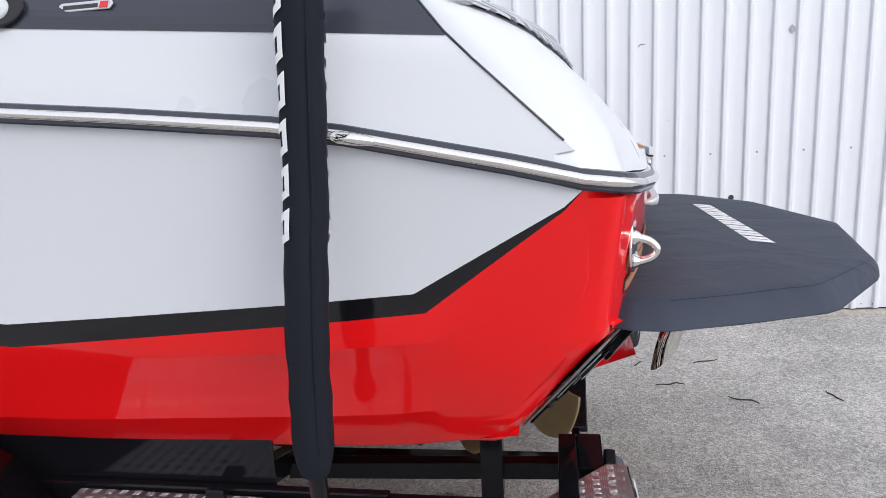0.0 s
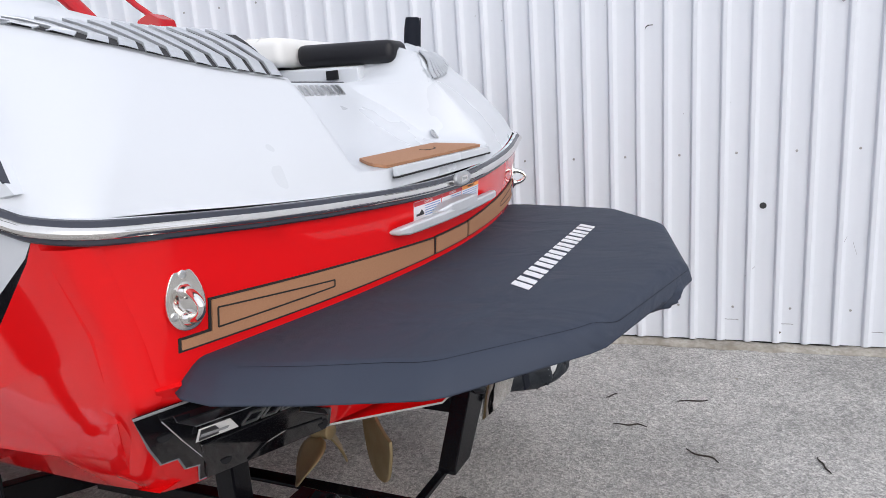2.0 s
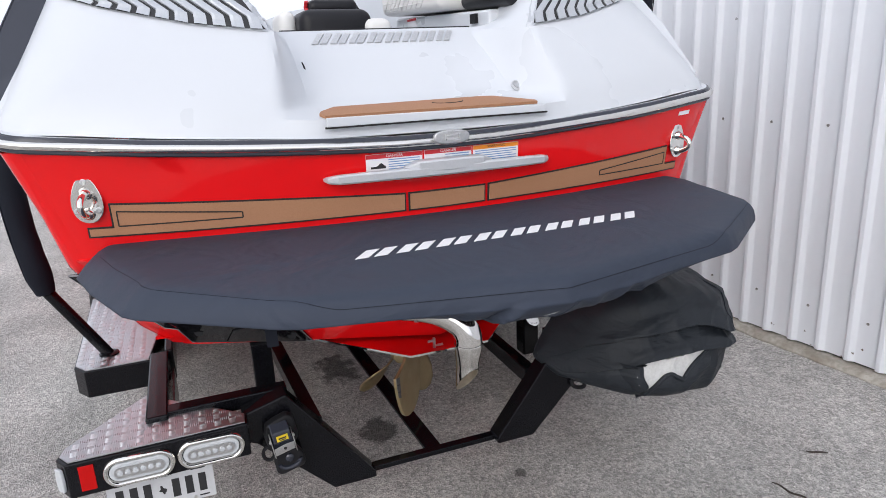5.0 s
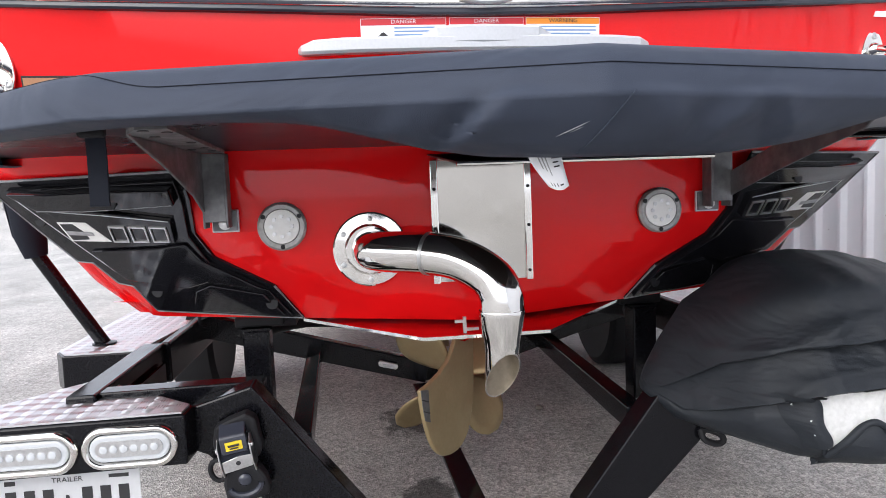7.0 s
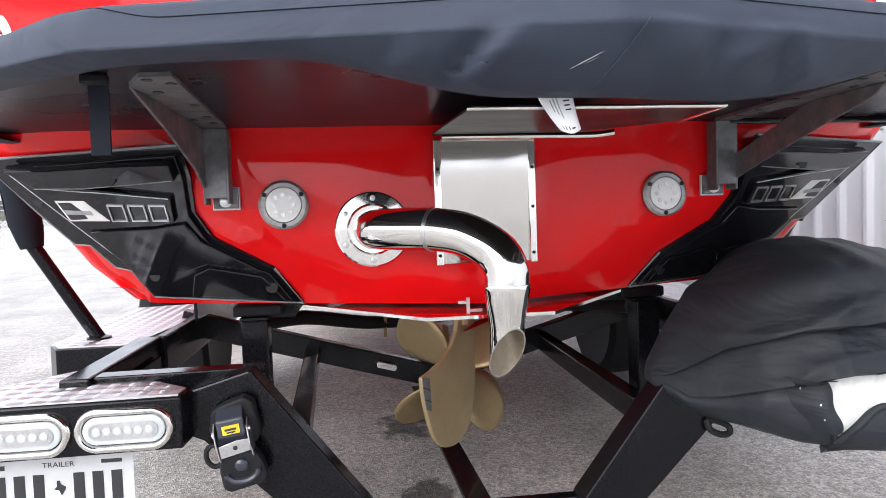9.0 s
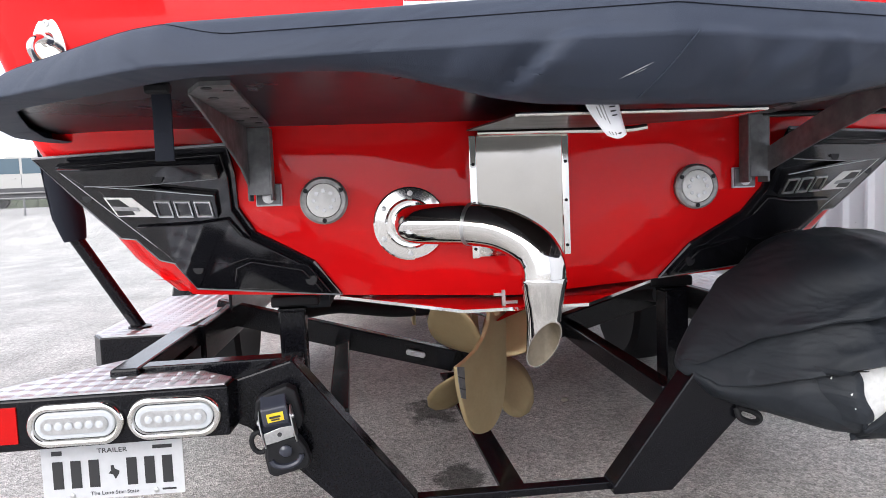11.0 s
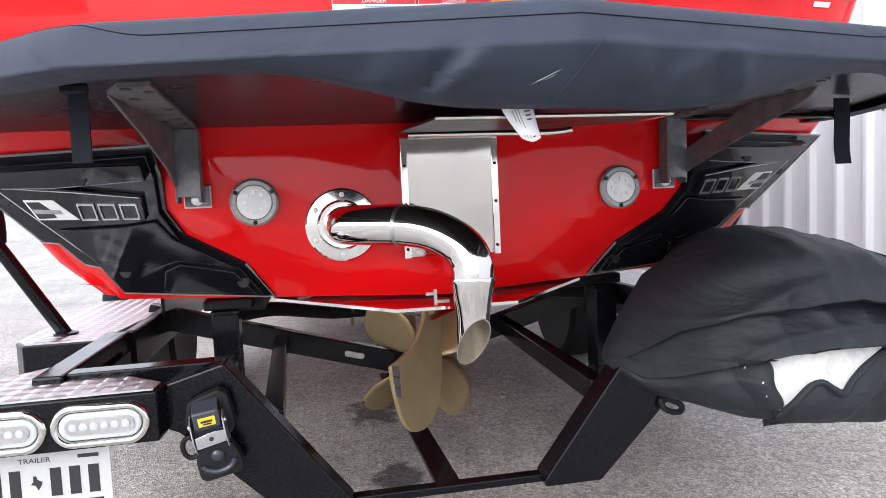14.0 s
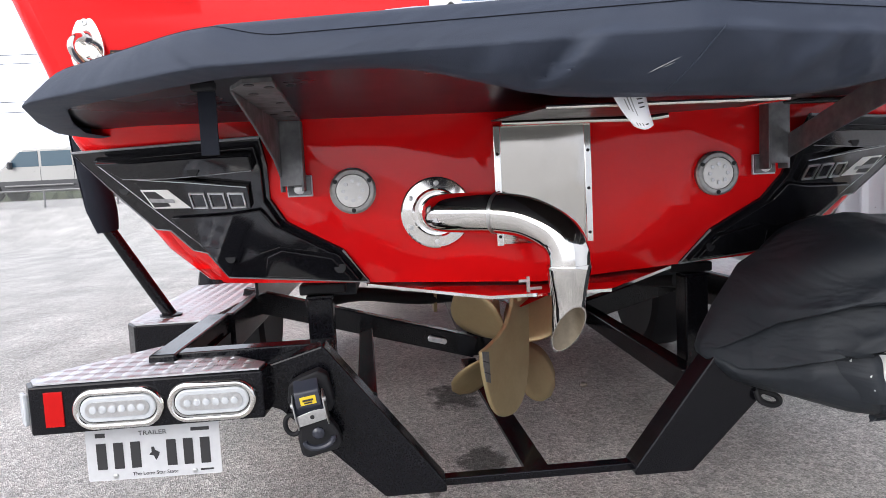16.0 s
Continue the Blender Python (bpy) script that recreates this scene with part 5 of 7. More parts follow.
def build_stern_plates():
    """Polished sheet in the middle of the transom, its shelf, and the red wedge plate below."""
    bm = mesh()
    rows = []
    for i in range(13):
        z = 0.782 + 0.266 * i / 12
        x = 0.0072 + 0.0104 * i / 12 + 0.0003 * math.sin(math.pi * i / 12)
        rows.append([(x, -0.086 + 0.19 * j / 6, z) for j in range(7)])
    skin(bm, rows)
    bmesh.ops.recalc_face_normals(bm, faces=bm.faces)
    auto(part("mirror_sheet", bm, SHEET, boat, "polished steel sheet on the transom"), 40)
    for y in (-0.094, 0.112):
        bm = mesh()
        box(bm, 0.010, y, 0.913, 0.014, 0.016, 0.268)
        st = part("sheet_edge", bm, CHROME, boat, "polished steel edge strip", bevel=0.002)
        for z in (0.80, 0.90, 0.985):
            bm = mesh()
            lathe(bm, ((0.0036, 0), (0.0036, 0.0015), (0.001, 0.0022)), basis((0.0172, y, z), (0, 1, 0), (0, 0, 1)), 10)
            part("screw", bm, BLACK_RUBBER, st)
    bm = mesh()
    prism(bm, [(0.0, -0.105), (0.0, 0.20), (0.35, 0.27), (0.63, 0.19), (0.63, -0.132)], basis((0.014, 0, 1.057), (1, 0, -0.074), (0, 1, 0)), 0.003)
    shelf = part("platform_shelf", bm, REFLECTED_DARK, boat, "polished shelf under the platform, painted dark like its reflections")
    bm = mesh()
    tube(bm, [(0.642, -0.135, 1.0115), (0.642, 0.192, 1.0115), (0.362, 0.272, 1.0305)], 0.0028, 8)
    part("shelf_edge", bm, CHROME, shelf, "bright shelf edge")
    bm = mesh()
    tube(bm, smooth_path([(0.030, -0.085, 1.051), (0.034, 0.10, 1.050), (0.040, 0.235, 1.048), (0.056, 0.285, 1.052)], 4), 0.0072, 12)
    auto(part("shelf_rail", bm, CHROME, boat))
    bm = mesh()
    q = [(-0.222, -0.406), (0.088, -0.135), (0.090, 0.0), (0.088, 0.135), (-0.222, 0.406), (-0.38, 0.42), (-0.38, -0.42)]
    lo = [bm.verts.new((x, y, 0.672)) for x, y in q]
    hi = [bm.verts.new((x, y, 0.679)) for x, y in q]
    bm.faces.new(hi)
    bm.faces.new(lo[::-1])
    for i in range(len(q)):
        bm.faces.new((lo[i], lo[(i + 1) % len(q)], hi[(i + 1) % len(q)], hi[i])).material_index = 1
    bmesh.ops.recalc_face_normals(bm, faces=bm.faces)
    plate = part("wedge_plate", bm, (RED, CHROME), boat, "red wedge plate with a bright steel edge")
    bm = mesh()
    box(bm, 0.062, -0.045, 0.696, 0.008, 0.007, 0.034)
    box(bm, 0.062, -0.056, 0.704, 0.006, 0.020, 0.006)
    box(bm, 0.062, -0.030, 0.686, 0.006, 0.030, 0.006)
    part("latch_pin", bm, STEEL, plate)


build_stern_plates()


def build_platform_bracket(side):
    """Aluminium bracket: foot on the transom, channel leg, arm under the platform and a diagonal web outboard."""
    y, yo = side * 0.533, side * 0.543
    bm = mesh()
    box(bm, 0.008, y, 0.936, 0.010, 0.050, 0.042)
    gasket = mesh()
    box(gasket, 0.0035, y, 0.935, 0.008, 0.055, 0.047)
    part("bracket_gasket", gasket, SILVER, boat, "pale sealant round a bracket foot", bevel=0.002)
    br = part("platform_bracket", bm, BRACKET, boat, "worn grey aluminium platform bracket with bolt holes", bevel=0.002)
    bm = mesh()
    box(bm, 0.032, yo - 0.0225, 0.998, 0.040, 0.005, 0.150)
    box(bm, 0.032, yo + 0.0225, 0.998, 0.040, 0.005, 0.150)
    box(bm, 0.050, yo, 1.004, 0.005, 0.042, 0.138)
    part("bracket_leg", bm, BRACKET, br, bevel=0.0015)
    bm = mesh()
    prism(bm, [(0.048, side * 0.518), (0.536, side * 0.494), (0.530, side * 0.536), (0.47, side * 0.566), (0.048, side * 0.566)], Matrix.Translation((0, 0, 1.0735)), 0.0062)
    part("bracket_arm", bm, BRACKET, br)
    bm = mesh()
    web = Matrix(((1, 0, 0, 0), (0, 0, 1, side * 0.5655 - 0.0025), (0, 1, 0, 0), (0, 0, 0, 1)))
    if side > 0:
        prism(bm, [(0.040, 0.997), (0.150, 1.030), (0.262, 1.064), (0.300, 1.0735), (0.470, 1.0735), (0.445, 1.056), (0.41, 1.046), (0.335, 1.027), (0.20, 0.991), (0.040, 0.943)], web, 0.005)
    else:
        prism(bm, [(0.040, 1.0735), (0.470, 1.0735), (0.44, 1.066), (0.30, 1.036), (0.123, 0.988), (0.040, 0.950)], web, 0.005)
    part("bracket_web", bm, BRACKET, br, bevel=0.0015)
    for x, yy in ((0.125, 0.526), (0.165, 0.553), (0.20, 0.522), (0.32, 0.516), (0.43, 0.540), (0.49, 0.506), (0.515, 0.530)):
        bm = mesh()
        lathe(bm, ((0.0075, 0), (0.0075, -0.0012), (0.001, -0.0012)), Matrix.Translation((x, side * yy, 1.0735)), 10)
        part("bolt_hole", bm, INK, br)
    bm = mesh()
    lathe(bm, ((0.013, 0), (0.013, 0.003), (0.009, 0.004), (0.009, 0.012), (0.003, 0.013)), basis((0.012, y, 0.930), (0, 1, 0), (0, 0, 1)), 12)
    part("bolt", bm, STEEL, br)


build_platform_bracket(-1)
build_platform_bracket(1)


def strap(name, pts, width, across, mat, parent, label=""):
    """A flat band through pts, width wide along across."""
    a = Vector(across).normalized() * width / 2
    bm = mesh()
    rows = []
    P = smooth_path(pts, 4)
    for i, p in enumerate(P):
        d = (P[min(i + 1, len(P) - 1)] - P[max(0, i - 1)]).normalized()
        n = d.cross(a).normalized() * 0.0018
        rows.append([p - a - n, p + a - n, p + a + n, p - a + n])
    vs = skin(bm, rows, closed=True)
    bm.faces.new(vs[0])
    bm.faces.new(vs[-1][::-1])
    bmesh.ops.recalc_face_normals(bm, faces=bm.faces)
    return part(name, bm, mat, parent, label)


cover = bpy.data.objects["platform_cover"]
s1 = strap("cover_strap", [(0.522, -0.588, 1.080), (0.519, -0.588, 1.050), (0.517, -0.589, 1.015), (0.521, -0.588, 0.977)], 0.025, (0.1, 1, 0), SLEEVE, cover, "loose black webbing strap end")
bm = mesh()
box(bm, 0.526, -0.590, 1.072, 0.014, 0.034, 0.014)
part("strap_buckle", bm, BLACK_RUBBER, s1, bevel=0.004)
strap("cover_strap", [(0.30, 0.760, 1.076), (0.302, 0.760, 1.03), (0.300, 0.761, 0.98), (0.303, 0.763, 0.945)], 0.032, (0.1, 1, 0), SLEEVE, cover, "loose black webbing strap end")


def build_care_tag():
    """A soft white tag hanging out from under the skirt, printed along its length."""
    def tag_point(u, v, lift=0.0):
        # u across, v down the tag; it curls slightly outwards
        y = -0.061 + 0.044 * u + 0.030 * v ** 1.4 * (1 - 0.70 * u)
        return Vector((0.664 + 0.010 * math.sin(1.9 * u + 0.4) + 0.006 * v * v + lift, y, 1.034 - 0.054 * v - 0.005 * v * math.sin(math.pi * u)))
    bm = mesh()
    skin(bm, [[tag_point(j / 8, i / 8) for j in range(9)] for i in range(9)])
    tag = part("care_tag", bm, LABEL_WHITE, cover, "white fabric tag with dark print", smooth=True)
    md = tag.modifiers.new("thick", "SOLIDIFY")
    md.thickness = 0.0008
    for mat, bars in ((INK, ((0.66, 0.86, 0.34, 0.37), (0.66, 0.86, 0.43, 0.46), (0.66, 0.86, 0.52, 0.55), (0.24, 0.28, 0.86, 0.93), (0.36, 0.40, 0.86, 0.93), (0.50, 0.54, 0.86, 0.93), (0.62, 0.78, 0.89, 0.92))), (SCUFF, ((0.46, 0.50, 0.30, 0.70), (0.36, 0.40, 0.30, 0.62), (0.26, 0.30, 0.34, 0.58)))):
        for u0, u1, v0, v1 in bars:
            bm = mesh()
            skin(bm, [[tag_point(u0 + (u1 - u0) * j / 3, v, 0.0009) for j in range(4)] for v in (v0, (v0 + v1) / 2, v1)])
            part("print_bar", bm, mat, tag)


build_care_tag()


def build_cover_letters():
    a = Vector((0.464, -0.376, 1.1305))
    right = Vector((-0.012, 1, 0.0)).normalized()
    up = Vector((-1, -0.012, 0.0)).normalized()
    for bm in bar_row(lambda x, y, z: a + right * x + up * y + Vector((0, 0, z)), 0.80, 0.060, 0.0014, 0.75):
        part("cover_emblem", bm, LETTER, cover, "white printed emblem bar")
    # the stitched seam round the rim, rising to its upper edge at the quarters
    tree = COVER_TREE[0]

    def on_cover(y, z):
        hit = tree.ray_cast(Vector((1.4, y, z)), Vector((-1, 0, 0)))[0]
        return hit + Vector((0.0008, 0, 0)) if hit else None

    bm = mesh()
    pts = []
    for x, y, _ in densify(platform_ring(0.0, 0), 0.0125):
        if x < 0.05:
            continue
        f = max(0.0, min(1.0, (abs(y) - 0.46) / 0.12))
        aim = Vector((x, y, 1.100 + 0.0205 * f * f * (3 - 2 * f)))
        inward = Vector((0.25 - x, -y, 0)).normalized()
        hit = tree.ray_cast(aim - inward * 0.3, inward)[0]
        if hit:
            pts.append(hit - inward * 0.0006)
    tube(bm, pts, 0.0006, 5)
    part("cover_seam", bm, SLEEVE, cover, "dark stitched seam")
    # an upright sewn join and a pale scrape in the middle of the skirt
    bm = mesh()
    tube(bm, [q for q in (on_cover(0.022 - 0.038 * k / 14, 1.072 - 0.058 * k / 14) for k in range(15)) if q], 0.0012, 5)
    part("cover_seam", bm, FABRIC, cover, "stitched upright join")
    for y0, z0, y1, z1, w in ((-0.047, 1.031, -0.018, 1.044, 0.0006), (-0.034, 1.0345, -0.022, 1.0395, 0.0004)):
        bm = mesh()
        rows = []
        for k in range(9):
            q = on_cover(y0 + (y1 - y0) * k / 8, z0 + (z1 - z0) * k / 8)
            h = w * math.sin(math.pi * (k + 0.5) / 9)
            rows.append([q + Vector((0.0006, 0, -h)), q + Vector((0.0010, 0, 0)), q + Vector((0.0006, 0, h))])
        skin(bm, rows)
        part("scuff", bm, SCUFF, cover, "pale scrape on the fabric")


build_cover_letters()


def build_running_gear():
    """Rudder, propeller and shaft under the hull."""
    plane = Matrix(((0.786, 0, 0.618, -0.194), (-0.618, 0, 0.786, -0.080), (0, 1, 0, 0), (0, 0, 0, 1)))
    edge = smooth_path([(0.098, 0.507, 0), (0.094, 0.47, 0), (0.083, 0.425, 0), (0.063, 0.372, 0), (0.036, 0.333, 0), (-0.005, 0.308, 0), (-0.070, 0.302, 0), (-0.125, 0.332, 0), (-0.155, 0.40, 0), (-0.166, 0.47, 0), (-0.172, 0.64, 0)], 3)
    outline = [(q.x, q.y) for q in edge] + [(-0.085, 0.64), (-0.072, 0.59), (-0.040, 0.552), (0.005, 0.528), (0.055, 0.514)]
    bm = mesh()
    prism(bm, outline, plane, 0.013)
    rud = part("rudder", bm, BRASS, boat, "dull bronze rudder with notched trailing edge", bevel=0.004)
    for k in range(2):
        z = 0.470 - 0.030 * k
        bm = mesh()
        prism(bm, [(0.068 - 0.004 * k, z), (0.096 - 0.006 * k, z + 0.012), (0.096 - 0.006 * k, z + 0.015), (0.068 - 0.004 * k, z + 0.0035)], plane @ Matrix.Translation((0, 0, 0.0125)), 0.002)
        part("rudder_notch", bm, INK, rud)
    bm = mesh()
    prism(bm, [(0.066, 0.500), (0.099, 0.508), (0.094, 0.47), (0.084, 0.428), (0.062, 0.418)], plane @ Matrix.Translation((0, 0, 0.0118)), 0.0018)
    part("trim_tab", bm, BRACKET, rud, "small grey trim strip on the trailing edge")
    bm = mesh()
    tube(bm, [(-0.285, -0.005, 0.60), (-0.285, -0.005, 0.69)], 0.020, 14)
    part("rudder_post", bm, BRASS, rud)
    hub = Vector((-0.50, -0.002, 0.430))
    ax = Vector((1, 0, -0.10)).normalized()
    m = basis(hub, ax.cross(Vector((0, 0, 1))), (0, 0, 1))
    bm = mesh()
    lathe(bm, ((0.012, 0.07), (0.030, 0.05), (0.036, 0.0), (0.034, -0.05), (0.02, -0.06)), m, 20)
    prop = auto(part("propeller_hub", bm, BRASS, boat, "bronze four-bladed propeller"))
    for k in range(4):
        a0 = radians(44 + 90 * k)
        bm = mesh()
        rows = []
        for i in range(10):
            r = 0.028 + 0.190 * i / 9
            w = 0.026 + 0.082 * math.sin(math.pi * (i / 9) ** 0.85) ** 0.7 if i < 9 else 0.020
            tw = radians(68 - 28 * i / 9)
            row = []
            for j in range(7):
                q = (j / 6 - 0.5) * 2 * w
                sk = 0.02 * (i / 9) ** 2
                t_ = q * math.cos(tw) + sk
                row.append(m @ Vector((r * math.cos(a0) - t_ * math.sin(a0), r * math.sin(a0) + t_ * math.cos(a0), 0.006 - q * math.sin(tw))))
            rows.append(row)
        skin(bm, rows)
        bmesh.ops.recalc_face_normals(bm, faces=bm.faces)
        bl = part("blade", bm, BRASS, prop, smooth=True)
        md = bl.modifiers.new("thick", "SOLIDIFY")
        md.thickness = 0.006
    bm = mesh()
    tube(bm, [hub, hub + Vector((-1.0, 0, 0.10))], 0.016, 12)
    part("propeller_shaft", bm, STEEL, boat)
    bm = mesh()
    prism(bm, [(-0.66, 0.48), (-0.72, 0.48), (-0.80, 0.62), (-0.70, 0.62)], Matrix(((1, 0, 0, 0), (0, 0, 1, -0.01), (0, 1, 0, 0), (0, 0, 0, 1))), 0.02)
    part("shaft_strut", bm, BRASS, boat)
    for y in (-0.18, 0.16):
        bm = mesh()
        prism(bm, [(-1.15, 0.42), (-1.3, 0.42), (-1.36, 0.62), (-1.05, 0.62)], Matrix(((1, 0, 0, 0), (0, 0, 1, y), (0, 1, 0, 0), (0, 0, 0, 1))), 0.012)
        part("tracking_fin", bm, BRASS, boat, "bronze tracking fin")


build_running_gear()


# ---- trailer ----
trailer = thing("boat_trailer", "black painted steel boat trailer with tread plate steps", "trailer")


def inside(poly, x, y):
    c = False
    for (ax, ay), (bx, by) in zip(poly, poly[1:] + poly[:1]):
        if (ay > y) != (by > y) and x < (bx - ax) * (y - ay) / (by - ay) + ax:
            c = not c
    return c


def tread_plate(poly, z, parent, sign):
    """A flat tread plate with raised bars in alternating groups."""
    poly = [(x, sign * y) for x, y in poly]
    bm = mesh()
    prism(bm, poly, Matrix.Translation((0, 0, z - 0.004)), 0.004)
    plate = part("tread_plate", bm, TREAD, parent, "bright aluminium tread plate")
    bm = mesh()
    cell = 0.031
    x0, x1 = min(p[0] for p in poly), max(p[0] for p in poly)
    y0, y1 = min(p[1] for p in poly), max(p[1] for p in poly)
    n = int(max(x1 - x0, y1 - y0) / cell) + 3
    for i in range(-n, n):
        for j in range(-n, n):
            cx, cy = (x0 + x1) / 2 + (i + j) * cell * 0.7071, (y0 + y1) / 2 + (i - j) * cell * 0.7071
            if not inside(poly, cx, cy):
                continue
            turn = radians(0 if (i + j) % 2 else 90)
            d = Vector((math.cos(turn), math.sin(turn), 0))
            s = Vector((-d.y, d.x, 0))
            for k in range(5):
                c = Vector((cx, cy, z)) + s * (k - 2) * 0.0060
                if not (inside(poly, c.x + d.x * 0.008, c.y + d.y * 0.008) and inside(poly, c.x - d.x * 0.008, c.y - d.y * 0.008)):
                    continue
                a, b = bm.verts.new(c - d * 0.0125), bm.verts.new(c + d * 0.0125)
                l, r = bm.verts.new(c - s * 0.0021), bm.verts.new(c + s * 0.0021)
                t1, t2 = bm.verts.new(c - d * 0.006 + Vector((0, 0, 0.0011))), bm.verts.new(c + d * 0.006 + Vector((0, 0, 0.0011)))
                for tri in ((a, l, t1), (t1, r, a), (l, b, t2), (b, r, t2), (l, t2, t1), (r, t1, t2)):
                    bm.faces.new(tri)
    bmesh.ops.recalc_face_normals(bm, faces=bm.faces)
    part("tread_relief", bm, TREAD, plate, kind="stuff")
    return plate


def build_frame():
    for s in (-1, 1):
        bm = mesh()
        box(bm, -0.39, s * 0.902, 0.488, 0.54, 0.066, 0.125)
        box(bm, -2.89, s * 0.869, 0.488, 4.46, 0.030, 0.125)
        part("frame_rail", bm, BLACK_PAINT, trailer, "black box-section side rail", bevel=0.006)
        bm = mesh()
        box(bm, -2.70, s * 0.845, 0.615, 3.40, 0.012, 0.17)
        part("inner_panel", bm, BLACK_PAINT, trailer, "", bevel=0.003)
        bm = mesh()
        beam(bm, (-0.172, s * 0.935, 0.524), (-0.168, s * 0.50, 0.527), 0.056, 0.046)
        part("rear_crossbar", bm, BLACK_PAINT, trailer, "", bevel=0.004)
        bm = mesh()
        prism(bm, [(-0.105, 0.500), (-0.60, 0.500), (-0.60, 0.385), (-0.22, 0.385)], Matrix(((1, 0, 0, 0), (0, 0, 1, s * 0.862), (0, 1, 0, 0), (0, 0, 0, 1))), 0.008)
        part("gusset", bm, BLACK_PAINT, trailer)
        # slanted rear arm, a broad box section
        q = [(0.515, 0.560), (0.237, 0.198), (0.237, 0.176), (0.386, 0.176), (0.62, 0.410), (0.655, 0.425), (0.655, 0.520)]
        bm = mesh()
        prism(bm, [(s * y, z) for y, z in q], basis((-0.140, 0, 0), (0, 1, 0), (0, 0, 1)), 0.075)
        part("rear_arm", bm, BLACK_PAINT, trailer, "broad black slanted rear arm", bevel=0.005)
        bm = mesh()
        box(bm, -0.405, s * 0.548, 0.49, 0.070, 0.070, 0.27)
        post = part("bunk_post", bm, BLACK_PAINT, trailer, "", bevel=0.005)
        bm = mesh()
        box(bm, -0.405, s * 0.548, 0.6285, 0.074, 0.074, 0.006)
        part("post_cap", bm, BLACK_PAINT, post)
        bm = mesh()
        box(bm, -0.45, s * 0.54, 0.648, 0.13, 0.13, 0.030)
        part("rubber_pad", bm, BLACK_RUBBER, post, "black rubber pad", bevel=0.006)
        bm = mesh()
        beam(bm, (-0.46, s * 0.50, 0.640), (-5.2, s * 0.47, 0.625), 0.10, 0.045)
        part("bunk", bm, CANVAS, trailer, "dark carpeted bunk")
        bm = mesh()
        beam(bm, (-0.14, s * 0.42, 0.385), (-1.13, s * 0.455, 0.370), 0.050, 0.062)
        part("lower_rail", bm, BLACK_PAINT, trailer, "", bevel=0.004)
        bm = mesh()
        beam(bm, (-1.155, s * 0.93, 0.524), (-1.155, s * 0.02, 0.268), 0.055, 0.085)
        part("cross_arm", bm, BLACK_PAINT, trailer, "", bevel=0.004)
        bm = mesh()
        tube(bm, smooth_path([(-0.62, s * 0.60, 0.575), (-0.9, s * 0.46, 0.55), (-1.1, s * 0.25, 0.49), (-1.2, s * 0.06, 0.475)], 4), 0.026, 10)
        auto(part("keel_guide", bm, BLACK_RUBBER, trailer))
    bm = mesh()
    box(bm, -0.118, 0.0, 0.185, 0.035, 0.50, 0.020)
    part("bottom_bar", bm, BLACK_PAINT, trailer, "black flat bar across the foot", bevel=0.003)
    bm = mesh()
    beam(bm, (-0.13, 0.0, 0.187), (-1.2, -0.045, 0.20), 0.062, 0.014)
    part("centre_bar", bm, BLACK_PAINT, trailer, "black flat bar along the middle", bevel=0.002)
    bm = mesh()
    beam(bm, (-1.2, 0, 0.27), (-6.0, 0, 0.42), 0.09, 0.11)
    part("tongue", bm, BLACK_PAINT, trailer, "", bevel=0.005)
    bm = mesh()
    prism(bm, [(-0.034, -0.011), (0.034, -0.011), (0.040, 0), (0.034, 0.012), (-0.034, 0.012), (-0.040, 0)], basis((-1.122, -0.175, 0.313), (0, 1, -0.28), (0, 0, 1)), 0.014)
    lamp = part("marker_lamp", bm, STEEL, trailer, "small clear marker lamp", bevel=0.002)
    bm = mesh()
    box(bm, -1.106, -0.175, 0.313, 0.006, 0.040, 0.012)
    part("lens", bm, LENS, lamp)


build_frame()


def build_fender_step(s):
    bm = mesh()
    q = [(-0.640, 0.936), (-0.640, 1.160), (-0.70, 1.20), (-1.55, 1.22), (-1.60, 0.886), (-1.05, 0.890)]
    prism(bm, [(x, s * y) for x, y in q], Matrix.Translation((0, 0, 0.425)), 0.106)
    step = part("side_step", bm, BLACK_PAINT, trailer, "black side step box", bevel=0.004)
    tread_plate([(x * 1.0 + 0.004 * (1 if x < -1 else -1), y + (0.006 if y < 1 else -0.006)) for x, y in q], 0.5355, step, s)
    # mudguard and wheels ahead of the step
    bm = mesh()
    rows = []
    for a in range(0, 181, 12):
        c, d = math.cos(radians(a)), math.sin(radians(a))
        x, z = -2.05 + 0.45 * c, 0.36 + 0.40 * d
        rows.append([(x, s * 0.94, z), (x, s * 1.235, z), (x, s * 1.245, z - 0.03)])
    skin(bm, rows)
    bmesh.ops.recalc_face_normals(bm, faces=bm.faces)
    g = auto(part("mudguard", bm, BLACK_PAINT, trailer, "rounded black mudguard"))
    md = g.modifiers.new("thick", "SOLIDIFY")
    md.thickness = 0.006
    wheel = part("wheel", wheel_rim(s), STEEL, trailer, "trailer wheel")
    bm = mesh()
    lathe(bm, ((0.19, -0.09), (0.30, -0.105), (0.335, -0.085), (0.34, 0), (0.335, 0.085), (0.30, 0.105), (0.19, 0.09)), Matrix.Translation((-2.05, s * 1.08, 0.34)) @ Matrix.Rotation(radians(90), 4, "X"), 40)
    auto(part("tyre", bm, BLACK_RUBBER, wheel, "black tyre"), 30)


def wheel_rim(s):
    bm = mesh()
    lathe(bm, ((0.19, -0.085), (0.17, -0.05), (0.05, -0.06), (0.04, 0.05), (0.17, 0.05), (0.19, 0.085)), Matrix.Translation((-2.05, s * 1.08, 0.34)) @ Matrix.Rotation(radians(90), 4, "X"), 24)
    return bm


build_fender_step(-1)
build_fender_step(1)


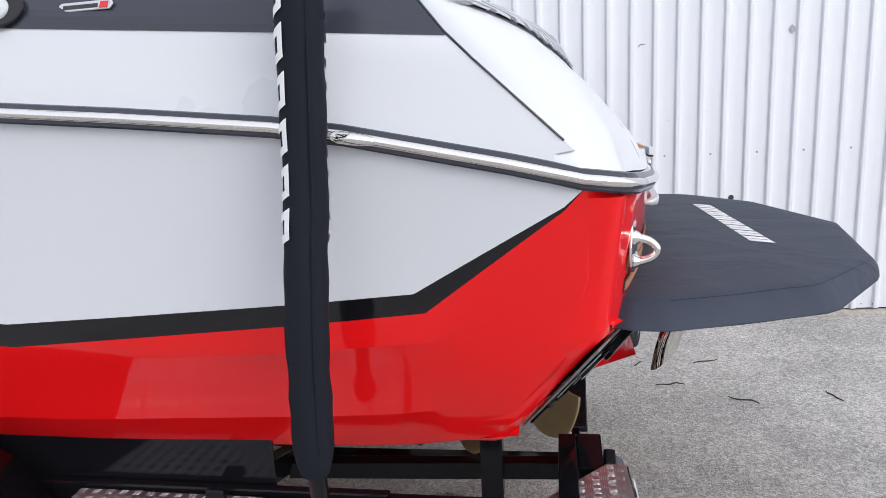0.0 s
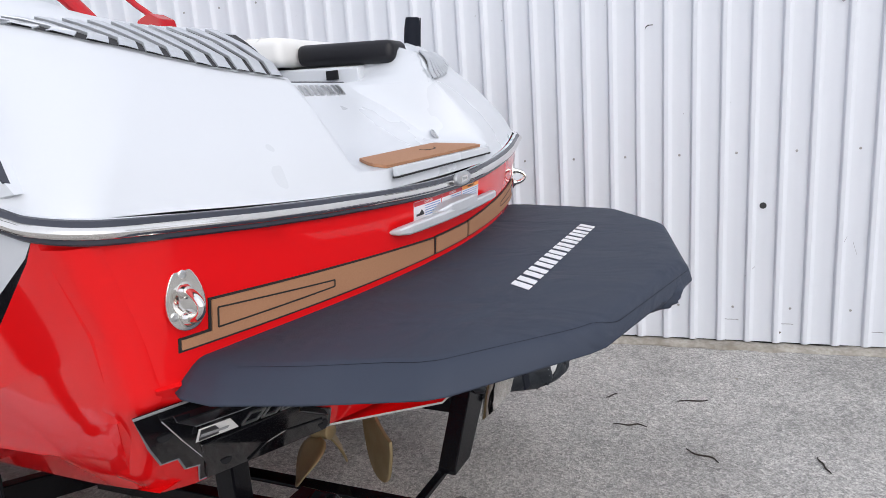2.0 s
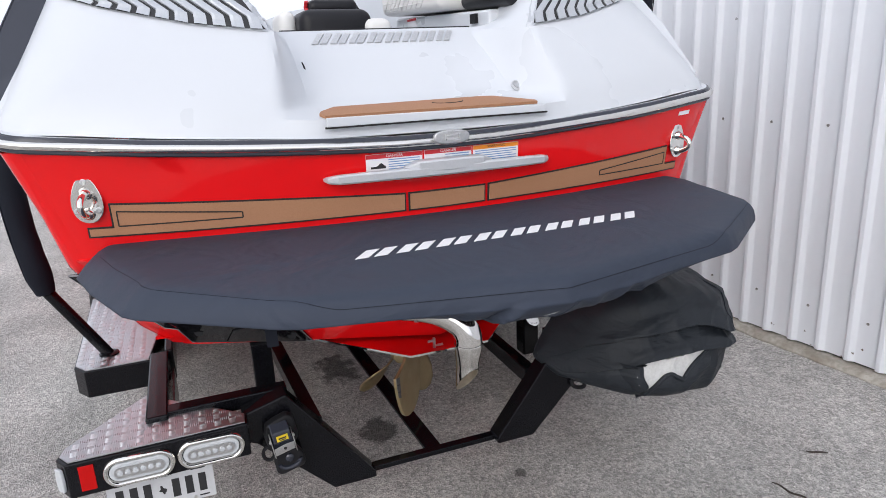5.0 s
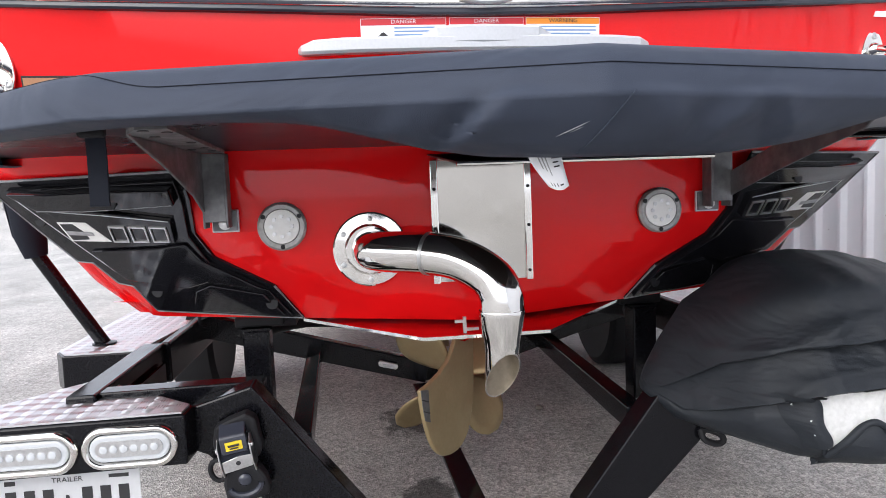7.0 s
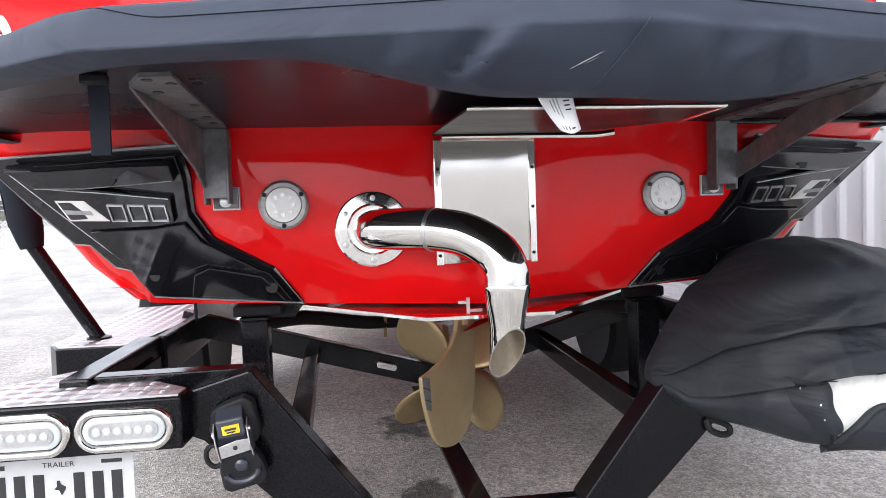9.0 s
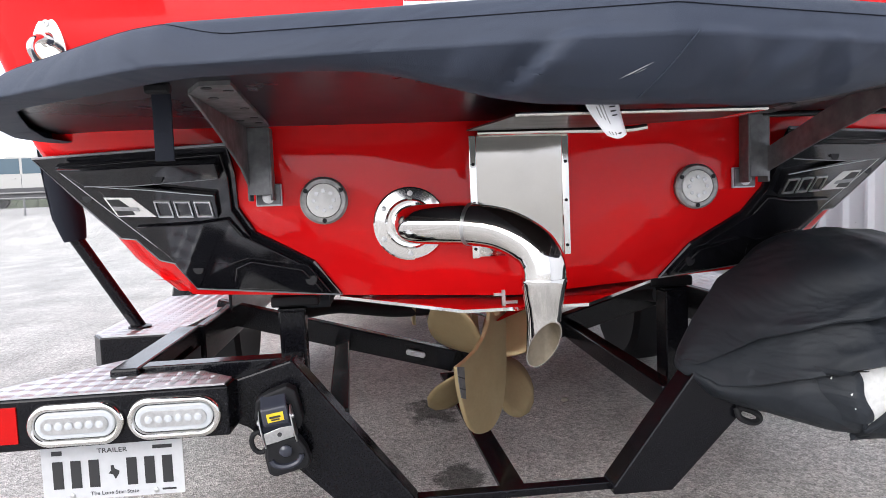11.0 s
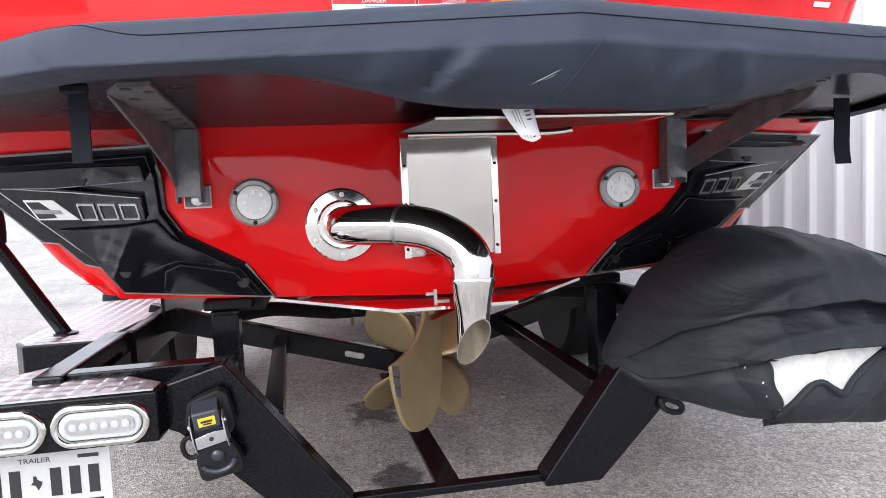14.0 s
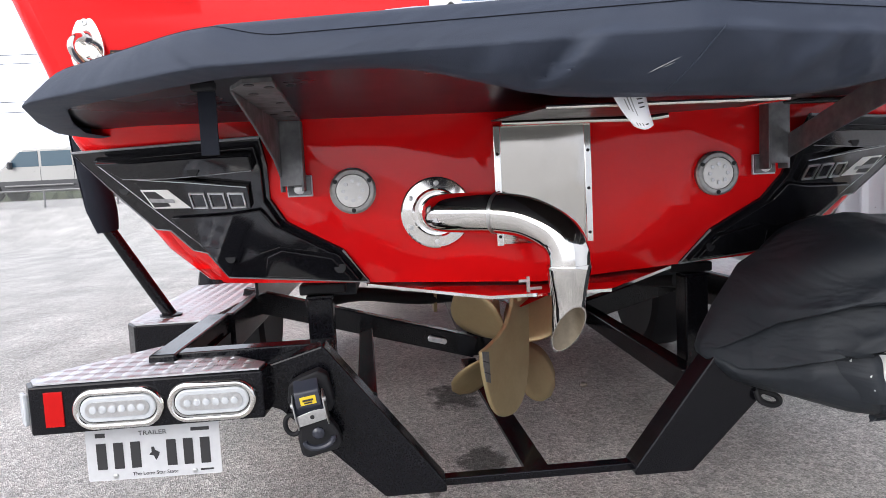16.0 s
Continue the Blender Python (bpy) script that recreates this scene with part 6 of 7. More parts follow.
def build_lamp(parent, y, z, half, mat_lens, m):
    """An oval lamp with a chromed bezel and a row of diodes."""
    def oval(w, h):
        return [(math.copysign(w - h, math.cos(a)) + h * math.cos(a), h * math.sin(a)) for a in (2 * math.pi * (k + 0.5) / 32 for k in range(32))]
    bm = mesh()
    rings = []
    for inset, z in ((0.0, 0.0), (0.0, 0.008), (0.003, 0.0135), (0.008, 0.016), (0.012, 0.0145), (0.015, 0.009), (0.016, 0.004)):
        o = oval(half - inset, 0.046 - inset)
        rings.append([m @ Vector((a, b, z)) for a, b in o + o[:1]])
    skin(bm, rings)
    bmesh.ops.remove_doubles(bm, verts=bm.verts, dist=1e-5)
    bmesh.ops.recalc_face_normals(bm, faces=bm.faces)
    lamp = auto(part("rear_lamp", bm, CHROME, parent, "clear oval rear lamp in a chromed bezel"), 50)
    bm = mesh()
    prism(bm, oval(half - 0.017, 0.029), m, 0.012)
    lens = part("lens", bm, LENS, lamp, bevel=0.004)
    bm = mesh()
    prism(bm, oval(half - 0.030, 0.017), m, 0.0145)
    part("lens_insert", bm, STEEL, lens)
    for k in range(6):
        bm = mesh()
        lathe(bm, ((0.0098, 0.0140), (0.0098, 0.0152), (0.001, 0.0152)), m @ pose((k - 2.5) * 0.0205, 0, 0), 12)
        part("socket", bm, STEEL, lens)
        bm = mesh()
        lathe(bm, ((0.0084, 0.0150), (0.0080, 0.0162), (0.005, 0.0170), (0.0005, 0.0172)), m @ pose((k - 2.5) * 0.0205, 0, 0), 12)
        auto(part("diode", bm, LENS, lens))


def build_lamp_step(s):
    bm = mesh()
    prism(bm, [(x, s * y) for x, y in [(-0.335, 0.937), (-0.075, 1.158), (-0.03, 1.170), (0.015, 1.142), (0.005, 0.645), (-0.06, 0.640)]], Matrix.Translation((0, 0, 0.420)), 0.108)
    step = part("lamp_step", bm, BLACK_PAINT, trailer, "black lamp box with a tread plate top", bevel=0.004)
    tread_plate([(-0.328, 0.940), (-0.078, 1.150), (-0.034, 1.160), (0.008, 1.134), (-0.002, 0.652), (-0.055, 0.648)], 0.5335, step, s)
    right = Vector((-0.010 * s, 1, 0))
    for y in (0.957, 0.757):
        m = basis((0.011 - (1.142 - y) * 0.020, s * y, 0.470), right, (0, 0, 1))
        build_lamp(step, y, 0.47, 0.098, LENS, m)
    m = basis((0.0125, s * 1.092, 0.476), right, (0, 0, 1))
    bm = mesh()
    prism(bm, [(-0.020, -0.039), (0.020, -0.039), (0.020, 0.039), (-0.020, 0.039)], m, 0.004)
    part("reflector", bm, LENS_RED, step, "red rectangular reflector", bevel=0.001)
    m = basis((-0.006, s * 1.158, 0.476), Vector((-0.9, s * 0.75, 0)) * s, (0, 0, 1))
    bm = mesh()
    prism(bm, [(-0.013, -0.036), (0.013, -0.036), (0.017, 0), (0.013, 0.036), (-0.013, 0.036), (-0.017, 0)], m, 0.010)
    part("side_marker", bm, LENS, step, "clear side marker lamp", bevel=0.003)
    if s < 0:
        m = basis((-0.055, -0.915, 0.352), (0.02, 1, 0), (0, 0, 1))
        bm = mesh()
        prism(bm, [(-0.150, -0.074), (0.150, -0.074), (0.152, -0.070), (0.152, 0.074), (0.148, 0.078), (-0.148, 0.078), (-0.152, 0.074), (-0.152, -0.070)], m, 0.002)
        plate = part("number_plate", bm, PLATE_WHITE, trailer, "white number plate with dark bars", bevel=0.0008)
        for k in range(7):
            if k == 3:
                continue
            bm = mesh()
            x = (-0.118 + k * 0.0385) if k < 3 else (-0.118 + k * 0.0385 + 0.004)
            box(bm, x, -0.016, 0.0025, 0.022, 0.062, 0.0012)
            for v in bm.verts:
                v.co = m @ v.co
            part("plate_bar", bm, INK, plate)
        for words, cx, cy, h, wide in (("TRAILER", 0.0, 0.034, 0.0105, 1.15), ("The Lone Star State", 0.0, -0.062, 0.0085, 1.05)):
            part("plate_lettering", lettering(words, h, m @ pose(cx, cy, 0.0026), wide), INK, plate)
        for cx, cy, w, h in ((0.118, -0.062, 0.03, 0.004), (0.108, 0.036, 0.042, 0.008), (-0.118, 0.034, 0.022, 0.010)):
            bm = mesh()
            box(bm, cx, cy, 0.0025, w, h, 0.0012)
            for v in bm.verts:
                v.co = m @ v.co
            part("print_bar", bm, INK, plate)
        bm = mesh()
        prism(bm, [(-0.012, -0.010), (-0.002, -0.013), (0.003, -0.024), (0.010, -0.013), (0.012, -0.006), (0.002, 0.0), (0.0, 0.008), (-0.006, 0.008), (-0.006, -0.004)], m @ pose(0.001, -0.008, 0.002), 0.0012)
        part("plate_mark", bm, INK, plate)
        for x in (-0.09, 0.09):
            bm = mesh()
            lathe(bm, ((0.006, 0.002), (0.006, 0.004), (0.002, 0.005)), m @ pose(x, -0.064, 0), 10)
            part("screw", bm, STEEL, plate)


build_lamp_step(-1)
build_lamp_step(1)


def build_ratchet(s):
    """A retracting strap ratchet hung on the rear arm: housing, steel cheeks, drum and a rubber-covered handle."""
    m = basis((-0.060, s * 0.545, 0.425), (0, 1, -0.16 * s), (0.06, 0.14 * s, 1))

    def local(bm):
        for v in bm.verts:
            v.co = m @ v.co
        return bm

    def side(pts, x, depth):
        bm = mesh()
        prism(bm, pts, m @ Matrix(((0, 0, 1, x), (0, 1, 0, 0), (1, 0, 0, 0), (0, 0, 0, 1))), depth)
        return bm

    bm = mesh()
    prism(bm, [(-0.046, -0.012), (-0.050, 0.030), (-0.038, 0.068), (-0.010, 0.078), (0.034, 0.086), (0.052, 0.070), (0.054, 0.0), (0.040, -0.020)], m, 0.034)
    r = part("ratchet", bm, BLACK_RUBBER, trailer, "black strap ratchet with bright cheeks and a yellow label", bevel=0.006)
    part("hood", side([(0.028, 0.075), (0.060, 0.052), (0.066, 0.018), (0.056, 0.006), (0.028, 0.010)], -0.028, 0.058), GREY, r, "dark grey plastic hood", bevel=0.004)
    bm = mesh()
    prism(bm, [(-0.016, 0.022), (0.020, 0.022), (0.020, 0.041), (-0.016, 0.041)], m @ pose(0, 0, 0.0655, -4, 0, 0), 0.0014)
    label = part("label", bm, YELLOW, r)
    bm = mesh()
    box(bm, 0.002, 0.033, 0.0672, 0.024, 0.0045, 0.001)
    box(bm, 0.002, 0.027, 0.0675, 0.018, 0.003, 0.001)
    part("label_print", local(bm), INK, label)
    for x in (-0.036, 0.033):
        part("cheek", side([(0.022, 0.040), (0.046, 0.046), (0.066, 0.030), (0.070, -0.004), (0.060, -0.036), (0.030, -0.040), (0.022, 0.0)], x, 0.003), STEEL, r, bevel=0.0008)
        bm = mesh()
        lathe(bm, ((0.006, 0), (0.006, 0.004), (0.002, 0.005)), m @ pose(x + (0.003 if x > 0 else 0), 0.024, 0.055, 0, 90 if x > 0 else -90, 0), 10)
        part("rivet", bm, STEEL, r)
    bm = mesh()
    prism(bm, [(-0.032, -0.028), (0.032, -0.022), (0.032, 0.004), (0.010, 0.006), (-0.032, -0.002)], m @ pose(0, 0, 0.058), 0.004)
    plate = part("catch_plate", bm, STEEL, r, bevel=0.001)
    bm = mesh()
    lathe(bm, ((0.005, 0.0), (0.005, 0.001), (0.001, 0.001)), m @ pose(0.002, -0.010, 0.062), 12)
    part("plate_hole", bm, INK, plate)
    bm = mesh()
    tube(bm, [m @ Vector((x, 0.004, 0.040)) for x in (-0.033, -0.015, 0.015, 0.033)], 0.022, 16)
    auto(part("drum", bm, SLEEVE, r, "wound black webbing"))
    bm = mesh()
    prism(bm, [(-0.034, -0.024), (0.036, -0.024), (0.050, -0.058), (0.054, -0.092), (0.044, -0.104), (-0.030, -0.110), (-0.044, -0.100), (-0.044, -0.060)], m @ pose(0, 0, 0.020), 0.034)
    h = part("handle", bm, BLACK_RUBBER, r, "ribbed black rubber handle", bevel=0.009)
    bm = mesh()
    tube(bm, [m @ Vector((0.004 + 0.034 * math.cos(a), -0.066 + 0.022 * math.sin(a), 0.056)) for a in (math.pi * (1 + k / 14) for k in range(15))], 0.007, 8)
    part("grip_rib", bm, GREY, h)
    bm = mesh()
    lathe(bm, ((0.014, 0.05), (0.014, 0.060), (0.010, 0.064), (0.003, 0.065)), m @ pose(0.006, -0.052, 0), 18)
    auto(part("release_knob", bm, GREY, h))
    bm = mesh()
    tube(bm, [m @ Vector((-0.052 + 0.017 * math.cos(a), -0.030 + 0.024 * math.sin(a), 0.028)) for a in (2 * math.pi * k / 18 for k in range(19))], 0.0058, 8)
    part("hook", bm, BLACK_RUBBER, r)


build_ratchet(-1)


def build_guide_pole(s):
    pole = thing("guide_pole", "black trailer guide pole in a padded fabric sleeve", "guide pole", "guide poles", at=(-0.768, s * 1.084, 0.536))
    a, e = Vector((-0.768, s * 1.084, 0.536)), Vector((-0.715, s * 1.240, 0.84))
    bm = mesh()
    tube(bm, [a, e, e + Vector((0.006, s * 0.02, 0.10))], 0.021, 14)
    lathe(bm, ((0.036, 0), (0.036, 0.006), (0.024, 0.010)), Matrix.Translation(a), 16)
    auto(part("pole", bm, BLACK_PAINT, pole))
    bm = mesh()
    top = Vector((-0.628, s * 1.285, 2.02))
    low = e + Vector((0.0, s * 0.0, -0.01))
    path, rad = [], []
    for i in range(40):
        f = i / 39
        p = low.lerp(top, f) + Vector((0, s * 0.02 * math.sin(math.pi * min(1, f * 2)), 0))
        w = 0.043 + 0.003 * noise.noise(Vector((f * 19, s * 3, 0.5))) - 0.012 * max(0, 1 - f * 18) - 0.006 * max(0, (f - 0.96) * 25)
        path.append(p)
        rad.append(w)
    tube(bm, path, rad, 20)
    for v in bm.verts:
        v.co.x += 0.004 * noise.noise(v.co * 11)
    sleeve = auto(part("sleeve", bm, SLEEVE, pole, "padded black fabric sleeve"), 60)
    bm = mesh()
    seam = [p + Vector((0.026, s * 0.037, 0)) for p in path[2:]]
    tube(bm, seam, 0.0025, 5)
    part("sleeve_seam", bm, SLEEVE, sleeve)
    # white printed shapes running up the sleeve, wrapped round it
    axis = (top - low).normalized()
    for a0, a1 in (((-170, -112), (24, 74)) if s < 0 else ()):
        for c in range(8):
            for x0, x1, h0, h1 in ((0.0, 0.016, 0.0, 1.0), (0.044, 0.060, 0.0, 1.0), (0.016, 0.044, 0.70, 1.0)):
                bm = mesh()
                rows = []
                for k in range(9):
                    py = h0 + (h1 - h0) * k / 8
                    th = radians(a0 + (a1 - a0) * py)
                    row = []
                    for x in (x0, (x0 + x1) / 2, x1):
                        along = 0.50 + c * 0.083 + x + 0.022 * py
                        f = along / 1.18
                        mid = low + axis * along + Vector((0, s * 0.02 * math.sin(math.pi * min(1, f * 2)), 0))
                        row.append(mid + Vector((math.cos(th), math.sin(th), 0)) * (0.0455 + 0.003 * noise.noise(Vector((f * 19, s * 3, 0.5)))))
                    rows.append(row)
                skin(bm, rows)
                bmesh.ops.recalc_face_normals(bm, faces=bm.faces)
                part("sleeve_emblem", bm, LETTER, sleeve, smooth=True)


build_guide_pole(-1)
build_guide_pole(1)


# ---- folded cover on the trailer ----
def build_folded_cover():
    bag = thing("folded_boat_cover", "bundled black canvas boat cover with white lining on trailer", "boat cover", at=(-0.05, 0.82, 0.30))
    # each cross-section runs from the back over the top, down two lapped folds and under
    reach = ((0.425, -0.10), (0.447, -0.060), (0.50, 0.020), (0.58, 0.120), (0.67, 0.190), (0.80, 0.220), (1.0, 0.210), (1.08, 0.170), (1.125, 0.075), (1.145, -0.02))
    back = ((0.425, -0.135), (0.46, -0.13), (0.50, -0.14), (0.56, -0.17), (0.65, -0.24), (0.80, -0.30), (1.0, -0.32), (1.145, -0.15))
    crown = ((0.425, 0.500), (0.440, 0.545), (0.460, 0.600), (0.515, 0.690), (0.60, 0.762), (0.67, 0.797), (0.76, 0.808), (0.87, 0.798), (1.0, 0.770), (1.08, 0.742), (1.120, 0.680), (1.145, 0.575))
    under = ((0.425, 0.462), (0.447, 0.440), (0.488, 0.402), (0.546, 0.384), (0.616, 0.372), (0.681, 0.362), (0.84, 0.345), (1.0, 0.325), (1.08, 0.360), (1.125, 0.430), (1.145, 0.500))
    upper = ((0.425, 0.484), (0.445, 0.494), (0.467, 0.516), (0.522, 0.578), (0.58, 0.606), (0.63, 0.628), (0.682, 0.637), (0.804, 0.653), (0.86, 0.655), (0.93, 0.634), (1.024, 0.590), (1.145, 0.555))
    lower = ((0.425, 0.474), (0.445, 0.470), (0.474, 0.451), (0.544, 0.480), (0.608, 0.509), (0.67, 0.533), (0.798, 0.552), (0.916, 0.546), (1.02, 0.530), (1.145, 0.520))

    def section(y):
        xa, xf, zt, zb = interp(y, reach), interp(y, back), interp(y, crown), interp(y, under)
        z1 = interp(y, upper) + 0.003 * noise.noise(Vector((y * 13, 1.1, 0)))
        z2 = interp(y, lower) + 0.003 * noise.noise(Vector((y * 15, 7.1, 0)))
        k = min(1.0, max(0.12, (y - 0.42) / 0.10), max(0.05, (1.15 - y) / 0.06))
        lap1, lap2 = 0.036 * k, 0.030 * k
        top = Vector((xf * 0.40 + xa * 0.60 - 0.055 * k, 0, zt))
        pts = [Vector((xf + 0.04 * k, 0, zb + 0.03 * k)), Vector((xf, 0, (zb + zt) / 2)), Vector((xf + 0.06 * k, 0, zt - 0.05 * k))]
        pts = [tuple(p) for p in smooth_path(pts + [top], 6)]
        # upper cloth: from the crown out to the first lap's edge
        shoulder = [(top.x, top.z), (xa - 0.045 * k, zt - 0.28 * (zt - z1)), (xa + 0.002, zt - 0.68 * (zt - z1)), (xa + lap1 * 0.85, z1 + 0.006), (xa + lap1, z1)]
        pts += [(p.x, 0, p.y) for p in smooth_path([(u, v, 0) for u, v in shoulder], 8)[1:]]
        pts += [(xa + lap1 * 0.80, 0, z1 - 0.005), (xa + 0.2 * lap1, 0, z1 + 0.006), (xa - 0.022 * k, 0, z1 + 0.010)]
        front = [(xa - 0.022 * k, z1 - 0.004), (xa + 0.002 * k, z1 - 0.45 * (z1 - z2)), (xa + lap2 * 0.8, z2 + 0.012 * k), (xa + lap2, z2)]
        pts += [(p.x, 0, p.y) for p in smooth_path([(u, v, 0) for u, v in front], 6)]
        pts += [(xa + lap2 * 0.75, 0, z2 - 0.005), (xa, 0, z2 + 0.004), (xa - 0.022 * k, 0, z2 + 0.006)]
        belly = [(xa - 0.022 * k, z2 - 0.006 * k), (xa - 0.010 * k, z2 - 0.45 * (z2 - zb)), (xa - 0.045 * k, zb + 0.018 * k), (xa - 0.12 * k, zb), ((xa + xf) / 2, zb + 0.004)]
        pts += [(p.x, 0, p.y) for p in smooth_path([(u, v, 0) for u, v in belly], 6)]
        return [Vector((x, y, z)) for x, _, z in pts]

    bm = mesh()
    rows = []
    nv = 110
    for j in range(nv + 1):
        y = 0.425 + 0.72 * j / nv
        row = []
        for p in section(y):
            pull = 1 - min(1.0, 2.4 * abs(noise.noise(Vector((p.y * 4.5 + p.z * 2.5, p.z * 3.0 - p.y * 2.2, 1.3)))))
            crinkle = 1 - min(1.0, 2.4 * abs(noise.noise(Vector((p.y * 13.0 - p.z * 9.0, p.z * 12.0 + p.y * 4.0, 4.3)))))
            end = max(0.0, min(1.0, (p.y - 0.96) / 0.14))
            tuck = 1 - min(1.0, 5.0 * abs(noise.noise(Vector((p.y * 2.2 + p.z * 5.0, p.z * 7.5 - p.y * 3.0, 9.1)))))
            w = 0.011 * noise.noise(p * 4.2) + 0.009 * pull ** 2 + (0.003 + 0.012 * end) * crinkle ** 2 + 0.008 * tuck ** 2
            row.append(p + Vector((w, 0.010 * end * noise.noise(p * 14), w * 0.5)))
        rows.append(row)
    vs = skin(bm, rows, closed=True)
    bm.faces.new(vs[0])
    bm.faces.new(vs[-1][::-1])
    bmesh.ops.recalc_face_normals(bm, faces=bm.faces)
    tree = BVHTree.FromBMesh(bm)
    auto(part("canvas_body", bm, CANVAS, bag, "black canvas lying in two laps"), 62)
    # a sewn seam and a patch near the blunt end
    bm = mesh()
    seam = [tree.ray_cast(Vector((1.0, 1.035 + 0.012 * math.sin(k * 0.8), 0.735 - 0.012 * k)), Vector((-1, 0, 0)))[0] for k in range(12)]
    tube(bm, [q + Vector((0.001, 0, 0)) for q in seam if q], 0.0022, 6)
    part("seam", bm, SLEEVE, bag)
    # the open end: white lining framed by thin black hems, a collar of cloth below
    def on_bag(y, z, lift):
        hit = tree.ray_cast(Vector((1.0, y, z)), Vector((-1, 0, 0)))[0]
        return (hit if hit else Vector((0.12, y, z))) + Vector((lift, 0, 0))

    edge_low = ((0.670, 0.520), (0.682, 0.458), (0.708, 0.386), (0.732, 0.430), (0.760, 0.464), (0.784, 0.474), (0.812, 0.456), (0.838, 0.444), (0.866, 0.470), (0.900, 0.500), (0.955, 0.528))
    edge_top = lambda y: interp(y, lower) - 0.006
    bm = mesh()
    rows = []
    for j in range(33):
        y = 0.670 + 0.285 * j / 32
        lo, hi = interp(y, edge_low), edge_top(y)
        rows.append([on_bag(y, lo + (hi - lo) * k / 8, 0.005 + 0.005 * noise.noise(Vector((y * 30, k * 0.8, 2)))) for k in range(9)])
    skin(bm, rows)
    bmesh.ops.recalc_face_normals(bm, faces=bm.faces)
    part("white_lining", bm, LINING, bag, "white fleecy lining", smooth=True)
    wave = [(y, z - 0.004) for y, z in edge_low[2:]]
    hems = (([on_bag(y, z, 0.006) for y, z in edge_low[:3]], 0.006), ([on_bag(y, z, 0.010) for y, z in wave], 0.008))
    for pts, r in hems:
        bm = mesh()
        P = smooth_path(pts, 5)
        tube(bm, P, [r * (1 + 0.25 * noise.noise(q * 20)) for q in P], 10)
        part("hem", bm, CANVAS, bag, smooth=True)
    bm = mesh()
    rows = []
    for j in range(41):
        f = j / 40
        y = 0.708 + 0.264 * f
        top_z = interp(y, edge_low) - 0.006
        bottom = 0.345 + 0.10 * max(0.0, f - 0.55) / 0.45
        rows.append([on_bag(y, bottom + (top_z - bottom) * k / 6, 0.003 + 0.020 * math.sin(math.pi * k / 6) * math.sin(math.pi * f) ** 0.5 + 0.006 * noise.noise(Vector((y * 14, k * 0.6, 5)))) for k in range(7)])
    skin(bm, rows)
    bmesh.ops.recalc_face_normals(bm, faces=bm.faces)
    part("collar", bm, CANVAS, bag, "black padded collar", smooth=True)
    bm = mesh()
    rows = []
    for j in range(17):
        f = j / 16
        z = 0.530 - 0.120 * f
        y1 = 0.672 + 0.032 * f + 0.005 * math.sin(f * 9)
        rows.append([on_bag(y1 - 0.075 * (1 - 0.35 * f) + 0.075 * (1 - 0.35 * f) * k / 6, z, 0.004 + 0.018 * math.sin(math.pi * k / 7)) for k in range(7)])
    skin(bm, rows)
    bmesh.ops.recalc_face_normals(bm, faces=bm.faces)
    flap_tree = BVHTree.FromBMesh(bm)
    flap = part("flap", bm, CANVAS, bag, "black cloth flap with pale scuffs", smooth=True)
    rng = random.Random(5)
    for y, z, r in ((0.634, 0.502, 0.0032), (0.657, 0.474, 0.003), (0.664, 0.443, 0.002)):
        hit = flap_tree.ray_cast(Vector((1.0, y, z)), Vector((-1, 0, 0)))[0] or tree.ray_cast(Vector((1.0, y, z)), Vector((-1, 0, 0)))[0]
        if hit:
            bm = mesh()
            ring = [bm.verts.new(hit + Vector((0.0012, r * (0.6 + 0.8 * rng.random()) * math.cos(k * 0.785), r * (0.6 + 0.8 * rng.random()) * math.sin(k * 0.785)))) for k in range(8)]
            bm.faces.new(ring)
            part("scuff", bm, LINING, flap, "pale scuff")
    bm = mesh()
    tube(bm, smooth_path([(-0.06, 0.550, 0.372), (-0.05, 0.553, 0.352), (-0.05, 0.582, 0.338), (-0.05, 0.602, 0.341), (-0.055, 0.601, 0.356), (-0.06, 0.572, 0.370), (-0.06, 0.551, 0.373)], 4), 0.008, 8)
    part("carry_loop", bm, BLACK_RUBBER, trailer)


build_folded_cover()


# ---- yard clutter and distance ----
def build_twig(x, y, length, turn, seed):
    bm = mesh()
    pts = []
    for k in range(12):
        f = k / 11 - 0.5
        px, py = f * length, 0.22 * length * noise.noise(Vector((f * 2.2, seed, 0)))
        c, s = math.cos(turn), math.sin(turn)
        X, Y = x + px * c - py * s, y + px * s + py * c
        pts.append((X, Y, ground_z(X, Y) + 0.004))
    tube(bm, pts, [0.0022 + 0.0016 * math.sin(math.pi * k / 11) for k in range(12)], 6)
    tagged(part("dry_twig", bm, WOODISH, None), "thin dark curled twig lying on the asphalt", "twig", "twigs on the yard")


for x, y, ln, tn, sd in ((0.44, 1.17, 0.16, 0.1, 1.0), (0.70, 1.50, 0.15, 0.3, 2.0), (0.30, 1.46, 0.08, 0.9, 3.0), (1.25, 1.05, 0.13, 1.9, 4.0), (0.78, 0.98, 0.16, -0.5, 5.0)):
    build_twig(x, y, ln, tn, sd)


def build_pebble(x, y, r, seed):
    bm = mesh()
    bmesh.ops.create_icosphere(bm, subdivisions=2, radius=r)
    for v in bm.verts:
        v.co *= 1 + 0.35 * noise.noise(v.co * 40 + Vector((seed, 0, 0)))
        v.co = Vector((v.co.x, v.co.y, v.co.z * 0.6)) + Vector((x, y, ground_z(x, y) + r * 0.45))
    tagged(part("pebble", bm, CONCRETE, None, smooth=True), "small pale stone on the asphalt", "stone", "loose stones")


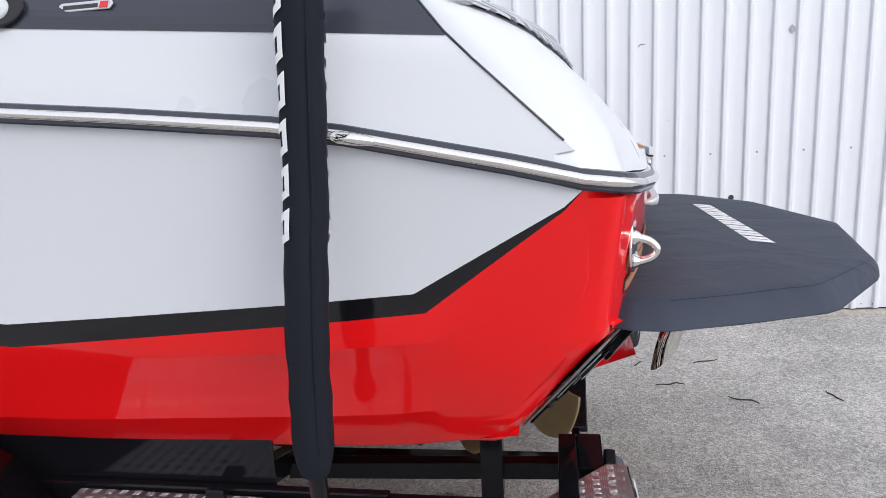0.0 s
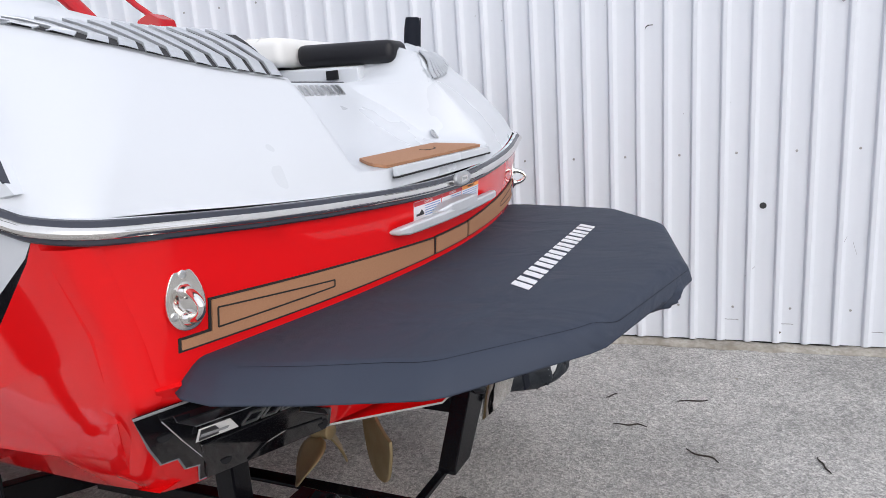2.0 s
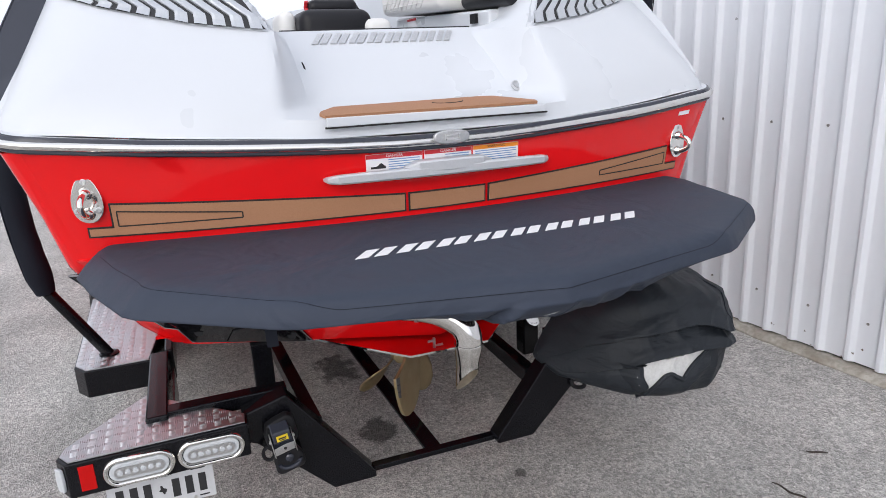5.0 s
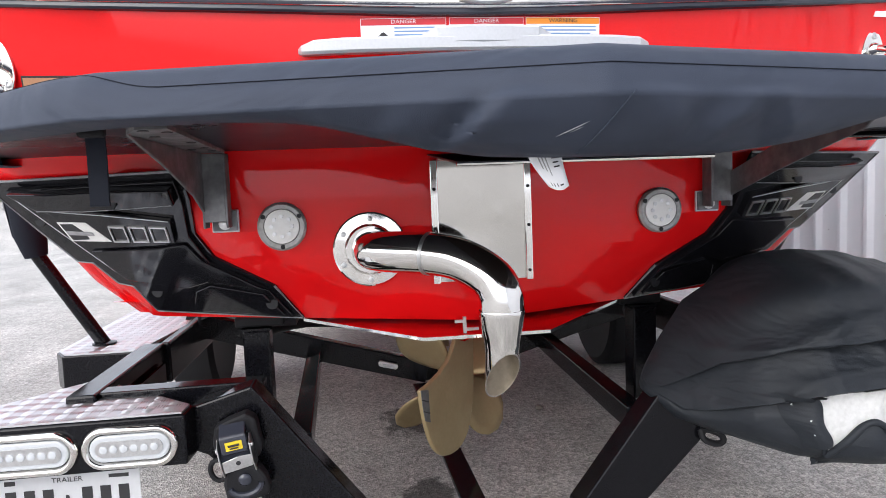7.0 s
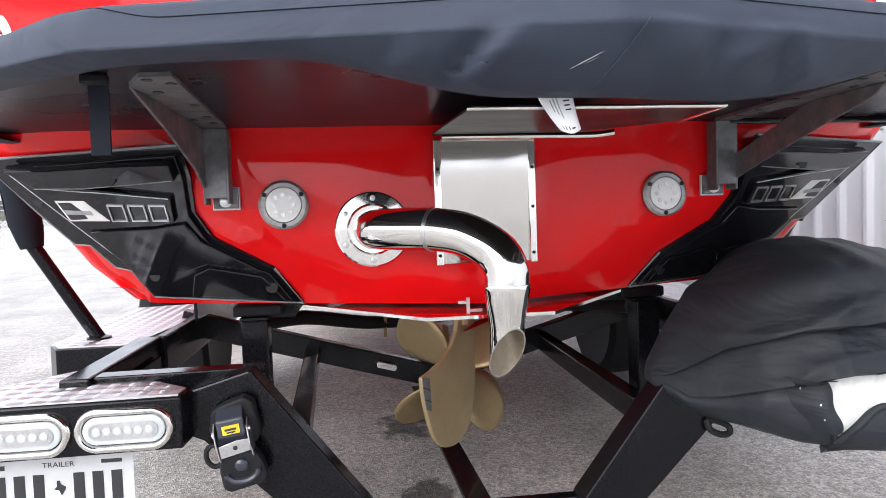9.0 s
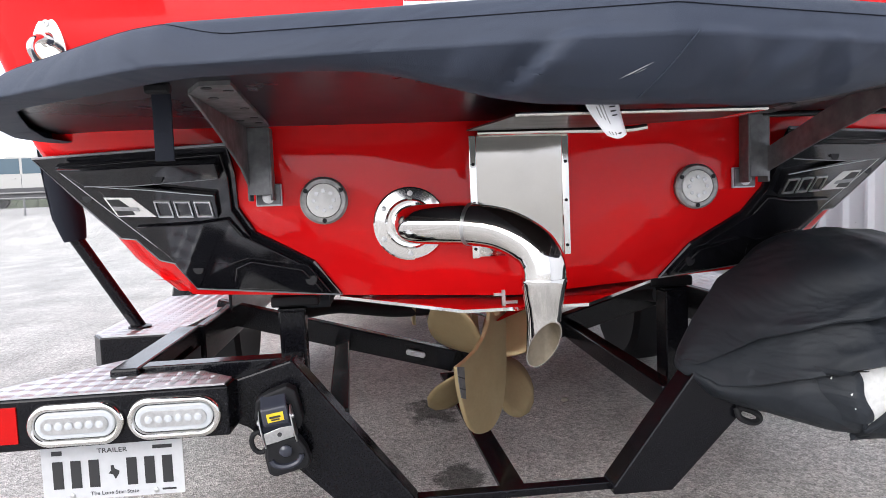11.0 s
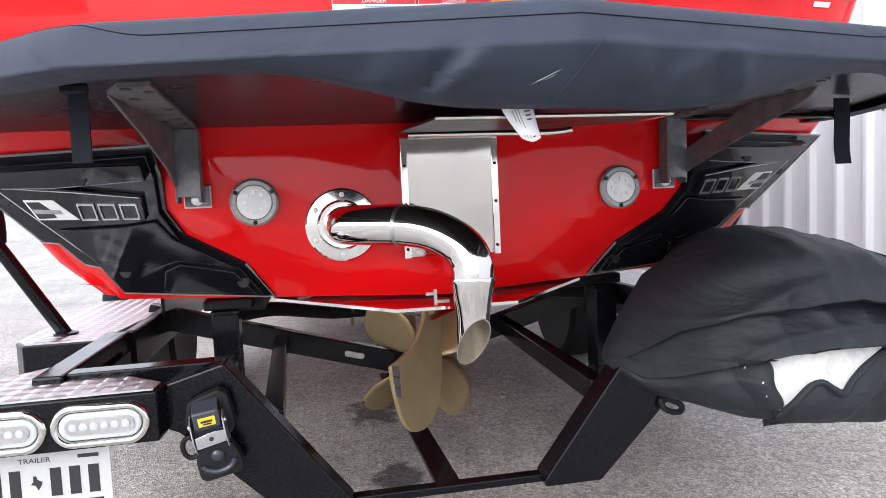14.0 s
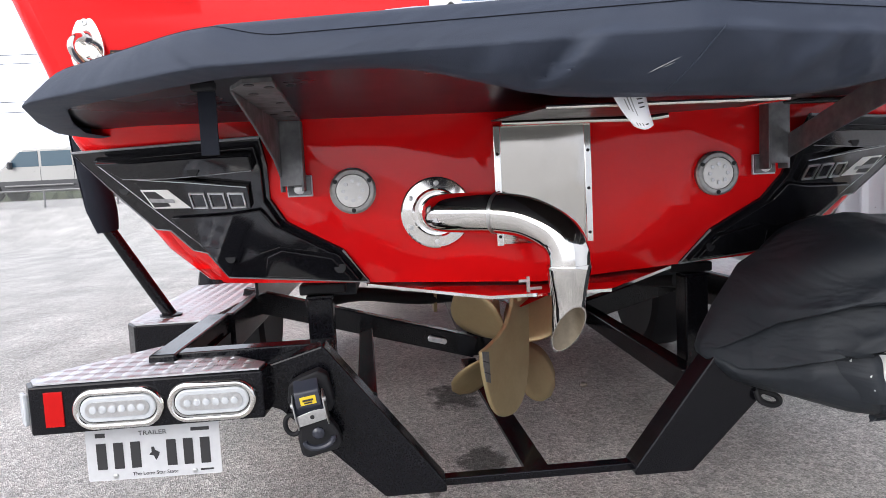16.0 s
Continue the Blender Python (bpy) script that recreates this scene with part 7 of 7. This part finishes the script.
for x, y, r, sd in ((-1.36, 0.49, 0.018, 1), (-1.0, 0.9, 0.008, 2), (-0.55, 0.62, 0.006, 3), (0.9, 1.8, 0.008, 4), (0.2, 1.9, 0.007, 5), (-2.1, 0.1, 0.012, 6)):
    build_pebble(x, y, r, sd)


def build_pickup():
    t = thing("pickup_truck", "silver four-door pickup truck parked beyond a fence", "truck", at=(-25.0, -12.85, 1.20))
    O = Vector((-25.0, -12.85, 1.20))
    body_m = material("silver_car_paint", (0.34, 0.335, 0.32), 0.3, 0.2, grain=0.1, scale=300, coat=0.5)
    tinted = material("truck_window_glass", (0.045, 0.085, 0.115), 0.04, spec=0.5)
    trim = material("dark_car_trim", (0.05, 0.05, 0.055), 0.5, grain=0.2, scale=60)
    side = [(-2.9, 0.45), (-2.95, 0.95), (-2.85, 1.12), (-1.45, 1.20), (-0.85, 1.80), (-0.55, 1.92), (0.95, 1.92), (1.15, 1.85), (1.22, 1.25), (2.95, 1.25), (2.98, 0.55), (2.5, 0.45)]
    M = Matrix(((0, 0, 1, O.x - 0.95), (1, 0, 0, O.y), (0, 1, 0, O.z), (0, 0, 0, 1)))
    bm = mesh()
    prism(bm, side, M, 1.9)
    part("body", bm, body_m, t, bevel=0.06)
    bm = mesh()
    prism(bm, [(-2.92, 0.36), (2.96, 0.36), (2.96, 0.74), (-2.92, 0.74)], M @ Matrix.Translation((0, 0, -0.02)), 1.94)
    part("sill", bm, trim, t, "dark lower trim")
    bm = mesh()
    tube(bm, [(O.x + 1.03, O.y - 1.3, O.z + 0.56), (O.x + 1.03, O.y + 1.1, O.z + 0.56)], 0.035, 10)
    part("side_step", bm, GALV, t, "grey side step tube")
    for a, b, c, d in (((-1.25, 1.25), (-0.10, 1.25), (-0.10, 1.80), (-0.72, 1.80)), ((0.0, 1.25), (1.08, 1.25), (1.05, 1.80), (0.0, 1.80))):
        bm = mesh()
        prism(bm, [a, b, c, d], M @ Matrix.Translation((0, 0, -0.012)), 1.924)
        part("window", bm, tinted, t)
    for y in (-0.35, 0.85):
        bm = mesh()
        box(bm, O.x + 0.965, O.y + y, O.z + 1.08, 0.04, 0.20, 0.035)
        part("door_handle", bm, body_m, t)
    for y in (-0.06, 1.12):
        bm = mesh()
        box(bm, O.x + 0.951, O.y + y, O.z + 0.93, 0.008, 0.015, 0.62)
        part("door_gap", bm, trim, t)
    bm = mesh()
    box(bm, O.x + 1.08, O.y - 1.05, O.z + 1.30, 0.22, 0.10, 0.26)
    part("wing_mirror", bm, trim, t, bevel=0.03)
    for y in (-1.85, 1.95):
        bm = mesh()
        lathe(bm, ((0.20, -0.12), (0.36, -0.13), (0.40, -0.10), (0.40, 0.10), (0.36, 0.13), (0.20, 0.12)), Matrix.Translation((O.x + 0.86, O.y + y, O.z + 0.40)) @ Matrix.Rotation(radians(90), 4, "Y"), 28)
        w = part("wheel", bm, BLACK_RUBBER, t)
        bm = mesh()
        lathe(bm, ((0.21, 0.10), (0.19, 0.125), (0.05, 0.11)), Matrix.Translation((O.x + 0.86, O.y + y, O.z + 0.40)) @ Matrix.Rotation(radians(90), 4, "Y"), 20)
        part("rim", bm, STEEL, w)
        bm = mesh()
        lathe(bm, ((0.20, -0.12), (0.36, -0.13), (0.40, -0.10), (0.40, 0.10), (0.36, 0.13), (0.20, 0.12)), Matrix.Translation((O.x - 0.86, O.y + y, O.z + 0.40)) @ Matrix.Rotation(radians(90), 4, "Y"), 20)
        part("wheel", bm, BLACK_RUBBER, t)


build_pickup()


def build_fence():
    fence = thing("chain_link_fence", "grey chain-link fence at the far edge of the yard", "fence", at=(-18.2, -10, 0.92))
    x, zb, h = -18.2, 0.92, 0.50
    for k in range(14):
        bm = mesh()
        tube(bm, [(x, -24 + 2.0 * k, zb - 0.05), (x, -24 + 2.0 * k, zb + h)], 0.03, 8)
        part("post", bm, GALV, fence)
    bm = mesh()
    for k in range(-8, 260):
        y = -24 + k * 0.1
        for s in (-1, 1):
            a = Vector((x, y, zb))
            b = Vector((x, y + s * h, zb + h))
            u = Vector((0, -s, 1)).normalized() * 0.006
            q = [bm.verts.new(a - u), bm.verts.new(a + u), bm.verts.new(b + u), bm.verts.new(b - u)]
            bm.faces.new(q)
    part("wire_mesh", bm, GALV, fence, kind="stuff")
    bm = mesh()
    tube(bm, [(x, -25, zb + h), (x, 3, zb + h)], 0.022, 8)
    part("top_rail", bm, GALV, fence)


build_fence()


def build_wires():
    line = thing("power_line", "overhead power cables on wooden poles", "power line", at=(-40, -40, 1.15))
    for y in (-60, 10):
        bm = mesh()
        tube(bm, [(-40, y, 0.5), (-40, y, 12.5)], [0.16, 0.11], 10)
        pole = part("utility_pole", bm, WOODISH, line)
        bm = mesh()
        box(bm, -40, y, 11.6, 0.12, 0.12, 0.12)
        part("bracket", bm, GALV, pole)
    for z in (7.4, 8.0, 10.2, 10.7):
        bm = mesh()
        pts = []
        for k in range(25):
            f = k / 24
            pts.append((-40, -60 + 70 * f, z - 1.6 * 4 * f * (1 - f) * 0.5))
        tube(bm, pts, 0.018, 5)
        part("cable", bm, BLACK_RUBBER, line)


build_wires()


def build_far_band():
    """Low trees, sheds and parked cars past the fence."""
    bm = mesh()
    rng = random.Random(4)
    for k in range(160):
        y = -90 + k * 1.1 + rng.uniform(-0.4, 0.4)
        h = rng.uniform(1.4, 3.2)
        m = Matrix.Translation((-75 + rng.uniform(-3, 3), y, 1.0 + h * 0.3)) @ Matrix.Diagonal((1.6, rng.uniform(1.2, 2.2), h * 0.6, 1))
        r = bmesh.ops.create_icosphere(bm, subdivisions=2, radius=1, matrix=m)
        for v in r["verts"]:
            v.co += Vector((0.3, 0.5, 0.5)) * noise.noise(v.co * 1.3)
    leaf = material("distant_foliage", (0.07, 0.085, 0.05), 0.9, grain=0.6, scale=3)
    tagged(part("far_trees", bm, leaf, None), "low hazy trees along the horizon", "trees", kind="stuff")


build_far_band()
